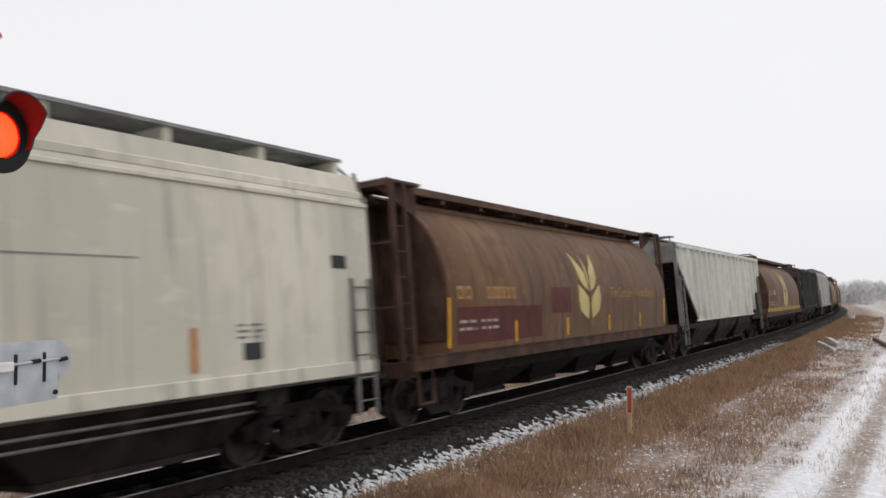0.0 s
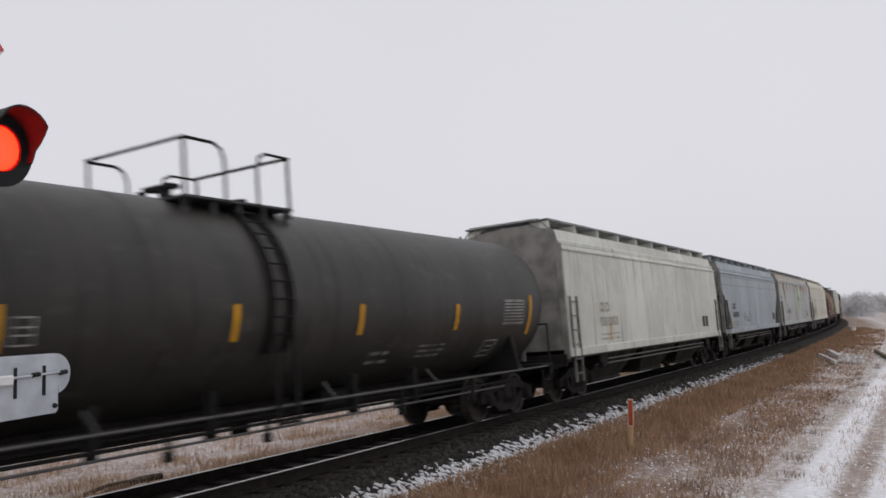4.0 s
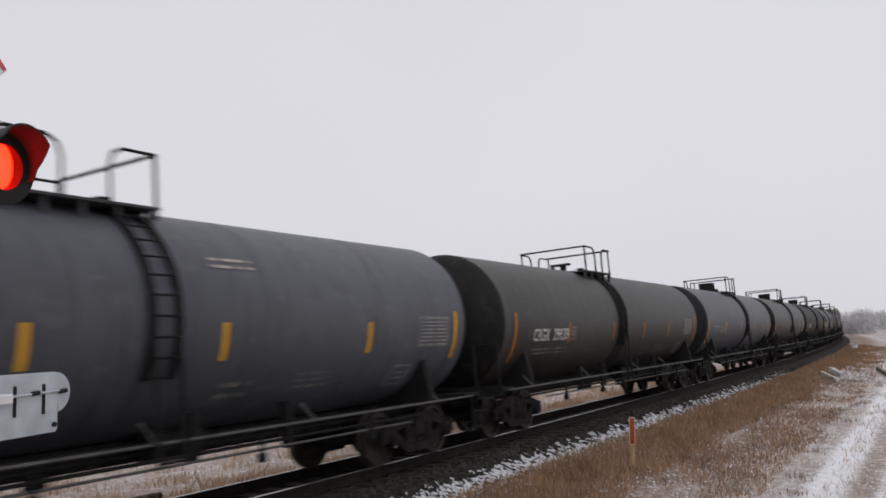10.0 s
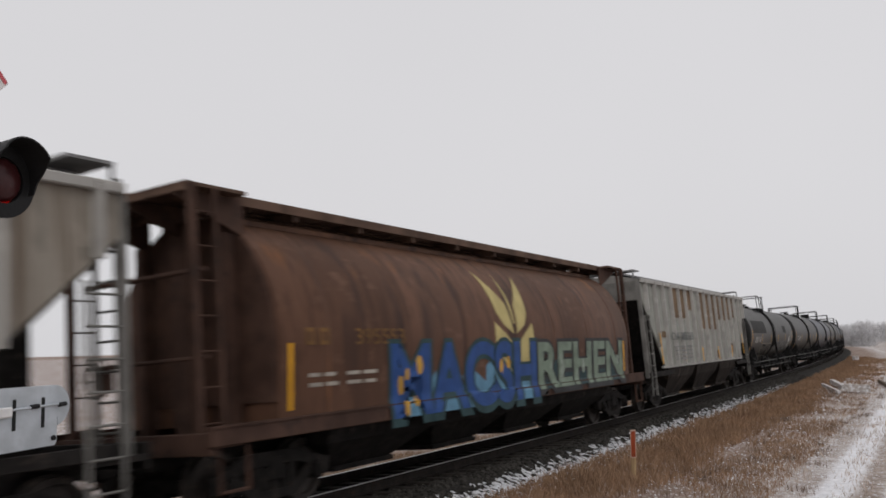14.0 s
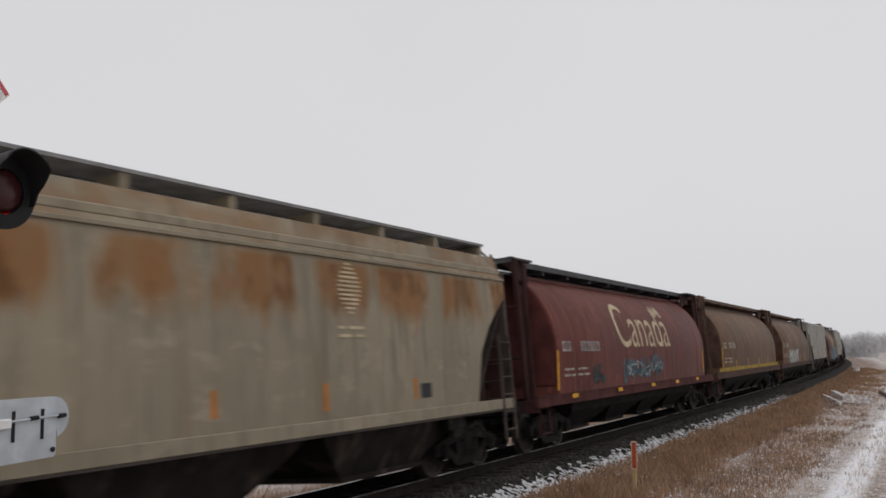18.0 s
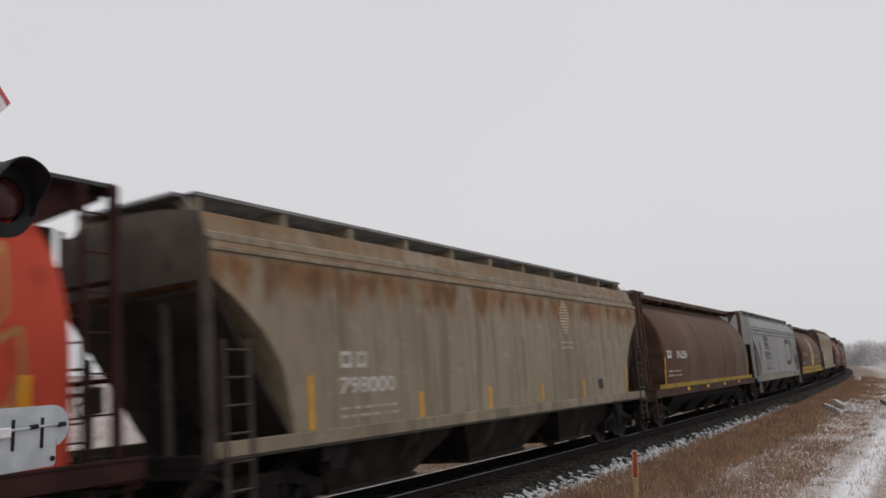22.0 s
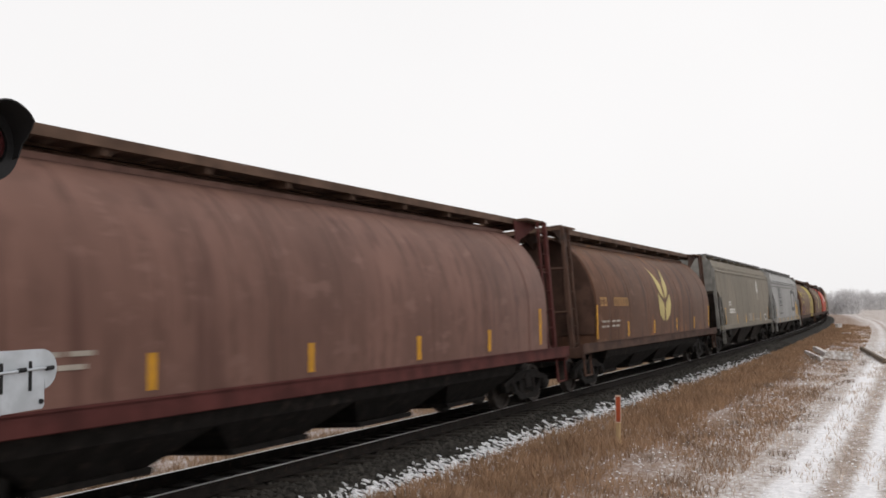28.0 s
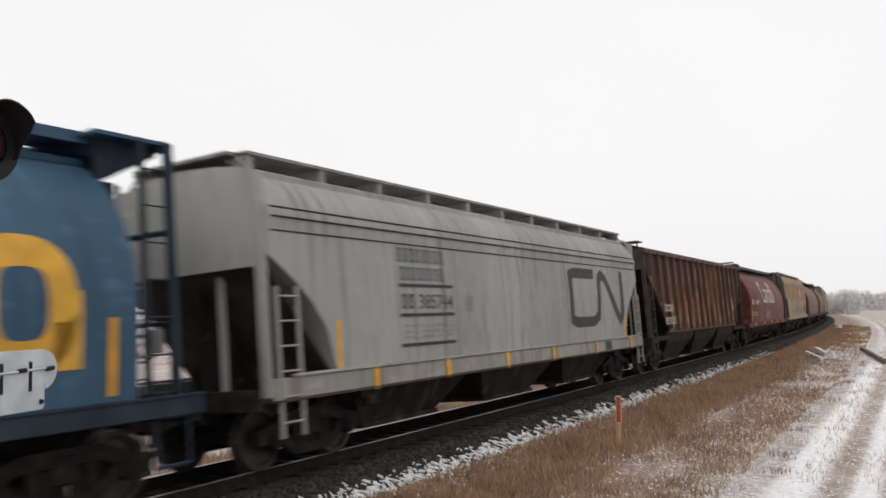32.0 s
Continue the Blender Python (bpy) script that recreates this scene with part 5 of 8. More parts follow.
def decorate(k, car, L):
    """The markings of each car, by its place in the train."""
    if k == -6 or k == -7:
        cyl_marks(car, L, seed=k)
    elif k == -5:
        cyl_marks(car, L, seed=k)
        wheat(car, PALEYELLOW, cyl_side, 0)
    elif k == -4:
        hopper_marks(car, L, flat_side, seed=k)
    elif k == -2:
        cyl_marks(car, L, seed=k)
        wheat(car, CREAMYELLOW, cyl_side, 0)
        marking(car, "sill_band", [rect(-8, 8, 1.3, 1.5)], SILLYELLOW, cyl_side)
    elif k == -1:
        stripes(car, rib_side, YELLOW, [(-5, 1.4, 1.8), (0.4, 1.4, 1.8), (5.2, 1.4, 1.8)])
    elif k == 0:
        cyl_marks(car, L, OCHRE, seed=k)
        wheat(car, CREAMYELLOW, cyl_side, 0.15, 1.7, 3.45, 0.8)
        lettering(car, "The Canadian Wheat Board", 1.8, 5.9, 2.25, OCHRE, cyl_side, label="faded ochre words", high=0.27)
        patches(car, cyl_side, MAROONPATCH, [(-7.0, -3.0, 1.4, 2.1), (-2.4, -1.2, 1.9, 2.5)])
    elif k == 1:
        hopper_marks(car, L, flat_side, SPRAYGREY, ORANGE, [(-5.4, 1.4, 1.95), (-2.2, 1.4, 1.95), (5.2, 1.4, 1.95)], k, False)
        marking(car, "notice_panel", [rect(6.05, 6.4, 1.5, 1.72)], MARKBLACK, flat_side)
        lines(car, flat_side, SPRAYGREY, 5.95, 6.5, 1.76, 2.0, 3, seed=k)
        for y in (-8.75, 8.0):
            marking(car, "notice_panel", [rect(y, y + 0.36, 2.75, 2.95)], MARKBLACK, flat_side)
        marking(car, "seam_line", [rect(-8.4, 4.4, 2.78, 2.80)], SPRAYGREY, flat_side)
        marking(car, "scratch", [rect(-1.0, 0.6, 3.18, 3.195)], SPRAYDARK, flat_side, label="thin dark scratch")
        scrawl(car, SPRAYGREY, flat_side, -7.2, -5.2, 1.5, 2.4, 5, 0.06, 31)
        scrawl(car, SPRAYRED, flat_side, -8.6, -7.5, 1.5, 2.3, 3, 0.06, 32)
        scrawl(car, PALEYELLOW, flat_side, 0.6, 3.4, 1.45, 2.0, 6, 0.05, 33)
        blocks(car, flat_side, SPRAYGREY, -6.4, -4.9, 2.6, 2.85, 4, seed=k)
    elif k == 2:
        hopper_marks(car, L, flat_side, SPRAYGREY, ORANGE, [(-5.6, 1.4, 1.95), (-1.8, 1.4, 1.95), (5.75, 1.4, 1.95), (8.2, 1.4, 2.3)], k, False)
        marking(car, "notice_panel", [rect(5.9, 6.3, 1.5, 1.78)], MARKBLACK, flat_side)
        lines(car, flat_side, SPRAYGREY, 5.9, 6.4, 1.82, 2.0, 2, seed=k)
        marking(car, "notice_panel", [rect(8.35, 8.75, 2.75, 2.95)], MARKBLACK, flat_side)
        marking(car, "painted_ring", stroke([(1.0 + 0.42 * math.cos(a), 2.75 + 0.75 * math.sin(a)) for a in [2 * math.pi * i / 20 for i in range(21)]], 0.22), SPRAYLIME, flat_side, label="lime green painted ring")
        blocks(car, flat_side, SPRAYDARK, 0.45, 1.25, 2.72, 2.95, 5, 0.012, seed=k)
        marking(car, "paint_streak", [[(1.5, 2.74), (2.6, 2.66), (3.9, 2.72), (4.2, 2.79), (3.6, 2.85), (2.4, 2.86)]], PALEGREY, flat_side, label="grey painted streak")
        data_panel(car, flat_side, SPRAYGREY, -5.6, -4.2, 1.85, 2.15)
        marking(car, "notice_panel", [rect(-8.75, -8.35, 2.75, 2.95)], MARKBLACK, flat_side)
        rust_runs(car, flat_side, [(-6.9, -6.5, 1.8, 3.75), (-5.3, -5.0, 2.9, 3.65), (0.1, 0.5, 3.3, 3.8), (3.5, 3.95, 3.2, 3.8), (-3.4, -3.2, 3.4, 3.8)], k)
    elif k == 3:
        hopper_marks(car, L, flat_side, MARKBLACK, YELLOW, [(-6.5, 1.4, 1.8)], k)
        for z in (3.25, 3.62):
            marking(car, "seam_line", [rect(-8, 8, z, z + 0.025)], SPRAYGREY, flat_side)
        scrawl(car, SPRAYGREEN, flat_side, -3.6, -1.4, 1.6, 2.1, 4, 0.05, 35)
    elif k == 4:
        hopper_marks(car, L, flat_side, FADED, YELLOW, [(-5.4, 1.4, 1.9)], k)
    elif k in (5, 6, 7, 8, 9, 10, 11, 12, 13, 14):
        tank_marks(car, L, {6: DULLOCHRE, 9: DULLOCHRE, 10: FADED, 12: FADED}.get(k, WHITE), ORANGE if k in (7, 11) else YELLOW, k)
        if k in (12, 13):
            lines(car, tank_side, FADED, 1.7, 2.5, 3.1, 3.3, 2, seed=k)
        if k in (8, 10, 11, 13, 14):
            y = {8: 0.9, 10: 0.7, 11: -0.5, 13: 0.5, 14: -0.5}[k]
            marking(car, "grime_band", [rect(y - 0.42, y + 0.42, 1.2, 3.9)], GRIME, tank_side, 0.004, "dark grime round the ladder")
        if k == 6:
            marking(car, "notice_panel", [rect(-2.95, -2.55, 3.08, 3.22), rect(-3.05, -2.3, 2.92, 3.03)], FADED, tank_side, label="small white notices")
        if k == 9:
            lines(car, tank_side, PALEYELLOW, 0.35, 0.95, 3.05, 3.25, 2, seed=k)
        if k == 7:
            patches(car, tank_side, PATCHBLACK, [(-8.0, -3.9, 2.42, 3.1), (3.1, 5.9, 2.5, 2.95)], 0.006, "overpaint", "darker rectangle of fresh black paint")
        if k == 9:
            scrawl(car, SPRAYGREY, tank_side, 3.3, 6.2, 1.35, 1.85, 6, 0.05, 41)
        if k == 10:
            scrawl(car, SPRAYGREY, tank_side, 3.4, 5.2, 1.4, 1.9, 4, 0.05, 42)
        if k == 14:
            patches(car, tank_side, PATCHBLACK, [(-7.5, -3.2, 2.45, 3.1), (3.4, 4.8, 2.5, 2.9)], 0.006, "overpaint", "darker rectangle of fresh black paint")
            lettering(car, "STUKE", -4.45, -1.25, 1.28, FADED, tank_side, "graffiti", "pale sprayed outline of a word", 0.010, bold=0.075, high=0.66, lean=0.12)
            lettering(car, "STUKE", -4.36, -1.36, 1.33, GRIME, tank_side, "graffiti", "dark sprayed capitals", 0.015, bold=0.03, high=0.55, lean=0.12)
            bubble_letters(car, tank_side, 0.4, 5.0, 1.4, 2.02, 7, SPRAYDARK, SPRAYGREY, 0.06, 44)
            scrawl(car, FADED, tank_side, 0.5, 4.8, 1.42, 2.0, 9, 0.05, 46)
            scrawl(car, SPRAYWHITE, tank_side, 5.6, 6.6, 1.6, 2.3, 5, 0.06, 45)
    elif k in (15, 17):
        posts = lambda z: 1.485
        stripes(car, lambda z: 1.565, YELLOW, [(-7.05, 1.45, 2.45), (-3.95, 1.4, 1.92), (-1.35, 1.4, 1.92), (1.45, 1.4, 1.92), (4.15, 1.4, 1.92), (6.8, 1.5, 2.4)], 0.12)
        if k == 15:
            h = L / 2 - 0.42
            step = (2 * h - 0.7) / 16
            for i, z in ((3, 2.98), (4, 2.98), (5, 3.3), (7, 2.62), (8, 2.6), (9, 2.6), (10, 3.02), (11, 3.0), (12, 3.05), (13, 3.15)):
                y = -h + 0.35 + step * i
                patches(car, posts, RUSTPATCH, [(y + 0.05, y + step - 0.05, z, 4.03)], 0.0, "rusty_panel", "rust-brown bare panel")
            patches(car, posts, RUSTPATCH, [(-6.85, -5.97, 2.3, 2.5), (1.05, 1.92, 1.45, 1.75), (4.05, 4.9, 1.6, 2.0)], 0.0, "rusty_panel", "rust-brown bare panel")
            lettering(car, NUMBERS[k][0], -5.75, -4.75, 2.2, SPRAYDARK, lambda z: 1.593, "fleet_code", high=0.26)
            number(car, lambda z: 1.593, SPRAYDARK, k, -4.5, -2.75, 2.2, 2.46)
            lines(car, lambda z: 1.57, SPRAYGREY, -5.4, -2.9, 1.5, 2.05, 4, seed=k)
        else:
            patches(car, posts, MARKBLACK, [(3.6, 4.2, 1.6, 1.95), (4.5, 5.1, 1.6, 1.95)], 0.0, "notice_panel")
            patches(car, posts, RUSTPATCH, [(-6.6, -5.7, 2.2, 2.6), (-5.6, -4.7, 2.15, 2.5)], 0.0, "rusty_panel")
    elif k == 16:
        cyl_marks(car, L, DULLOCHRE, [(-7.3, 1.36, 2.28), (7.05, 1.38, 2.2)], seed=k)
        wheat(car, CREAMYELLOW, cyl_side, 0.0, 1.5, 3.75)
        painted_word(car, sill_side, "MACSH", -4.8, 1.0, 1.08, 1.18, SPRAYBLUE, SPRAYSKY, SPRAYTEAL, 52)
        painted_word(car, sill_side, "REHEN", 1.1, 6.9, 1.22, 1.0, SPRAYGREEN, SPRAYTEAL, MARKBLACK, 53)
    elif k == 18:
        cyl_marks(car, L, FADED, CYL_STRIPS, seed=k)
        graffiti_letters(car, cyl_side, -4.6, 0.3, 1.3, 2.1, 8, [SPRAYWHITE, FADED, SPRAYGREY], SPRAYGREY, 56, 0.3)
        scrawl(car, SPRAYWHITE, cyl_side, -4.6, 0.5, 1.3, 2.2, 9, 0.06, 57, 0.03)
        scrawl(car, SPRAYGREY, cyl_side, 3.4, 4.2, 1.5, 2.0, 3, 0.05, 58)
    elif k == 19:
        cyl_marks(car, L, seed=k)
        marking(car, "sill_band", [rect(-8, 8, 1.3, 1.45)], SILLYELLOW, cyl_side)
    elif k in (20, 34):
        cyl_marks(car, L, TANKPANEL if k == 20 else DULLWHITE, CYL_STRIPS[:1] + CYL_STRIPS[-1:], seed=k)
        canada_words(car, -2.7, 2.6, 2.35, CREAMMARK if k == 20 else DULLWHITE)
        flat_strips(car, lambda z: 1.56, YELLOW, (-6.4, -3.0, 0.2, 3.0, 5.8))
        if k == 20:
            scrawl(car, SPRAYMIST, cyl_side, -2.5, 1.6, 1.4, 2.05, 14, 0.11, 61)
            scrawl(car, SPRAYPALE, cyl_side, -2.4, 1.5, 1.45, 1.95, 6, 0.035, 68, 0.016)
            scrawl(car, SPRAYTEAL, cyl_side, -4.9, -4.0, 1.4, 1.9, 4, 0.08, 62)
        else:
            scrawl(car, SPRAYGREY, cyl_side, -1.8, 0.2, 1.35, 1.85, 5, 0.05, 63)
            scrawl(car, SPRAYTEAL, cyl_side, 3.0, 4.6, 1.6, 2.0, 4, 0.05, 64)
    elif k in (21, 25):
        hopper_marks(car, L, flat_side, DULLWHITE, ORANGE if k == 21 else YELLOW, [(-6.9, 1.4, 2.1), (-2.3, 1.4, 1.8), (0.03, 1.5, 1.85), (2.27, 1.45, 1.85), (4.73, 1.5, 1.85)] if k == 21 else SLAB_STRIPS, k, False)
        marking(car, "notice_panel", [rect(4.9, 5.25, 1.5, 1.75)], MARKBLACK, flat_side)
        for i in range(12):
            w = 0.3 * math.sin(math.pi * (i + 1) / 13.0)
            marking(car, "emblem_bar", [rect(3.0 - w, 3.0 + w, 2.9 + 0.07 * i, 2.935 + 0.07 * i)], CREAMMARK, flat_side)
        lines(car, flat_side, CREAMMARK, 2.65, 3.3, 2.5, 2.75, 2, seed=k)
    elif k == 22:
        cyl_marks(car, L, PALEYELLOW, [(7.0, 1.38, 2.1)], seed=k)
        wheat(car, CREAMYELLOW, cyl_side, -0.05)
        lettering(car, "The Canadian Wheat Board", 1.5, 5.5, 2.1, PALEYELLOW, cyl_side, label="faded yellow words", high=0.29)
        lettering(car, "La Commission canadienne du bl\u00e9", 1.4, 6.3, 1.66, OCHRE, cyl_side, label="faded ochre words", high=0.29)
        marking(car, "sill_band", [rect(-7.9, 7.3, 1.28, 1.5)], SILLYELLOW, cyl_side)
        marking(car, "sill_band", [rect(-8.2, 7.8, 1.03, 1.24)], SILLYELLOW, lambda z: 1.565, 0.003)
        marking(car, "notice_panel", [rect(-0.9, 0.2, 1.06, 1.22)], MAROONPATCH, lambda z: 1.565, 0.01)
    elif k in (23, 29, 36):
        worm_mark(car, MARKBLACK, 2.75, 7.22, 1.72, 3.28, slab_side)
        stripes(car, slab_side, YELLOW, [(-7.2, 1.36, 2.1), (7.25, 1.36, 2.0)])
        stripes(car, lambda z: 1.575, YELLOW, [(-6.3, 0.98, 1.34), (-3.9, 0.98, 1.34), (-1.3, 0.98, 1.34), (1.3, 0.98, 1.34), (4.4, 0.98, 1.34), (7.5, 0.98, 1.34)], 0.13)
        blocks(car, slab_side, SPRAYDARK, -5.4, -3.7, 3.08, 3.34, 8, seed=k)
        blocks(car, slab_side, SPRAYDARK, -5.35, -3.75, 2.76, 3.0, 8, seed=k + 1)
        for z in (2.64, 2.12, 1.6):
            marking(car, "rule_line", [rect(-5.4, -3.45, z, z + 0.06)], MARKBLACK, slab_side)
        blocks(car, slab_side, SPRAYDARK, -5.35, -4.9, 2.26, 2.52, 2, seed=k + 2)
        number(car, slab_side, SPRAYDARK, k, -4.75, -3.5, 2.26, 2.52)
        data_panel(car, slab_side, SPRAYGREY, -2.95, -2.65, 2.2, 2.5)
        lines(car, slab_side, SPRAYGREY, -5.3, -3.55, 1.72, 2.02, 3, seed=k)
        marking(car, "notice_panel", [rect(5.2, 5.65, 1.05, 1.28)], MARKBLACK, lambda z: 1.575)
        if k == 23:
            marking(car, "brown_stain", [[(-6.86, 2.15), (-6.74, 2.05), (-6.66, 2.5), (-6.68, 2.9), (-6.78, 3.1), (-6.88, 2.7)]], UNDER, slab_side, 0.006)
        if k == 29:
            for yc, zc, r, w in ((6.1, 1.86, 0.52, 0.1), (6.12, 1.86, 0.3, 0.1), (6.75, 1.55, 0.26, 0.09), (5.75, 1.5, 0.24, 0.09)):
                ring = [(yc + r * math.cos(a) * (1 + 0.08 * math.sin(3 * a)), zc + r * math.sin(a)) for a in [2 * math.pi * i / 22 for i in range(23)]]
                marking(car, "graffiti", stroke(ring, w), SPRAYGOLD, slab_side, 0.012, "yellow sprayed rings")
            scrawl(car, SPRAYGOLD, slab_side, 5.6, 6.6, 1.4, 2.2, 4, 0.07, 66)
            scrawl(car, SPRAYGOLD, lambda z: 1.575, 5.5, 7.1, 1.05, 1.35, 5, 0.06, 67)
    elif k == 24:
        cyl_marks(car, L, WHITE, CYL_STRIPS[:1] + CYL_STRIPS[-1:], seed=k)
        marking(car, "sill_band", [rect(-8, 8, 1.28, 1.42)], SILLYELLOW, cyl_side)
        flat_strips(car, lambda z: 1.56, YELLOW, (-4.6, -1.6, 1.4, 4.5))
    elif k == 26:
        cyl_marks(car, L, WHITE, CYL_STRIPS, seed=k)
        canada_words(car, -2.3, 3.1, 2.45, WHITE)
        wheat(car, OCHRE, cyl_side, 4.6, 1.7, 3.6, 0.72, awn=False)
        wheat(car, OCHRE, cyl_side, 6.3, 1.7, 3.6, 0.72, awn=False, outline=True)
        patches(car, cyl_side, MAROONPATCH, [(-7.0, -4.6, 1.4, 2.05), (-6.4, -5.4, 2.1, 2.5)])
        lines(car, cyl_side, OCHRE, -2.4, -1.6, 1.65, 1.95, 2, seed=k)
        lines(car, cyl_side, OCHRE, -1.3, 1.6, 1.66, 1.9, 2, seed=k)
    elif k == 27:
        cyl_marks(car, L, OCHRE, CYL_STRIPS, seed=k)
        wheat(car, CREAMYELLOW, cyl_side, 0.12, 1.65, 3.8, 0.93, awn=False)
        lettering(car, "The Canadian Wheat Board", 1.7, 5.85, 2.3, MUSTARD, cyl_side, label="faded yellow words", high=0.28)
        lettering(car, "La Commission canadienne du bl\u00e9", 1.7, 6.4, 1.86, MUSTARD, cyl_side, label="faded yellow words", high=0.26)
        patches(car, cyl_side, MAROONPATCH, [(-4.2, -2.8, 1.5, 2.15)])
    elif k == 28:
        marking(car, "yellow_panel", [rect(3.0, 7.15, 1.32, 3.95)], PANELYELLOW, cyl_side, 0.006, "faded yellow end panel")
        for yc, mat, line in ((4.3, MARKBROWN, False), (6.3, MUSTARD, True)):
            polys = []
            for leaf in LEAVES:
                for sx in (1, -1):
                    pts = [(yc + sx * y, z) for y, z in leaf]
                    polys += stroke(smooth_path(pts + [pts[0]], 3), 0.09) if line else [smooth_path(pts + [pts[0]], 3)[:-1]]
            if line:
                polys += stroke([(yc, 1.4), (yc, 3.2)], 0.07)
                for z in (2.3, 3.0):
                    polys += stroke([(yc - 0.3, z - 0.05), (yc, z - 0.5), (yc + 0.3, z - 0.05)], 0.06)
            marking(car, "wheat_emblem", polys, mat, cyl_side, 0.012, "wheat ear emblem")
        marking(car, "sill_band", [rect(3.0, 4.95, 1.03, 1.24)], PANELYELLOW, lambda z: 1.565, 0.003)
        cyl_marks(car, L, PALEYELLOW, CYL_STRIPS[:4] + [(3.8, 1.36, 1.95)] + CYL_STRIPS[-1:], seed=k)
        for words, a, b in (("Government", -5.4, -2.9), ("of Canada", -5.4, -3.35), ("Gouvernement", -2.4, 0.0), ("du Canada", -2.4, -0.55)):
            lettering(car, words, a, b, 3.05 if words[0] == "G" else 2.65, PANELYELLOW, cyl_side, label="yellow painted words")
        f = -7.1
        marking(car, "flag_mark", [rect(f, f + 0.28, 2.75, 3.35), rect(f + 0.97, f + 1.25, 2.75, 3.35), [(f + 0.4, 3.05), (f + 0.55, 2.83), (f + 0.7, 2.83), (f + 0.86, 3.05), (f + 0.75, 3.1), (f + 0.63, 3.3), (f + 0.5, 3.1)]], PANELYELLOW, cyl_side, label="yellow flag mark")
        patches(car, cyl_side, MAROONPATCH, [(-7.0, -3.3, 1.36, 2.0)])
    elif k == 30:
        stripes(car, flat_side, YELLOW, SLAB_STRIPS[1:5] + [(7.15, 1.33, 2.1), (-7.0, 1.33, 2.1)])
        for i in range(9):
            w = 0.36 * math.sin(math.pi * (i + 1) / 10)
            marking(car, "emblem_bar", [rect(3.42 - w, 3.42 + w, 2.85 + 0.09 * i, 2.9 + 0.09 * i)], WHITE, flat_side)
        lines(car, flat_side, FADED, 3.05, 3.75, 2.48, 2.8, 2, seed=k)
        data_panel(car, flat_side, FADED, -0.35, 0.75, 1.4, 1.75)
        lines(car, flat_side, FADED, 1.9, 3.5, 1.38, 1.5, 1, seed=k)
        marking(car, "notice_panel", [rect(5.5, 6.1, 1.34, 1.66)], WHITE, flat_side)
        marking(car, "notice_panel", [rect(5.55, 6.05, 1.39, 1.61)], MARKBLACK, flat_side, 0.012)
        blocks(car, flat_side, WHITE, -6.0, -5.3, 2.2, 2.4, 2, seed=k)
        blocks(car, flat_side, WHITE, -6.0, -4.4, 1.85, 2.05, 6, seed=k)
    elif k == 31:
        cyl_marks(car, L, OCHRE, seed=k)
        wheat(car, CREAMYELLOW, cyl_side, 0.0, 1.7, 3.6, 0.8, awn=False)
    elif k == 32:
        cyl_marks(car, L, FADED, seed=k, numbers=False)
    elif k == 33:
        flat_strips(car, flat_side, YELLOW, (-6.75, -4.85, -2.46, 0.0, 2.4, 4.8, 6.9), 1.4, 0.42, 0.1)
        for i in range(7):
            w = 0.34 * math.sin(math.pi * (i + 1) / 8)
            marking(car, "emblem_bar", [rect(3.4 - w, 3.4 + w, 2.75 + 0.12 * i, 2.82 + 0.12 * i)], WHITE, flat_side)
        scrawl(car, SPRAYGREY, flat_side, -1.5, 1.2, 1.5, 2.2, 6, 0.09, 71)
        scrawl(car, OCHRE, flat_side, 0.3, 2.3, 1.6, 2.35, 9, 0.13, 75)
        patches(car, flat_side, CREAMPATCH, [(-6.9, -6.4, 2.25, 2.6), (-6.9, -5.2, 1.85, 2.12), (-6.9, -5.6, 1.45, 1.62)])
        scrawl(car, MARKBLACK, flat_side, 4.4, 7.0, 1.5, 2.15, 8, 0.07, 73)
        scrawl(car, SPRAYPALE, flat_side, -3.6, 4.4, 1.42, 1.85, 16, 0.05, 74)
        scrawl(car, SPRAYDARK, flat_side, -3.0, 0.5, 1.5, 2.0, 7, 0.03, 76)
    elif k == 35:
        rnd = random.Random(9)
        h = L / 2 - 0.6
        step = (2 * h - 0.7) / 16
        for i in range(16):
            y = -h + 0.35 + step * i
            if y < -h + 2.2 or y > h - 2.9:
                continue
            a, b = y + 0.06, y + step - 0.06
            t = rnd.uniform(2.2, 2.9)
            streaks(car, rib_side, TANPATCH, a, b, 1.38, t + 0.2, 20, 300 + i, "bare_paint", "pale tan streaks of old paint", 0.005, 0.10)
            streaks(car, rib_side, RUSTORANGE, a, b, 1.5, t + 0.7, 10, 340 + i, "rust_streak", "rust streaks", 0.008)
            streaks(car, rib_side, TANPATCH, a, b, 2.9, 3.95, rnd.randint(4, 10), 380 + i, "bare_paint", "pale tan streaks of old paint", 0.006, 0.05)
            streaks(car, rib_side, SPRAYGREEN, a, b, 1.38, 2.5, 2, 420 + i, "bare_paint", "grey-green streaks of old paint", 0.007, 0.06)
        bm = BM()
        box(bm, 0.5, 0.95, -h - 0.075, -h - 0.055, 3.35, 4.0)
        part("end_patch", bm, CREAMPATCH, car, "pale patch on the end sheet")
        stripes(car, lambda z: 1.5, WHITE, [(5.9, 2.0, 2.6), (6.25, 2.0, 2.6)], 0.05)
        blocks(car, lambda z: 1.57, FADED, -7.3, -5.7, 1.6, 1.85, 5, seed=k)
        blocks(car, lambda z: 1.57, FADED, -7.3, -6.1, 2.05, 2.3, 4, seed=k)
    elif k == 37:
        cyl_marks(car, L, PALEYELLOW, CYL_STRIPS[:1] + [(7.2, 1.34, 2.2)], seed=k)
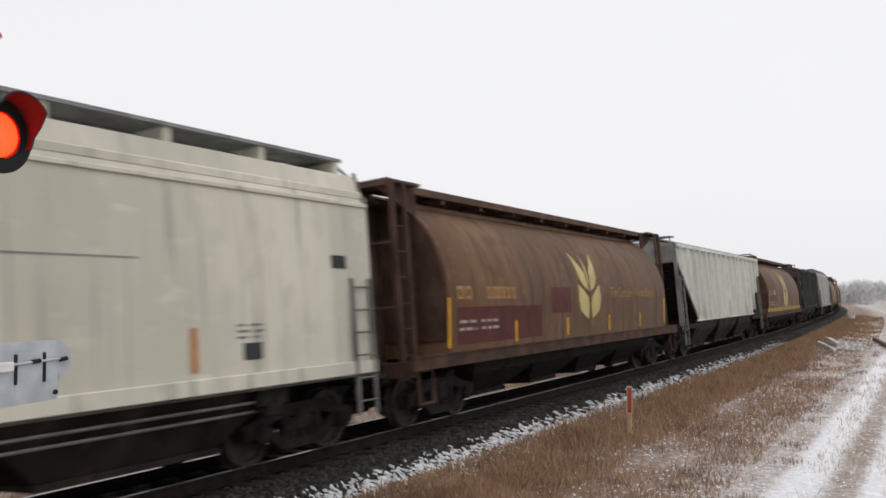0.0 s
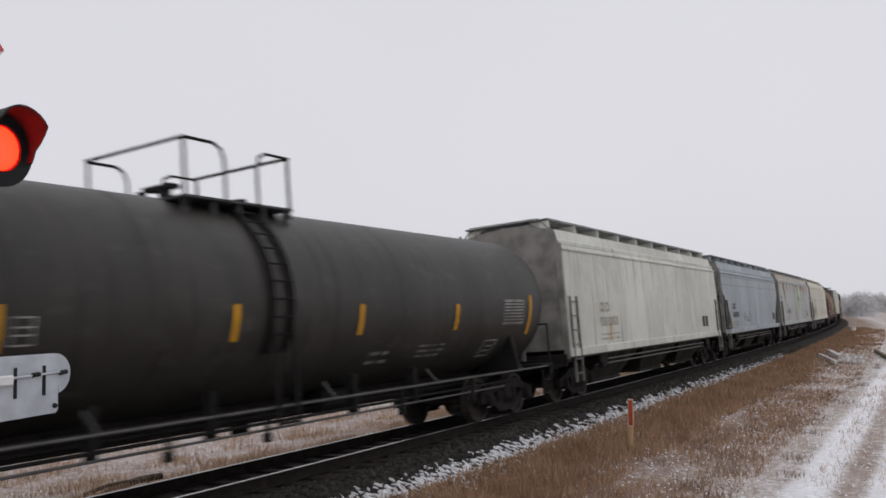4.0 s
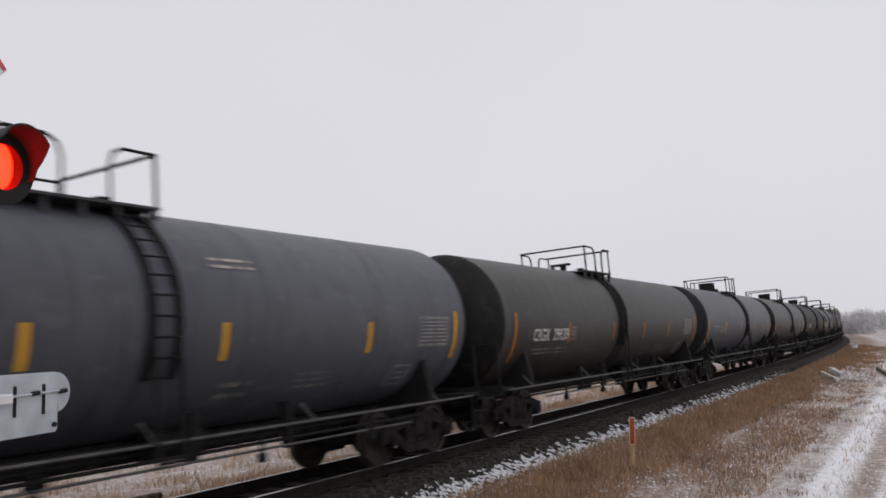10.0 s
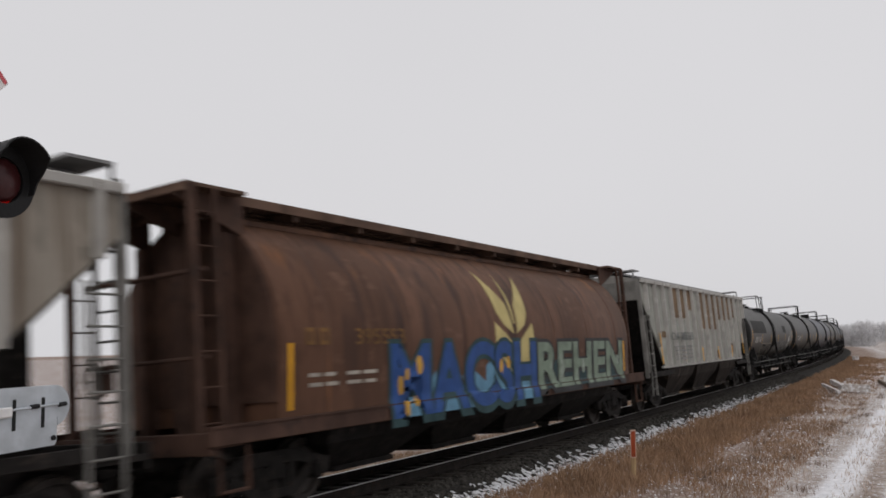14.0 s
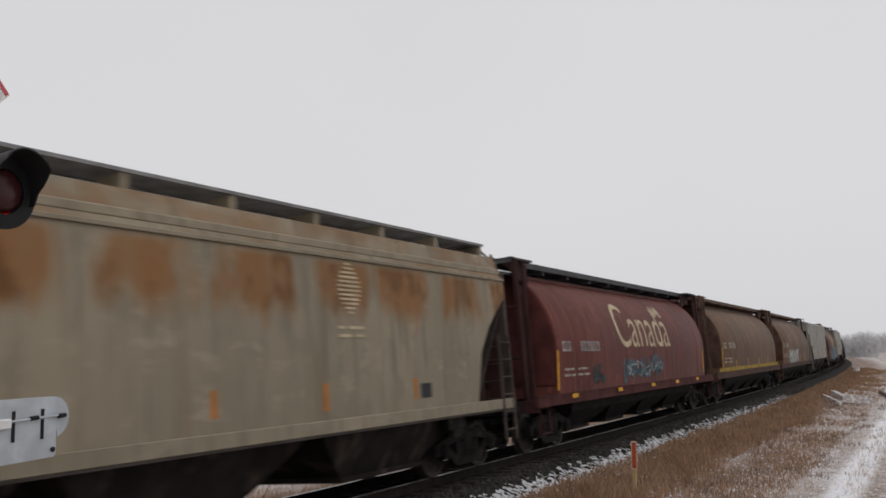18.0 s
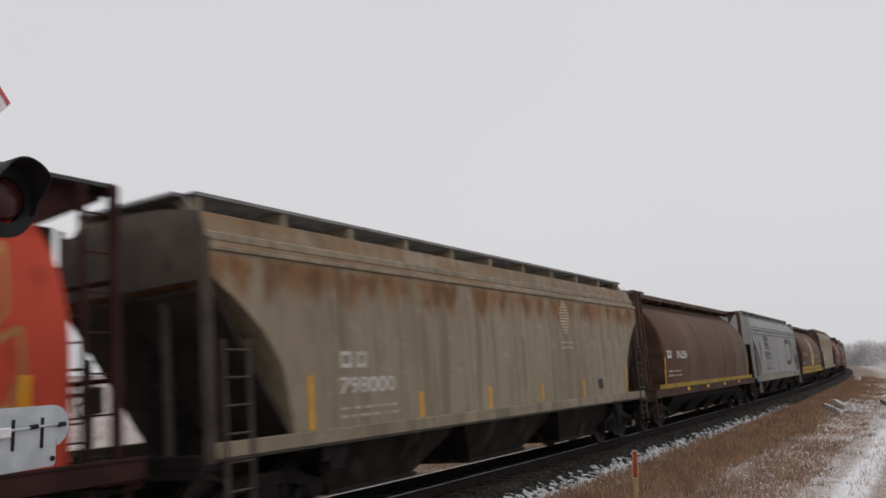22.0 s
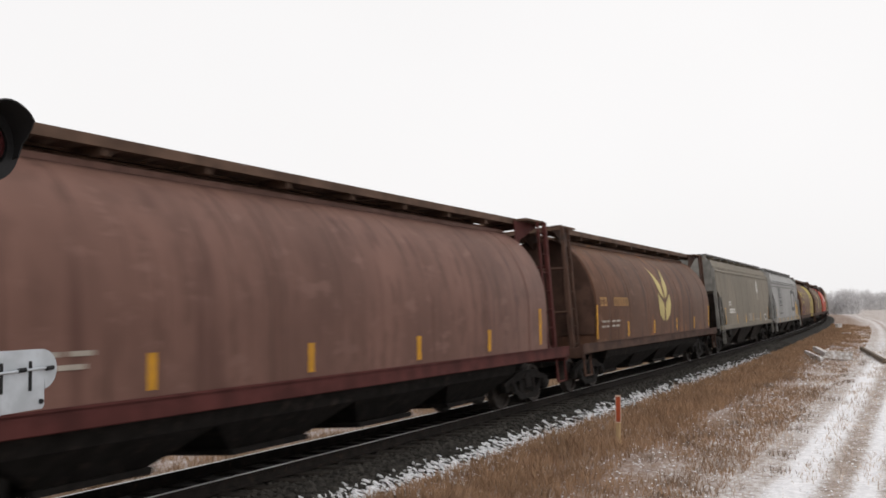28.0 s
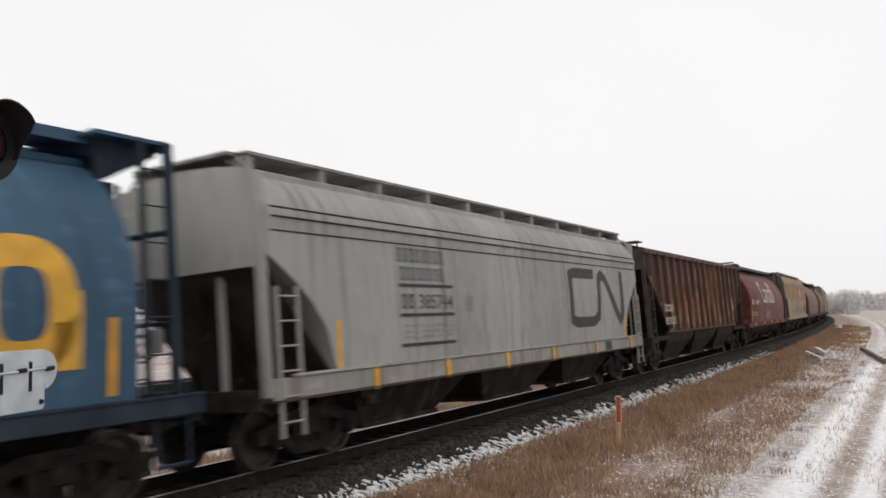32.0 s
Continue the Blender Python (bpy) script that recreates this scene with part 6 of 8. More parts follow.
        oval = [(6.12 + 0.46 * math.copysign(abs(math.cos(a)) ** 0.7, math.cos(a)), 2.36 + 0.55 * math.copysign(abs(math.sin(a)) ** 0.7, math.sin(a))) for a in [2 * math.pi * i / 28 for i in range(29)]]
        marking(car, "lettering", stroke(oval, 0.34) + [rect(6.46, 6.8, 1.66, 2.5)], SPRAYGOLD, cyl_side, label="large yellow round letter")
SPEED = 20.50
# where the joint behind each car stands at 0 s, in metres along the track; the first entry is the head of the first car
JOINTS = [155.6, 137.5, 119.6, 101.6, 83.6, 66.4, 48.6, 29.9, 12.0, -7.4, -27.3, -44.7, -63.0, -81.6, -99.4, -117.5, -135.6, -153.2, -171.3, -189.7, -207.7, -225.6, -243.6, -261.3, -279.7, -298.2, -316.2, -334.0, -352.0, -370.4, -388.5, -407.0, -425.0, -443.8, -461.8, -480.2, -498.2, -516.8, -535.2, -553.3, -571.9, -591.3, -609.5, -628.6, -647.7, -665.8]

BROWN = paint("brown", (0.098, 0.052, 0.033), 0.36, 0.44, (0.050, 0.030, 0.023), sheet=2.07)
UMBER = paint("umber", (0.142, 0.081, 0.047), 0.34, 0.44, (0.075, 0.046, 0.033), sheet=2.07)
DARKTAN = paint("dark_tan_brown", (0.096, 0.056, 0.034), 0.36, 0.44, (0.056, 0.034, 0.024), sheet=2.07)
TAN = paint("tan_brown", (0.124, 0.073, 0.045), 0.36, 0.44, (0.070, 0.043, 0.030), sheet=2.07)
RUSTBROWN = paint("rust_brown", (0.110, 0.056, 0.036), 0.40, 0.46, (0.058, 0.032, 0.024), sheet=2.07)
MAROON = paint("maroon", (0.125, 0.042, 0.034), 0.3, 0.42, (0.070, 0.032, 0.027), sheet=2.07)
RED = paint("bright_red", (0.40, 0.050, 0.028), 0.1, 0.36, (0.24, 0.040, 0.027), runs=(0.28, 0.035, 0.022), sheet=2.07)
CREAM = paint("cream_white", (0.54, 0.52, 0.44), 0.14, 0.36, (0.38, 0.35, 0.28), 0.1, scuff=0.06, sheet=2.0)
PALE = paint("pale_grey", (0.40, 0.42, 0.41), 0.26, 0.42, (0.31, 0.28, 0.24), 0.1, top=(2.0875, 3.2, 0.16), top_color=(0.33, 0.17, 0.065), scuff=0.06, sheet=2.0)
BLUEGREY = paint("blue_grey", (0.325, 0.362, 0.382), 0.12, 0.36, (0.27, 0.285, 0.285), 0.1, scuff=0.06, sheet=2.0)
OFFWHITE = paint("off_white", (0.55, 0.56, 0.51), 0.14, 0.33, (0.42, 0.41, 0.36), 0.1, scuff=0.06, sheet=2.0)
LIGHTGREY = paint("light_grey", (0.27, 0.27, 0.265), 0.0, 0.4, (0.20, 0.19, 0.175), 0.1, scuff=0.06, sheet=2.0)
OLIVEGREY = paint("olive_grey", (0.175, 0.153, 0.12), 0.0, 0.4, (0.125, 0.11, 0.088), 0.1, scuff=0.06, sheet=2.0)
RUSTYCREAM = paint("rusty_cream", (0.255, 0.22, 0.16), 0.25, 0.42, (0.20, 0.165, 0.115), 0.1, top=(1.9, 2.85, 0.40), top_color=(0.225, 0.11, 0.043), sheet=1.9)
OLIVECREAM = paint("olive_cream", (0.25, 0.208, 0.148), 0.24, 0.46, (0.17, 0.145, 0.10), 0.1, top=(1.9625, 3.25, 0.44), top_color=(0.205, 0.10, 0.042), sheet=1.9625)
WORNCREAM = paint("worn_cream", (0.27, 0.215, 0.14), 0.4, 0.45, (0.14, 0.10, 0.062), 0.14, top=(2.025, 2.45, 0.46), top_color=(0.215, 0.108, 0.042), sheet=2.025)
RIBPOST = paint("rib_post", (0.37, 0.36, 0.34), 0.12, 0.35, (0.25, 0.22, 0.19), 0.1)
RIBGREY = paint("ribbed_grey", (0.315, 0.322, 0.290), 0.2, 0.4, (0.24, 0.215, 0.18), 0.12)
RIBBROWN = paint("ribbed_brown_grey", (0.255, 0.230, 0.195), 0.22, 0.44, (0.15, 0.118, 0.09), 0.14, scuff=0.2, runs=(0.13, 0.095, 0.068), run_amount=0.5)
RUSTED = paint("rusted", (0.066, 0.034, 0.026), 0.36, 0.5, (0.042, 0.023, 0.018), runs=(0.12, 0.062, 0.036), run_amount=0.5)
FADEDMAROON = paint("faded_maroon", (0.150, 0.082, 0.066), 0.3, 0.42, (0.10, 0.052, 0.043), sheet=2.07)
REDBROWN = paint("red_brown", (0.10, 0.05, 0.034), 0.3, 0.42, (0.06, 0.032, 0.024))
BLUE = paint("blue", (0.045, 0.10, 0.16), 0.1, 0.35, (0.04, 0.08, 0.12))
BLACK = paint("tank_black", (0.0165, 0.0162, 0.016), 0.0, 0.42, (0.026, 0.023, 0.021), 0.3, 0.56, runs=(0.010, 0.0095, 0.009), scuff=0.2, sheet=2.7)
BLACKGREY = paint("tank_grey_black", (0.034, 0.0323, 0.0285), 0.0, 0.42, (0.040, 0.034, 0.028), 0.22, 0.47, runs=(0.018, 0.016, 0.014), scuff=0.18, sheet=2.7)
TANKBLUE = paint("tank_blue_grey", (0.076, 0.080, 0.093), 0.0, 0.36, (0.045, 0.046, 0.050), 0.12, 0.48, runs=(0.045, 0.046, 0.051), scuff=0.12, sheet=2.7)
# Tank end paints: grime, plus the shade between cars put into the colour.
TANKHEAD = paint("tank_head_soot", (0.0125, 0.012, 0.0118), 0.0, 0.4, (0.022, 0.018, 0.015), 0.3, 0.65, scuff=0.2)
TANKHEADBLUE = paint("tank_head_blue_soot", (0.016, 0.0165, 0.019), 0.0, 0.4, (0.024, 0.02, 0.018), 0.3, 0.65, scuff=0.2)
DARKCAR = paint("dark_hopper", (0.04, 0.042, 0.04), 0.1, 0.35, (0.06, 0.055, 0.05))
SILLGREY = paint("dirty_sill_grey", (0.255, 0.245, 0.222), 0.12, 0.46, (0.17, 0.15, 0.125), 0.14)
GREYPIPE = material("grey_pipe", (0.17, 0.165, 0.155), 0.6, 0.1, 0.25, 3)
BOARDGREY = material("galvanised_walk", (0.20, 0.20, 0.20), 0.6, 0.3, 0.25, 3)
BOARDDARK = material("dark_walk", (0.05, 0.052, 0.055), 0.7, 0.1, 0.25, 3)
HANDRAIL = material("rail_grey", (0.075, 0.073, 0.07), 0.6, 0.1, 0.25, 3)
BROWNBOARD = material("brown_walk", (0.10, 0.062, 0.045), 0.75, 0, 0.3, 2, (0.06, 0.038, 0.03), 0.45, 0.2)
BROWNFRAME = material("brown_frame", (0.064, 0.036, 0.027), 0.75, 0, 0.3, 2, (0.035, 0.023, 0.019), 0.45, 0.2)
MAROONFRAME = material("maroon_frame", (0.07, 0.022, 0.02), 0.75, 0, 0.3, 2)
DARKRED = material("sooty_red_frame", (0.036, 0.015, 0.014), 0.75, 0, 0.3, 2)
REDFRAME = material("red_frame", (0.19, 0.024, 0.018), 0.7, 0, 0.3, 2)
GREYFRAME = material("grey_frame", (0.16, 0.155, 0.145), 0.7, 0, 0.3, 2)
ENDGREY = material("end_grey", (0.066, 0.053, 0.046), 0.75, 0, 0.3, 1.5, (0.045, 0.033, 0.028), 0.45, 0.2)
TANKFRAME = material("tank_frame", (0.013, 0.0125, 0.0125), 0.75, 0, 0.3, 2)
# Darker copy of the blue frame: grime plus ladder shadow put into the colour.
SHADEBLUE = material("sooty_blue_frame", (0.022, 0.032, 0.045), 0.75, 0, 0.3, 2, (0.02, 0.018, 0.017), 0.45, 0.3)
BLUEFRAME = material("blue_frame", (0.035, 0.07, 0.115), 0.7, 0, 0.3, 2)


def cyl(mat, fr, bd=None, rack=None, over=1.75):
    return lambda car, L: cylindrical_hopper(car, L, mat, fr, bd or BROWNBOARD, rack=rack, over=over)


def slab(mat, fr=None, bd=None, **k):
    return lambda car, L: slab_hopper(car, L, mat, fr or GREYFRAME, bd or BOARDGREY, **k)


def rib(mat, fr=None, bd=None, **k):
    return lambda car, L: ribbed_hopper(car, L, mat, fr or GREYFRAME, bd or BOARDGREY, **k)


def tank(mat, **k):
    return lambda car, L: tank_car(car, L, mat, TANKFRAME, **k)


# name, label, category, builder; from the head of the train backwards
CARS = [
    ("hopper_car", "brown round-bodied grain hopper car on the rails", "hopper car", cyl(BROWN, BROWNFRAME)),
    ("hopper_car", "brown round-bodied grain hopper car on the rails", "hopper car", cyl(BROWN, BROWNFRAME)),
    ("hopper_car", "brown round-bodied grain hopper car on the rails", "hopper car", cyl(UMBER, BROWNFRAME)),
    ("hopper_car", "pale grey smooth-sided covered hopper car", "hopper car", slab(LIGHTGREY)),
    ("hopper_car", "sooty black ribbed covered hopper car", "hopper car", rib(DARKCAR, FRAME)),
    ("hopper_car", "tan round-bodied grain hopper with yellow wheat emblem", "hopper car", cyl(TAN, BROWNFRAME)),
    ("hopper_car", "white ribbed covered hopper car with dark bays", "hopper car", rib(OFFWHITE)),
    ("hopper_car", "brown round-bodied grain hopper with yellow wheat emblem", "hopper car", cyl(UMBER, BROWNFRAME)),
    ("hopper_car", "cream smooth-sided covered hopper car with faint stains", "hopper car", slab(CREAM, cut=False)),
    ("hopper_car", "pale grey covered hopper car streaked with rust", "hopper car", slab(PALE, cut=False)),
    ("hopper_car", "blue-grey smooth-sided covered hopper car", "hopper car", slab(BLUEGREY)),
    ("hopper_car", "off-white smooth-sided covered hopper car", "hopper car", slab(OFFWHITE, cut=False)),
    ("tank_car", "dull black tank car with white stencilling", "tank car", tank(BLACKGREY, dome=False, mid=-0.55, front=0.4, rail=4.70, half=1.05)),
    ("tank_car", "black tank car with faded orange lettering", "tank car", tank(BLACK, mid=-0.7, front=0.55, rail=4.70, half=1.3)),
    ("tank_car", "black tank car with dark rectangular patches", "tank car", tank(BLACKGREY, dome=False, mid=-0.55, front=0.1, rail=4.70, half=1.05)),
    ("tank_car", "glossy black tank car with white stencils", "tank car", tank(BLACK, mid=0.9, dome_at=-0.7, front=0.9, half=1.05)),
    ("tank_car", "olive-black tank car with white scrawl near its end", "tank car", tank(BLACKGREY, mid=0.3, front=0.9, half=1.05)),
    ("tank_car", "blue-grey tank car with faded stencils", "tank car", tank(TANKBLUE, mid=0.7, dome_at=-0.7, front=1.45, half=1.05)),
    ("tank_car", "olive-black tank car with orange reflective marks", "tank car", tank(BLACKGREY, dome=False, mid=-0.5, front=0.35, half=1.0)),
    ("tank_car", "blue-grey tank car with a side ladder", "tank car", tank(TANKBLUE, mid=0.8, dome_at=-0.7, front=1.2, half=1.05)),
    ("tank_car", "olive-black tank car with white stencils", "tank car", tank(BLACKGREY, dome=False, mid=0.5, front=1.15, half=0.88)),
    ("tank_car", "black tank car with white painted scrawl", "tank car", tank(BLACKGREY, dome=False, mid=-0.5, front=0.4, half=1.05)),
    ("hopper_car", "weathered grey ribbed hopper with rust-brown panels", "hopper car", rib(RIBGREY, posts=RIBPOST, over=0.42, cut=1.9)),
    ("hopper_car", "rusty brown grain hopper with blue and green graffiti", "hopper car", cyl(RUSTBROWN, BROWNFRAME)),
    ("hopper_car", "grey ribbed covered hopper car with brown stains", "hopper car", rib(RIBBROWN, ribs=15, posts=RIBPOST, bay=BAYDARK)),
    ("hopper_car", "tan round-bodied grain hopper with white graffiti", "hopper car", cyl(TAN, BROWNFRAME)),
    ("hopper_car", "tan round-bodied grain hopper car with yellow sill", "hopper car", cyl(TAN, BROWNFRAME)),
    ("hopper_car", "maroon grain hopper with white Canada lettering", "hopper car", cyl(MAROON, MAROONFRAME, BOARDDARK, DARKRED)),
    ("hopper_car", "cream covered hopper with rust-orange patches", "hopper car", slab(RUSTYCREAM, ENDGREY, deep=True)),
    ("hopper_car", "brown grain hopper with large yellow wheat emblem", "hopper car", cyl(REDBROWN, BROWNFRAME)),
    ("hopper_car", "light grey grooved hopper car with dark emblem", "hopper car", slab(LIGHTGREY, LIGHTGREY, grooves=True)),
    ("hopper_car", "dark brown round-bodied grain hopper, plain side", "hopper car", cyl(BROWN, BROWNFRAME)),
    ("hopper_car", "grimy cream covered hopper with rusty top edge", "hopper car", slab(OLIVECREAM, ENDGREY, deep=True)),
    ("hopper_car", "bright red grain hopper with white Canada lettering", "hopper car", cyl(RED, REDFRAME, BOARDDARK, DARKRED, 1.42)),
    ("hopper_car", "tan-brown grain hopper with pale wheat emblem", "hopper car", cyl(DARKTAN, BROWNFRAME)),
    ("hopper_car", "brown grain hopper with a yellow wheat panel", "hopper car", cyl(UMBER, BROWNFRAME)),
    ("hopper_car", "light grey grooved hopper with yellow scrawl", "hopper car", slab(LIGHTGREY, LIGHTGREY, grooves=True)),
    ("hopper_car", "olive-grey smooth-sided covered hopper car", "hopper car", slab(OLIVEGREY)),
    ("hopper_car", "brown round-bodied grain hopper with wheat emblem", "hopper car", cyl(RUSTBROWN, BROWNFRAME)),
    ("hopper_car", "faded maroon-brown round-bodied grain hopper car", "hopper car", cyl(FADEDMAROON, MAROONFRAME)),
    ("hopper_car", "heavily rusted cream hopper with graffiti", "hopper car", slab(WORNCREAM, ENDGREY)),
    ("hopper_car", "maroon grain hopper with white Canada lettering", "hopper car", cyl(MAROON, MAROONFRAME, BOARDDARK, DARKRED)),
    ("hopper_car", "heavily rusted dark ribbed hopper car", "hopper car", rib(RUSTED, FRAME, FRAME, bay=BAYDARK, over=0.6)),
    ("hopper_car", "light grey grooved hopper car with dark emblem", "hopper car", slab(LIGHTGREY, LIGHTGREY, grooves=True)),
    ("hopper_car", "blue round-bodied grain hopper with yellow lettering", "hopper car", cyl(BLUE, BLUEFRAME, BLUEFRAME, SHADEBLUE, 1.42)),
]
TRAIN = []


def make_train():
    for i, (name, label, cat, build) in enumerate(CARS):
        head, tail = JOINTS[i], JOINTS[i + 1]
        car = tagged(new(name), label, cat, "cars of the freight train")
        car.empty_display_size = 0.5
        L = round((head - tail) * 2) / 2
        build(car, L)
        decorate(i - 7, car, L)
        TRAIN.append((car, (head + tail) / 2, L))


make_train()

# ---- the crossing signal ----
ALU = material("signal_aluminium", (0.50, 0.54, 0.58), 0.5, 0.4, 0.15, 5, (0.38, 0.41, 0.43), 0.42, 0.25, bump=0.02)
SIGNALBLACK = material("signal_black", (0.016, 0.016, 0.017), 0.55, 0, 0.2, 5)
LENSDARK = material("unlit_red_lens", (0.05, 0.012, 0.013), 0.3, 0, 0.15, 20)
LENSLIT = glowing("lit_red_lens", (1.0, 0.0075, 0.002), 16.0)
LAMP = Vector((-4.744, 2.998, 3.339))
MAST_Y = -0.46   # the mast stands this far before the visible lamp, seen along the track


def lamp_hood(bm):
    n = 20
    a0, a1 = radians(-32), radians(212)
    inner, outer = [], []
    for i in range(n + 1):
        a = a0 + (a1 - a0) * i / n
        reach = 0.05 + 0.15 * min(1.0, max(0.0, (math.sin(a) + 0.17) / 0.67))
        droop = 0.0
        outer.append([(0.0, 0.192 * math.cos(a), 0.192 * math.sin(a)), (reach, 0.190 * math.cos(a), 0.190 * math.sin(a) - droop)])
        inner.append([(0.0, 0.182 * math.cos(a), 0.182 * math.sin(a)), (reach, 0.180 * math.cos(a), 0.180 * math.sin(a) - droop)])
    loft(bm, [[o[0], o[1], k[1], k[0]] for o, k in zip(outer, inner)])


def disc_with_hole(bm, r0, r1, t):
    n = 32
    ring = lambda r, x: [(x, r * math.cos(2 * math.pi * i / n), r * math.sin(2 * math.pi * i / n)) for i in range(n)]
    loft(bm, [ring(r0, 0), ring(r1, 0), ring(r1, t), ring(r0, t), ring(r0, 0)], cap=False)


def make_signal():
    top = tagged(new("crossing_signal"), "aluminium crossing signal with a flashing red lamp under a black hood", "crossing signal")
    gz = -0.45
    top.matrix_basis = pose(LAMP.x, LAMP.y, gz, 0, 0, 10)
    z = LAMP.z - gz
    rotor = None
    for y in (0.0, 2 * MAST_Y):
        at = pose(0, y, z)
        bm = BM()
        disc_with_hole(bm, 0.137, 0.225, -0.02)
        back = part("lamp_background", bm, SIGNALBLACK, top, "round black target plate")
        back.matrix_basis = at @ pose(0, -0.02, -0.01)
        bm = BM()
        lamp_hood(bm)
        part("hood", bm, SIGNALBLACK, back, "black lamp hood", smooth=True).matrix_basis = pose(0, 0, 0.022, 0, -9, 0)
        bm = BM()
        prof = [(-0.012, 0.1365), (-0.14, 0.1365), (-0.21, 0.12), (-0.25, 0.002)]
        loft(bm, [[(x, r * math.cos(2 * math.pi * i / 20), r * math.sin(2 * math.pi * i / 20)) for i in range(20)] for x, r in prof], cap=False)
        part("lamp_housing", bm, SIGNALBLACK, back, "grey lamp housing", smooth=True)
        # the turning lamp inside: one face lit, the other dark
        bm = BM()
        n = 28
        rings = []
        for k in range(9):
            a = -math.pi / 2 + math.pi * (k + 0.15) / 8.3
            rings.append([(0.045 * math.sin(a), 0.134 * math.cos(a) * math.cos(2 * math.pi * i / n), 0.134 * math.cos(a) * math.sin(2 * math.pi * i / n)) for i in range(n)])
        loft(bm, rings)
        ob = part("lamp", bm, LENSDARK, top, "red signal lamp", smooth=True)
        ob.data.materials.append(LENSLIT)
        for pl in ob.data.polygons:
            pl.material_index = 1 if pl.center.x > 0.001 else 0
        ob.matrix_basis = at @ pose(-0.04, 0, 0)
        if y == 0.0:
            rotor = ob
            rotor["home"] = (-0.04, y, z)
        else:
            ob.matrix_basis = at @ pose(-0.04, 0, 0, 0, 0, 180)
    bm = BM()
    rod(bm, (-0.2, MAST_Y, 0), (-0.2, MAST_Y, z + 1.75), 0.07, 16)
    part("mast", bm, ALU, top, "round aluminium mast")
    bm = BM()
    rod(bm, (-0.2, 2 * MAST_Y - 0.02, z + 0.12), (-0.2, 0.02, z + 0.12), 0.03, 10)
    for y in (0.0, 2 * MAST_Y):
        rod(bm, (-0.2, y, z + 0.13), (-0.14, y, z - 0.02), 0.03, 8)
    part("lamp_arm", bm, ALU, top, "grey lamp arm")
    bm = BM()
    box(bm, -0.45, 0.05, MAST_Y - 0.25, MAST_Y + 0.25, -0.1, 0.35, 0.02)
    part("base", bm, ALU, top)
    # crossbuck
    white = material("sign_white", (0.75, 0.74, 0.73), 0.4, 0, 0.06, 4)
    pink = material("sign_red", (0.55, 0.10, 0.12), 0.4, 0, 0.06, 4)
    for k, ang in enumerate((45, -45)):
        bm = BM()
        box(bm, 0, 0.012, -0.66, 0.66, -0.115, 0.115)
        blade = part("crossbuck_blade", bm, white, top, "white crossbuck blade with red edges")
        blade.matrix_basis = pose(-0.1 + 0.016 * k, MAST_Y - 0.04, z + 0.985, ang, 0, 0)
        for zz in (-0.1, 0.1):
            bm = BM()
            box(bm, 0.013, 0.016, -0.65, 0.65, zz - 0.014, zz + 0.014)
            part("edge_stripe", bm, pink, blade, "red edge stripe")
    # the metal plate below the lamps
    bm = BM()
    zt, zb = -1.225, -1.60
    out = [(0, -0.10, zb + 0.02), (0, -0.07, zb), (0, 0.43, zb + 0.01), (0, 0.445, zb + 0.03), (0, 0.445, zb + 0.19)]
    cx, cz, r = 0.42, zt - 0.125, 0.125
    out += [(0, cx + r * math.cos(a), cz + r * math.sin(a)) for a in [radians(d) for d in range(-75, 91, 11)]]
    out += [(0, -0.62, zt - 0.005), (0, -0.62, zt - 0.24), (0, -0.10, zt - 0.25)]
    plate(bm, [(x, y - 0.016, q + z) for x, y, q in out], -0.03)
    mount = part("bracket_plate", bm, ALU, top, "pale metal bracket plate with a rounded end")
    for y in (0.10, 0.315):
        bm = BM()
        box(bm, 0.001, 0.005, y - 0.011, y + 0.011, z + zt - 0.25, z + zt - 0.07)
        part("slot", bm, SIGNALBLACK, mount, "dark slot")
    bm = BM()
    rod(bm, (0.012, -0.1, z + zt - 0.135), (0.012, 0.46, z + zt - 0.115), 0.008, 6)
    part("rod", bm, ALU, mount)
    for y in (0.24, 0.455):
        bm = BM()
        rod(bm, (0.014, y - 0.028, z + zt - 0.122), (0.014, y + 0.028, z + zt - 0.118), 0.014, 8)
        part("clevis", bm, SIGNALBLACK, mount)
    bm = BM()
    box(bm, 0.002, 0.03, -0.12, 0.07, z + zt - 0.17, z + zt - 0.11, 0.008)
    part("grip", bm, material("white_grip", (0.7, 0.7, 0.7), 0.4), mount, "white grip")
    bm = BM()
    rod(bm, (0.0, 0.40, z + zb + 0.055), (0.012, 0.40, z + zb + 0.055), 0.016, 8)
    part("bolt", bm, SIGNALBLACK, mount)
    return rotor


ROTOR = make_signal()


# ---- the marker post ----
def make_post():
    s, lat = 16.6, 3.84
    g = on_track(s, lat, 0, False)
    top = tagged(new("marker_post"), "weathered wooden marker stake with an orange-red plate", "marker post")
    top.matrix_basis = pose(g.x, g.y, -0.5, 0, 1.2, 20)
    bm = BM()
    box(bm, -0.048, 0.048, -0.02, 0.02, 0.0, 1.06, 0.006)
    part("stake", bm, material("stake_wood", (0.36, 0.25, 0.14), 0.8, 0, 0.25, 12, stretch=(1, 1, 0.15)), top, "pale wooden stake")
    bm = BM()
    box(bm, -0.055, 0.055, -0.030, -0.0215, 0.53, 1.07, 0.004)
    pl = part("plate", bm, material("plate_white", (0.40, 0.30, 0.24), 0.6, 0, 0.15, 8), top, "pale plate")
    bm = BM()
    box(bm, -0.041, 0.041, -0.034, -0.0305, 0.55, 1.04)
    part("panel", bm, material("marker_orange", (0.26, 0.05, 0.02), 0.55, 0, 0.2, 10), pl, "faded orange-red panel")


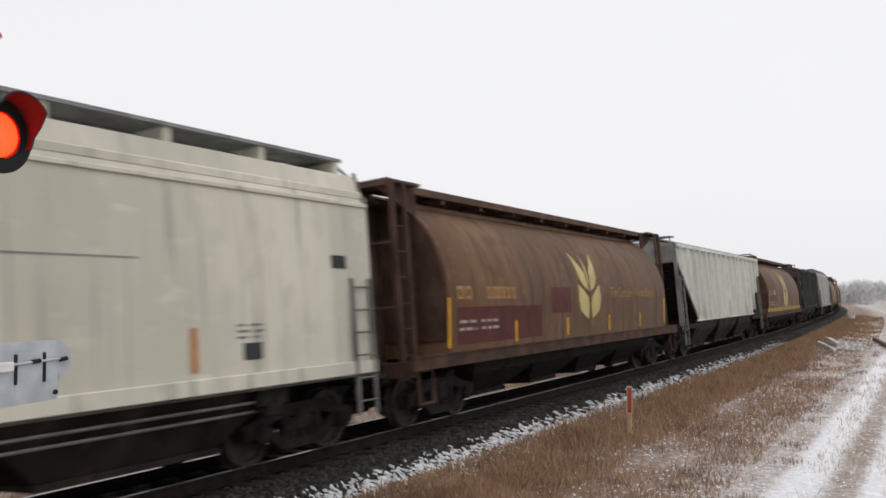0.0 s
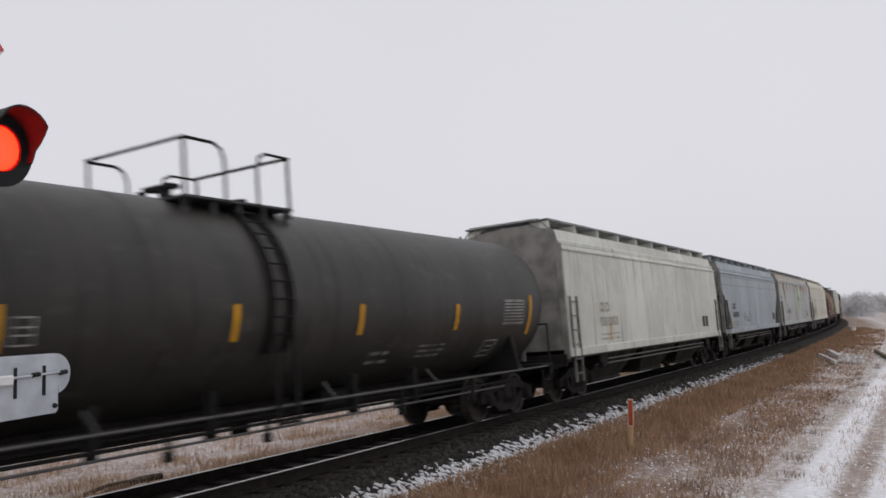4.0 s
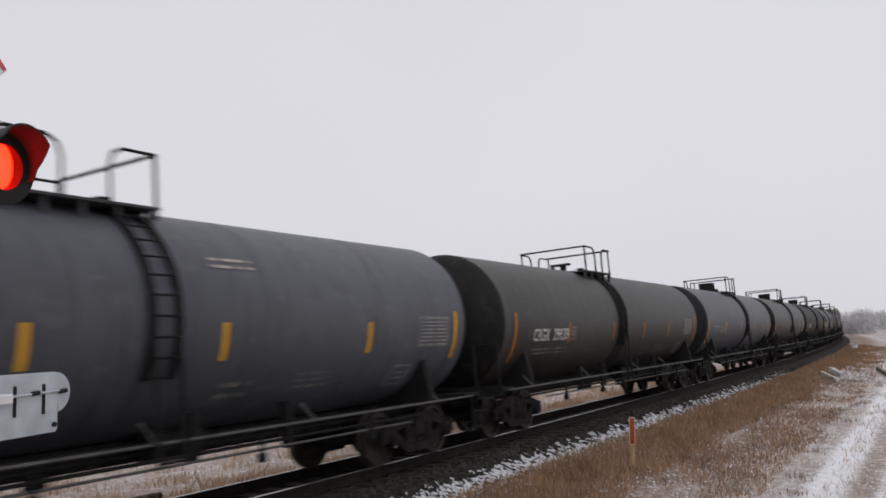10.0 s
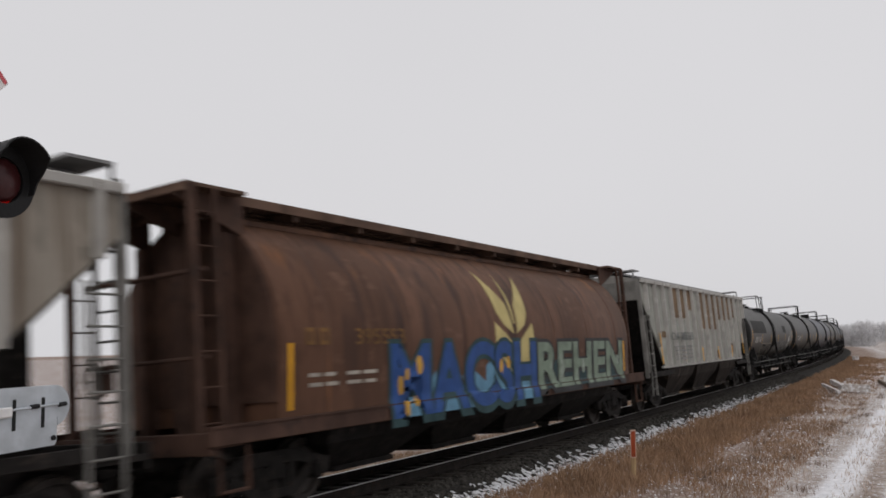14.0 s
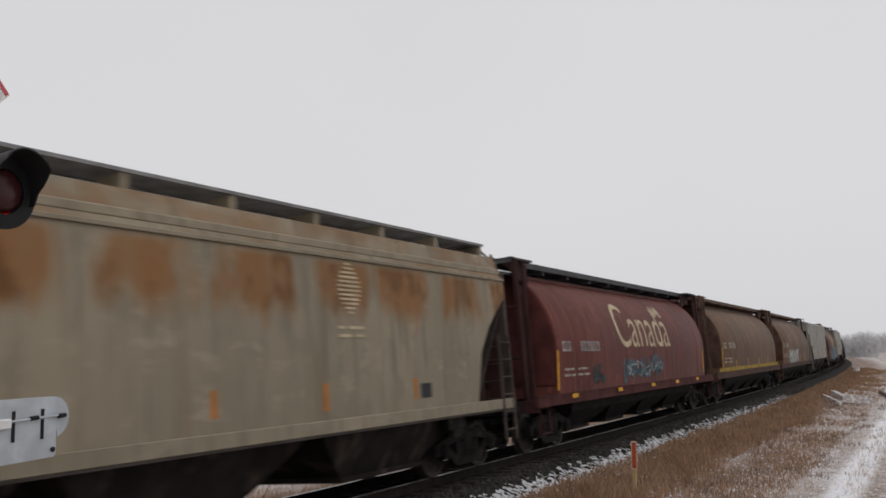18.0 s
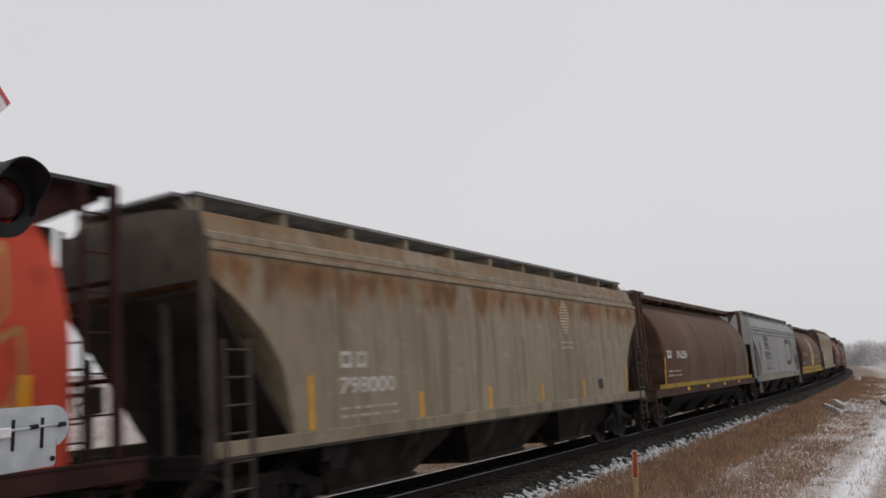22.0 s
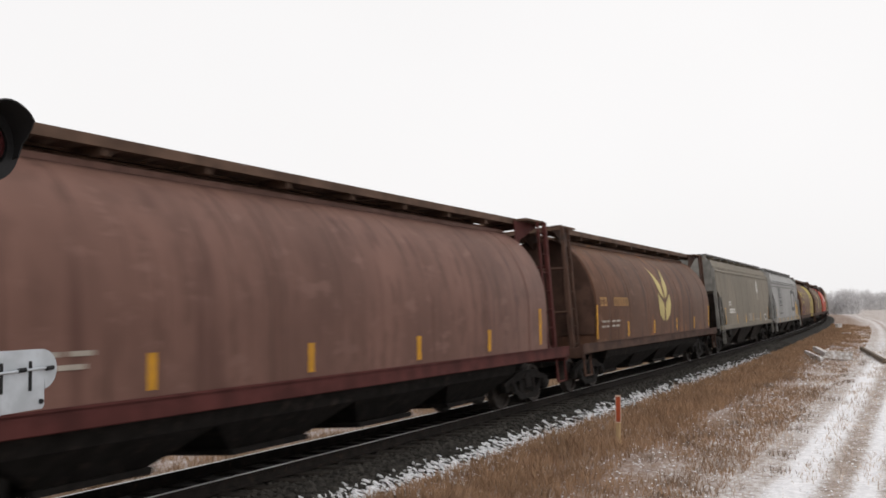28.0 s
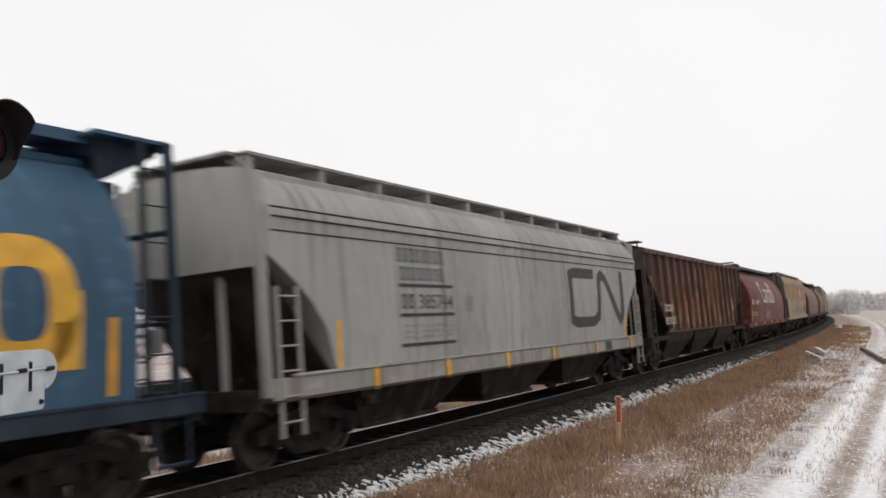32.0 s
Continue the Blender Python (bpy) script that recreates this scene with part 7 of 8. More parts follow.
make_post()


# ---- planks and a log dropped beside the track ----
def make_branches():
    dark = material("branch_bark", (0.05, 0.038, 0.03), 0.9, 0, 0.3, 6)
    for a, b, r in (((9.9, -3.2), (11.3, -3.45), 0.05), ((10.2, -3.5), (11.0, -3.1), 0.04), ((10.4, -3.6), (11.2, -3.3), 0.06), ((9.7, -3.5), (10.5, -3.3), 0.035)):
        pa, pb = on_track(*a, 0, False), on_track(*b, 0, False)
        pa.z, pb.z = ground_height(*a) + 0.05, ground_height(*b) + 0.16
        mid = pa.lerp(pb, 0.5) + Vector((0.06, -0.05, 0.05))
        bm = BM()
        pipe(bm, [pa, mid, pb], r, 7)
        tagged(part("branch", bm, dark, None), "dark fallen branch lying in the snowy grass", "branch")


make_branches()


def make_planks():
    wood = material("snowy_plank", (0.36, 0.33, 0.31), 0.85, 0, 0.2, 5, (0.60, 0.60, 0.62), 0.5, 0.1, stretch=(1, 0.2, 1))
    dark = material("dark_log", (0.10, 0.075, 0.055), 0.85, 0, 0.3, 5)
    rows = [((52.6, 4.14), (47.3, 5.14), 0.24, 0.26, wood, "plank", "snow-dusted wooden plank lying in the grass"),
            ((49.4, 3.95), (44.6, 5.1), 0.14, 0.18, wood, "plank", "thin pale wooden plank half hidden in grass"),
            ((46.6, 4.92), (47.1, 5.41), 0.2, 0.10, wood, "plank", "snow-dusted short wooden plank"),
            ((46.9, 5.1), (46.9, 6.32), 0.34, 0.34, wood, "plank", "thick snow-covered timber with a dark side"),
            ((56.0, 6.38), (44.8, 7.75), 0.16, 0.2, dark, "log", "dark fallen log beside the trail"),
            ((59.3, 4.2), (58.9, 4.9), 0.2, 0.05, wood, "plank", "snow-dusted board in the grass"),
            ((84.0, 4.2), (84.6, 4.8), 0.3, 0.12, wood, "plank", "snow-covered board in the grass"),
            ((101.0, 3.2), (101.5, 3.6), 0.3, 0.5, wood, "stump", "short pale stump standing in the grass")]
    for a, b, w, h, mat, name, label in rows:
        pa, pb = on_track(*a, 0, False), on_track(*b, 0, False)
        za, zb = ground_height(*a), ground_height(*b)
        bm = BM()
        n = 6
        d = (pb - pa).normalized()
        side = Vector((-d.y, d.x, 0))
        rings = []
        for i in range(n + 1):
            c = pa.lerp(pb, i / n)
            c.z = za + (zb - za) * i / n + 0.06
            k = 1 + 0.06 * noise.noise(c)
            up = Vector((0, 0, h))
            rings.append([c + side * w / 2 * k, c + side * w / 2 * k * 0.96 + up * k, c - side * w / 2 * k * 0.94 + up * k, c - side * w / 2])
        loft(bm, rings)
        tagged(part(name, bm, mat, None), label, name)


make_planks()


# ---- the far bare trees ----
def bare_tree(seed, height):
    rnd = random.Random(seed)
    top = tagged(new("tree"), "bare grey-brown leafless tree on the far horizon", "tree", "trees on the horizon")
    # Distance haze is put into these pale bark and twig colours.
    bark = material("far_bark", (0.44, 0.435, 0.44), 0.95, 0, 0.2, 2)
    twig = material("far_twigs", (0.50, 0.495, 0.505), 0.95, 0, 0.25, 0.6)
    bm = BM()
    rod(bm, (0, 0, -0.3), (rnd.uniform(-.2, .2), 0.1, height * 0.55), 0.16, 7, 0.08)
    tips = []
    for i in range(11):
        z = height * rnd.uniform(0.12, 0.55)
        a = rnd.uniform(0, 2 * math.pi)
        r = height * rnd.uniform(0.22, 0.42)
        tip = Vector((r * math.cos(a), r * math.sin(a), min(height * 0.97, z + height * rnd.uniform(0.2, 0.5))))
        mid = Vector((tip.x * 0.5, tip.y * 0.5, z + (tip.z - z) * 0.6))
        rod(bm, (0, 0, z), mid, 0.06, 5, 0.04)
        rod(bm, mid, tip, 0.04, 5, 0.015)
        tips += [mid, tip, tip.lerp(mid, 0.5)]
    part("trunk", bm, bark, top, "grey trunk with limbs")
    verts, faces = [], []
    for k in range(3000):
        c = tips[rnd.randrange(len(tips))] + Vector((rnd.gauss(0, 0.55), rnd.gauss(0, 0.55), rnd.gauss(0, 0.5)))
        if k % 3 == 0:
            a, r = rnd.uniform(0, 2 * math.pi), height * 0.42 * rnd.random() ** 0.5
            c = Vector((r * math.cos(a), r * math.sin(a), height * rnd.uniform(0.02, 0.5)))
        c.z = max(0.2, c.z)
        d = Vector((rnd.gauss(0, 1), rnd.gauss(0, 1), rnd.uniform(0.2, 1.6))).normalized() * rnd.uniform(0.35, 0.9)
        w = Vector((rnd.gauss(0, 1), rnd.gauss(0, 1), rnd.gauss(0, 1))).normalized() * rnd.uniform(0.025, 0.075)
        i = len(verts)
        verts += [c - w, c + w, c + d]
        faces.append((i, i + 1, i + 2))
    me = bpy.data.meshes.new("crown")
    me.from_pydata([tuple(v) for v in verts], [], faces)
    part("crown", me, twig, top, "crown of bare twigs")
    return top


def make_trees():
    rnd = random.Random(5)
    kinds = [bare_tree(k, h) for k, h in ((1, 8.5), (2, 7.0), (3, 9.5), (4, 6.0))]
    used = set()
    spots = []
    # bearings to the right of the curve, in degrees from the straight track
    for b in np.arange(-7.5, -4.1, 0.1):
        spots.append((b + rnd.uniform(-.1, .1), rnd.uniform(235, 300), rnd.uniform(0.6, 0.95)))
    for b in np.arange(-4.2, 4.2, 0.13):
        spots.append((b + rnd.uniform(-.1, .1), rnd.uniform(330, 460), rnd.uniform(0.75, 1.15)))
    for b, dist, sc in spots:
        k = rnd.randrange(4)
        x, y = dist * math.sin(radians(b)), dist * math.cos(radians(b))
        m = pose(x, y, -0.6, 0, 0, rnd.uniform(0, 360))
        if k not in used:
            used.add(k)
            kinds[k].matrix_basis = m @ Matrix.Diagonal((sc, sc, sc, 1))
        else:
            copy_thing(kinds[k], m @ Matrix.Diagonal((sc, sc, sc, 1)))


make_trees()

# ---- the ground ----
def make_ground():
    lats = [-1500, -600, -250, -120, -60, -36, -25, -18, -14, -11, -9, -7.5, -6, -5, -4, -3.3, -2.7, -2.1, -1.55, -0.8, 0, 0.8, 1.55, 2.0, 2.4, 2.7, 3.1, 3.6, 4.2, 4.8, 5.4, 6, 6.6, 7.2, 7.8, 8.4, 9, 10, 11.5, 13, 15, 18, 22, 28, 38, 60, 120, 250, 600, 1400]
    ss = [-1500, -900, -600] + along(-400, -50, 50) + along(-30, 0, 5) + along(1, 80, 0.8) + along(82, 160, 3) + along(170, 320, 10) + [360, 420, 520, 700, 1000, 1400]
    verts, faces = [], []
    for s in ss:
        for la in lats:
            p = on_track(s, la, 0, False)
            verts.append((p.x, p.y, ground_height(s, la)))
    n = len(lats)
    for i in range(len(ss) - 1):
        for j in range(n - 1):
            faces.append((i * n + j, i * n + j + 1, (i + 1) * n + j + 1, (i + 1) * n + j))
    me = bpy.data.meshes.new("ground")
    me.from_pydata(verts, [], faces)
    me.polygons.foreach_set("use_smooth", [True] * len(me.polygons))
    me.materials.append(ground_material())
    return tagged(new("ground", me), "wide winter ground of dry brown grass and thin snow", "ground", kind="structure")


def ground_material():
    m = bpy.data.materials.new("winter_ground")
    m.use_nodes = True
    n, l = m.node_tree.nodes, m.node_tree.links
    b = n["Principled BSDF"]
    b.inputs["Roughness"].default_value = 0.9
    b.inputs["Specular IOR Level"].default_value = 0.08
    geo = n.new("ShaderNodeNewGeometry")

    def nz(scale, detail, rough=0.55):
        t = n.new("ShaderNodeTexNoise")
        t.inputs["Scale"].default_value, t.inputs["Detail"].default_value, t.inputs["Roughness"].default_value = scale, detail, rough
        l.new(geo.outputs["Position"], t.inputs["Vector"])
        return t.outputs["Fac"]

    def ramp(fac, stops):
        r = n.new("ShaderNodeValToRGB")
        el = r.color_ramp.elements
        while len(el) < len(stops):
            el.new(0.5)
        for e, (p, c) in zip(el, stops):
            e.position, e.color = p, (*c, 1)
        l.new(fac, r.inputs["Fac"])
        return r.outputs["Color"]

    def calc(op, a, c):
        x = n.new("ShaderNodeMath")
        x.operation = op
        for i, v in enumerate((a, c)):
            if isinstance(v, (int, float)):
                x.inputs[i].default_value = v
            else:
                l.new(v, x.inputs[i])
        return x.outputs[0]

    # distance from the track's centre line, by the curve's centre
    sep = n.new("ShaderNodeSeparateXYZ")
    l.new(geo.outputs["Position"], sep.inputs[0])
    dx = calc("ADD", sep.outputs["X"], SIDE + RADIUS)
    yy = calc("MAXIMUM", sep.outputs["Y"], 0.0)
    lat = calc("SUBTRACT", calc("SQRT", calc("ADD", calc("MULTIPLY", dx, dx), calc("MULTIPLY", yy, yy)), 0), RADIUS)
    grass = ramp(nz(2.2, 8, 0.7), ((0.25, (0.135, 0.088, 0.065)), (0.5, (0.215, 0.147, 0.110)), (0.75, (0.32, 0.248, 0.205))))
    snow = ramp(nz(9, 6), ((0.3, (0.60, 0.60, 0.625)), (0.7, (0.84, 0.84, 0.865))))
    gravel = ramp(nz(22, 5, 0.7), ((0.3, (0.011, 0.0104, 0.0096)), (0.55, (0.028, 0.026, 0.0235)), (0.75, (0.07, 0.064, 0.057))))

    def band(lo, hi, soft):
        up = n.new("ShaderNodeMapRange")
        up.interpolation_type = "SMOOTHSTEP"
        up.inputs["From Min"].default_value, up.inputs["From Max"].default_value = lo - soft, lo + soft
        l.new(lat, up.inputs["Value"])
        dn = n.new("ShaderNodeMapRange")
        dn.interpolation_type = "SMOOTHSTEP"
        dn.inputs["From Min"].default_value, dn.inputs["From Max"].default_value = hi - soft, hi + soft
        dn.inputs["To Min"].default_value, dn.inputs["To Max"].default_value = 1.0, 0.0
        l.new(lat, dn.inputs["Value"])
        return calc("MULTIPLY", up.outputs[0], dn.outputs[0])

    def mixed(fac, a, c):
        x = n.new("ShaderNodeMix")
        x.data_type = "RGBA"
        l.new(fac, x.inputs["Factor"])
        l.new(a, x.inputs["A"])
        l.new(c, x.inputs["B"])
        return x.outputs["Result"]

    pale = ramp(nz(3.5, 8, 0.7), ((0.3, (0.20, 0.155, 0.128)), (0.5, (0.30, 0.245, 0.21)), (0.7, (0.40, 0.345, 0.31))))
    grass = mixed(band(5.5, 900, 0.9), grass, pale)
    cover = calc("ADD", calc("ADD", calc("MULTIPLY", nz(0.6, 5, 0.6), 0.22), calc("MULTIPLY", nz(7.0, 6, 0.75), 0.45)), calc("MULTIPLY", nz(24.0, 4, 0.7), 0.33))
    # two wheel ruts filled with snow, lost in the grass farther along, and the bare crown between them
    reach = n.new("ShaderNodeMapRange")
    reach.interpolation_type = "SMOOTHSTEP"
    reach.inputs["From Min"].default_value, reach.inputs["From Max"].default_value = 30.0, 62.0
    reach.inputs["To Min"].default_value, reach.inputs["To Max"].default_value = 1.0, 0.25
    l.new(sep.outputs["Y"], reach.inputs["Value"])
    trail = calc("MULTIPLY", calc("MAXIMUM", band(7.1, 7.62, 0.22), band(8.2, 8.5, 0.16)), reach.outputs[0])
    crown = band(7.74, 8.08, 0.14)
    amount = calc("ADD", calc("ADD", calc("MULTIPLY", trail, 0.27), calc("MULTIPLY", band(5.9, 400, 1.1), 0.05)), calc("MULTIPLY", band(-400, -4.5, 1.5), 0.06))
    amount = calc("SUBTRACT", amount, calc("MULTIPLY", crown, 0.04))
    # less snow on the unseen ground behind the crossing, cutting its bounce on the cars
    bare = n.new("ShaderNodeMapRange")
    bare.interpolation_type = "SMOOTHSTEP"
    bare.inputs["From Min"].default_value, bare.inputs["From Max"].default_value = 1.0, 8.0
    bare.inputs["To Min"].default_value, bare.inputs["To Max"].default_value = -0.14, 0.0
    l.new(sep.outputs["Y"], bare.inputs["Value"])
    amount = calc("ADD", amount, bare.outputs[0])
    cut = n.new("ShaderNodeMapRange")
    cut.interpolation_type = "SMOOTHSTEP"
    cut.inputs["From Min"].default_value, cut.inputs["From Max"].default_value = 0.45, 0.76
    l.new(calc("ADD", cover, amount), cut.inputs["Value"])
    col = mixed(cut.outputs[0], grass, snow)
    col = mixed(band(-2.5, 2.35, 0.12), col, gravel)
    l.new(col, b.inputs["Base Color"])
    bp = n.new("ShaderNodeBump")
    bp.inputs["Strength"].default_value, bp.inputs["Distance"].default_value = 0.6, 0.06
    l.new(nz(14, 6, 0.7), bp.inputs["Height"])
    l.new(bp.outputs["Normal"], b.inputs["Normal"])
    return m


make_ground()


# ---- the track ----
def make_track():
    rail_profile = [(-0.07, -0.172), (0.07, -0.172), (0.07, -0.155), (0.012, -0.135), (0.012, -0.045), (0.036, -0.036), (0.036, -0.006), (0.03, 0.0), (-0.03, 0.0), (-0.036, -0.006), (-0.036, -0.036), (-0.012, -0.045), (-0.012, -0.135), (-0.07, -0.155)]
    ss = [-700, -350, -120, -60, -30] + along(-10, 320, 5)
    for c in (0.7535, -0.7535):
        bm = BM()
        loft(bm, [[on_track(s, c + x, z) for x, z in rail_profile] for s in ss])
        rail = part("rail", bm, RAILSTEEL, None)
        tagged(rail, "dark rusty steel rail with a bright worn head", "rail", "rails", "structure")
        bm = BM()
        loft(bm, [[on_track(s, c + x, z) for x, z in ((-0.03, 0.0005), (0.03, 0.0005), (0.03, 0.004), (-0.03, 0.004))] for s in ss])
        part("rail_head", bm, RAILHEAD, rail, "bright worn running surface")
    tie_mat = material("tie_wood", (0.025, 0.021, 0.018), 0.85, 0, 0.3, 6, (0.045, 0.04, 0.036), 0.42, 0.2)
    bm = BM()
    box(bm, -1.3, 1.3, -0.115, 0.115, -0.36, -0.175, 0.012)
    sleepers = tagged(new("sleepers"), "dark creosoted wooden sleepers under the rails", "sleepers", kind="structure")
    first = part("sleeper", bm, tie_mat, sleepers)
    first.matrix_basis = track_pose(0.0)
    for i in range(1, 130):
        again(first, track_pose(i * 0.55))
    clone, off = [], 0
    bm = BM()
    for i in range(130, 420):
        m = track_pose(i * 0.55)
        vs = [bm.verts.new(m @ Vector((x, y, z))) for x in (-1.3, 1.3) for y in (-0.115, 0.115) for z in (-0.36, -0.175)]
        for f in ((4, 6, 7, 5), (0, 4, 5, 1), (2, 3, 7, 6), (1, 5, 7, 3)):
            bm.faces.new([vs[k] for k in f])
    tagged(part("far_sleepers", bm, tie_mat, sleepers), kind="stuff")


make_track()


# ---- loose ground cover ----
def scatter(name, label, mat, n, area, shape, seed, category):
    """Many small pieces on the ground as one object: area gives (s, lat), shape gives points and faces for one piece."""
    rnd = random.Random(seed)
    verts, faces = [], []
    for _ in range(n):
        s, lat = area(rnd)
        g = on_track(s, lat, 0, False)
        g.z = ground_height(s, lat)
        vs, fs = shape(rnd, g, s, lat)
        k = len(verts)
        verts += vs
        faces += [tuple(i + k for i in f) for f in fs]
    me = bpy.data.meshes.new(name)
    me.from_pydata([tuple(v) for v in verts], [], faces)
    me.materials.append(mat)
    return tagged(new(name, me), label, category, kind="stuff")


def island(m, spread=0.16):
    """Lets each loose piece of a joined mesh differ a little in tone."""
    n, l = m.node_tree.nodes, m.node_tree.links
    b = n["Principled BSDF"]
    src = b.inputs["Base Color"].links[0].from_socket
    geo = n.new("ShaderNodeNewGeometry")
    mr = n.new("ShaderNodeMapRange")
    mr.inputs["To Min"].default_value, mr.inputs["To Max"].default_value = 1 - spread, 1 + spread
    l.new(geo.outputs["Random Per Island"], mr.inputs["Value"])
    hs = n.new("ShaderNodeHueSaturation")
    l.new(src, hs.inputs["Color"])
    l.new(mr.outputs["Result"], hs.inputs["Value"])
    l.new(hs.outputs["Color"], b.inputs["Base Color"])
    return m


def blade(rnd, g, s, lat):
    far = min(1.8, s / 60)
    h = rnd.uniform(0.10, 0.36) * (1.0 if lat < 5 else 0.6) * (0.7 + 0.6 * abs(noise.noise((s * 0.35, lat * 0.5, 7))))
    a = rnd.uniform(0, 2 * math.pi)
    w = rnd.uniform(0.003, 0.006) * (1 + 2.4 * far)
    lean = Vector((rnd.gauss(0, 0.35), rnd.gauss(0, 0.35), 1)).normalized() * h
    side = Vector((math.cos(a), math.sin(a), 0)) * w
    bend = Vector((rnd.gauss(0, 0.12), rnd.gauss(0, 0.12), -0.05)) * h
    mid = g + lean * 0.55
    return [g - side, g + side, mid + side * 0.7, mid - side * 0.7, g + lean + bend], [(0, 1, 2, 3), (3, 2, 4)]


def grass_area(rnd):
    while True:
        s = 6 + 110 * rnd.random() ** 2.2
        lat = 2.45 + 4.0 * rnd.random() ** 1.2
        keep = 0.5 + 0.9 * noise.noise((s * 0.3, lat * 0.6, 1)) + (0.5 if lat < 4.5 else -0.18) - (0.5 if 6.6 < lat < 7.3 else 0)
        if 43.5 < s < 55 and 3.8 < lat < 8 and rnd.random() < 0.75:
            continue
        if rnd.random() < keep:
            return s, lat


def trail_area(rnd):
    while True:
        s = 7 + 50 * rnd.random() ** 1.6
        lat = 5.5 + 6 * rnd.random()
        if rnd.random() < 0.5 + 1.0 * noise.noise((s * 0.4, lat * 0.9, 4)) - (0.42 if 6.7 < lat < 7.3 or 8.0 < lat < 8.6 else 0):
            return s, lat


def beyond_area(rnd):
    while True:
        s = -2 + 60 * rnd.random() ** 1.5
        lat = -2.5 - 7 * rnd.random() ** 1.7
        if rnd.random() < 0.3 + 1.5 * noise.noise((s * 0.7, lat * 0.9, 9)):
            return s, lat


def lump(rnd, g, size, flat):
    pts = []
    for dz, k in ((0, 1.0), (0.6, 0.75)):
        for i in range(5):
            a = 2 * math.pi * i / 5 + rnd.uniform(-.3, .3)
            r = size * k * rnd.uniform(0.7, 1.2)
            pts.append(g + Vector((r * math.cos(a), r * math.sin(a), size * flat * (dz - 0.2) * rnd.uniform(0.8, 1.3))))
    top = g + Vector((0, 0, size * flat * 0.8))
    pts.append(top)
    fs = [(i, (i + 1) % 5, 5 + (i + 1) % 5, 5 + i) for i in range(5)] + [(5 + i, 5 + (i + 1) % 5, 10) for i in range(5)]
    return pts, fs


def stone(rnd, g, s, lat):
    return lump(rnd, g, rnd.uniform(0.025, 0.055) * (1 + s / 60), 0.9)


def snow_lump(rnd, g, s, lat):
    # snow caught between the stones, drawn out down the slope
    w, d = rnd.uniform(0.009, 0.026), rnd.uniform(0.04, 0.14)
    th = max(s, 0) / RADIUS
    r, f = Vector((math.cos(th), math.sin(th), 0)), Vector((-math.sin(th), math.cos(th), 0))
    sk = rnd.uniform(-0.4, 0.4)
    pts = []
    for z, k in ((-0.02, 1.0), (0.035, 0.6)):
        for a in range(6):
            c, q = math.cos(a * math.pi / 3), math.sin(a * math.pi / 3)
            j = rnd.uniform(0.75, 1.2)
            v = r * (c * d * k * j) + f * (q * w * k * j + c * d * sk)
            pts.append(g + v + Vector((0, 0, z - 0.25 * c * d * k)))
    fs = [(i, (i + 1) % 6, 6 + (i + 1) % 6, 6 + i) for i in range(6)] + [(6, 7, 8, 9, 10, 11)]
    return pts, fs


GRASSMAT = island(material("dry_grass", (0.258, 0.162, 0.102), 0.85, 0, 0.2, 1.2, (0.172, 0.103, 0.069), 0.45, 0.3, bump=0))
PALEGRASS = island(material("pale_dry_grass", (0.46, 0.385, 0.335), 0.85, 0, 0.2, 1.2, (0.33, 0.25, 0.20), 0.45, 0.3, bump=0))
STONEMAT = island(material("ballast_stone", (0.031, 0.0285, 0.0255), 0.9, 0, 0.2, 4, bump=0), 0.6)
SNOWMAT = island(material("snow_clump", (0.70, 0.71, 0.74), 0.7, 0, 0.06, 6, bump=0), 0.12)
scatter("verge_grass", "dense dry brown grass along the ballast", GRASSMAT, 95000, grass_area, blade, 11, "grass")
scatter("trail_grass", "sparse pale grass beside the snowy trail", PALEGRASS, 13000, trail_area, blade, 12, "grass")
FIELDGRASS = island(material("field_grass", (0.34, 0.235, 0.155), 0.85, 0, 0.2, 1.2, (0.22, 0.14, 0.09), 0.45, 0.3, bump=0))
scatter("field_grass", "tufts of tan grass in the snow beyond the track", FIELDGRASS, 30000, beyond_area, blade, 13, "grass")
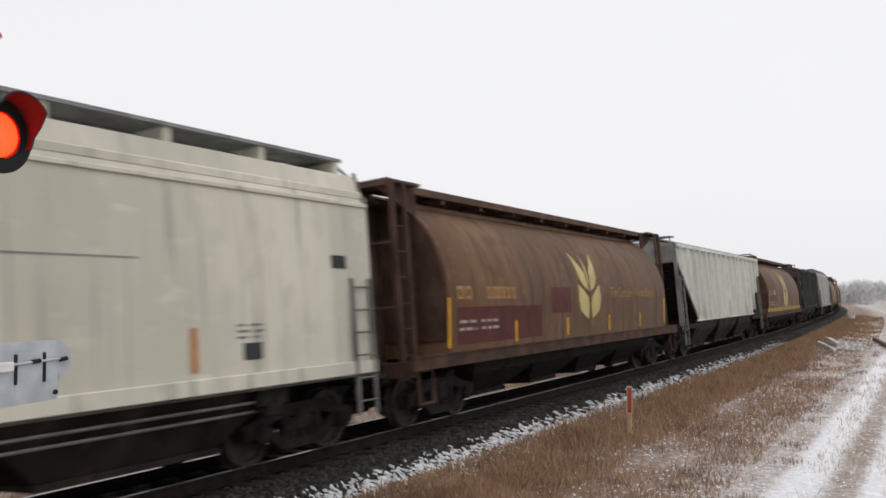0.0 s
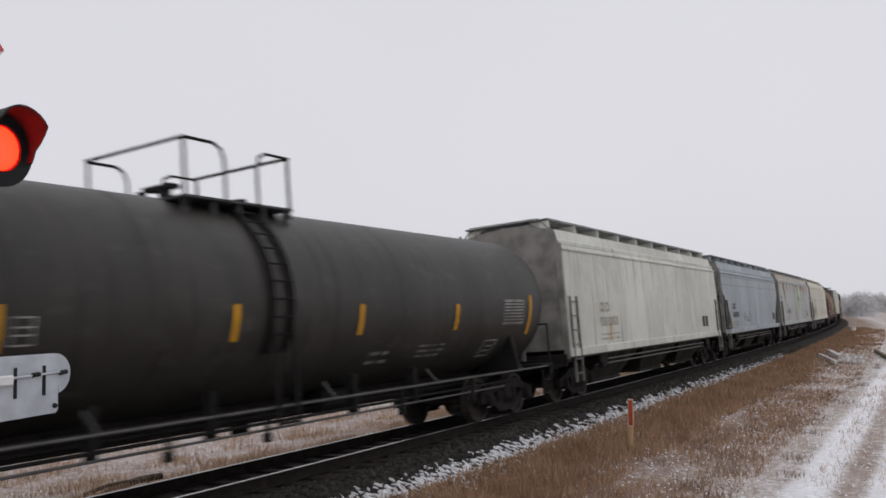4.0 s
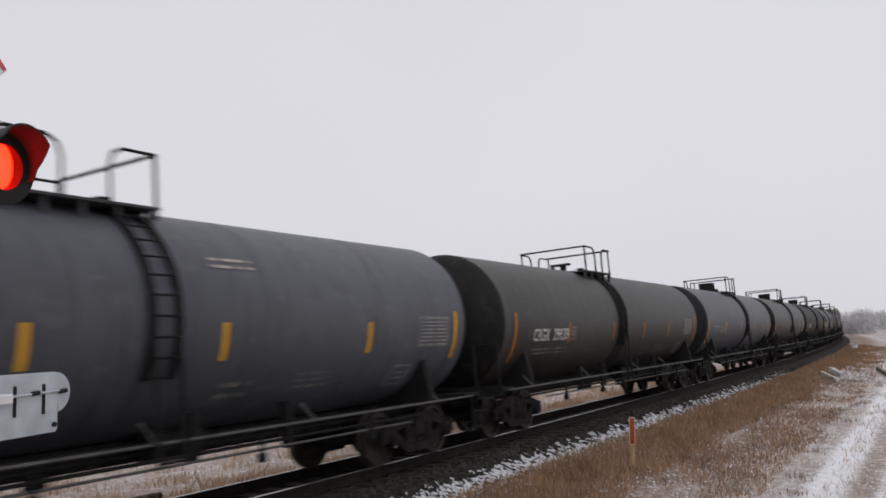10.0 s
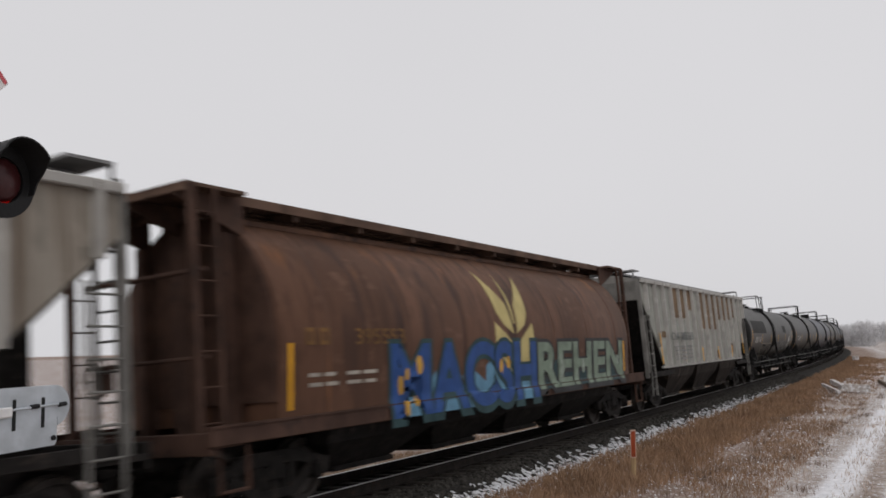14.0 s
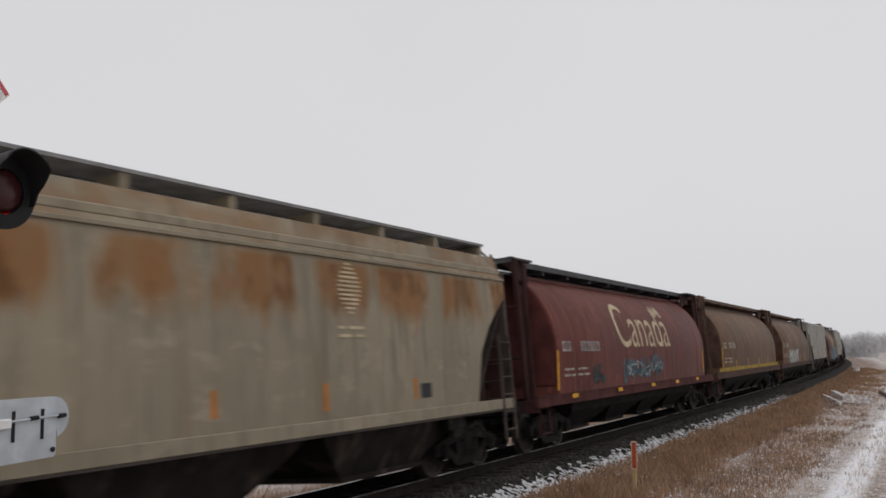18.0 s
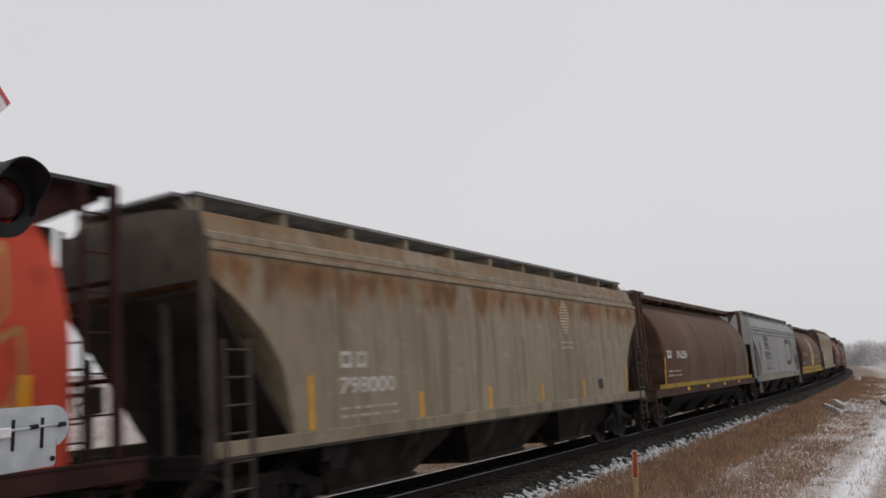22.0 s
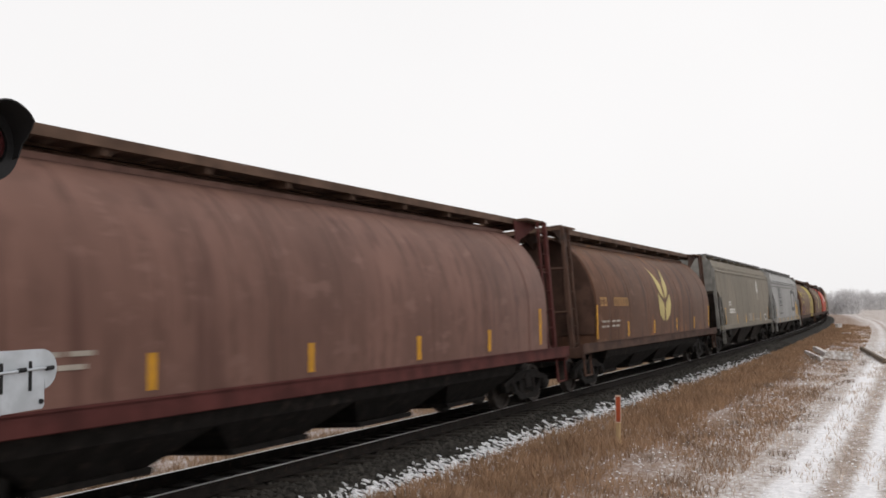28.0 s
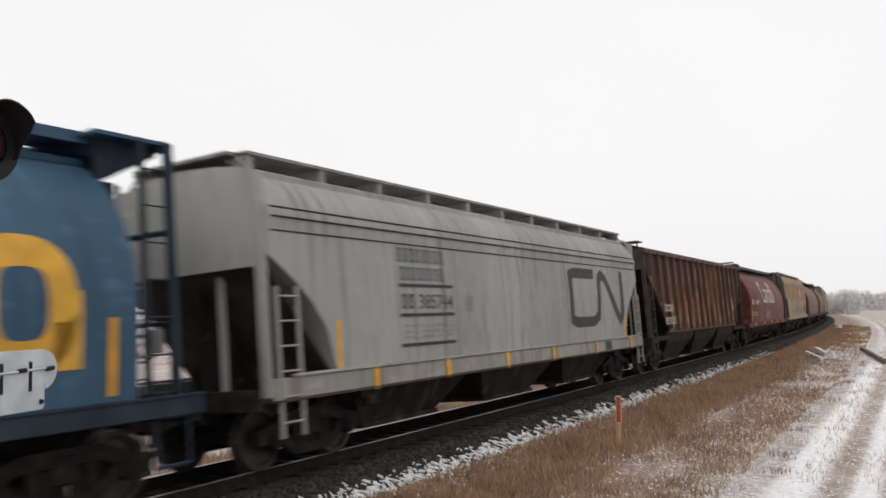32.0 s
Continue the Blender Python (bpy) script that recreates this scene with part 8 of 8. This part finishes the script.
scatter("ballast_stones", "dark grey crushed stone ballast", STONEMAT, 16000, lambda r: (3 + 57 * r.random() ** 1.5, r.choice((1, 1, 1, -1)) * (0.85 + 1.75 * r.random())), stone, 14, "ballast")
scatter("ballast_snow", "snow caught between the outer ballast stones", SNOWMAT, 4200, lambda r: (6 + 44 * r.random() ** 1.2, min(2.8, max(1.85, r.gauss(2.34, 0.21)))), snow_lump, 15, "snow")
scatter("snow_flecks", "small clumps of snow caught in the grass", SNOWMAT, 6000, lambda r: (7 + 60 * r.random() ** 1.6, 4.0 + 5.0 * r.random() ** 0.9), lambda r, g, s, lat: lump(r, g + Vector((0, 0, r.uniform(0, 0.06))), r.uniform(0.008, 0.02) * (1 + s / 40), 0.6), 16, "snow")


def weed_area(rnd):
    k = rnd.randrange(90)
    c = random.Random(k)
    s, lat = 8 + 40 * c.random() ** 1.5, 4.4 + 2.6 * c.random()
    return s + rnd.gauss(0, 0.14), lat + rnd.gauss(0, 0.12)


WEEDMAT = island(material("dead_weed", (0.20, 0.15, 0.12), 0.9, 0, 0.3, 3, bump=0))
scatter("dead_weeds", "small clumps of dark dead weeds in the snowy verge", WEEDMAT, 3000, weed_area, blade, 17, "weeds")


# ---- all that moves ----
def motions():
    for car, s0, _ in TRAIN:
        walk(car, [(t, track_pose(s0 + SPEED * t)) for t in range(0, 33)])
    # the signal's lamp turns its lit face out for about 0.4 s of every 0.975 s; each turn takes a tenth of a second
    x, y, z = ROTOR["home"]
    rows = [(0.0, 0.0)]
    for n in range(-15, 19):
        for edge, old, sign in ((434.0 + 29.25 * n, 180.0, -1), (446.25 + 29.25 * n, 0.0, 1)):
            f = math.floor(edge + 0.05)
            if 3 <= f <= 955:
                rows += [((f - 1) / 30, old), (f / 30, old + 32 * sign), ((f + 1) / 30, old + 120 * sign), ((f + 2) / 30, old + 180 * sign)]
    rows.append((32.0, rows[-1][1]))
    walk(ROTOR, [(t, pose(x, y, z, 0, 0, a)) for t, a in rows])


motions()
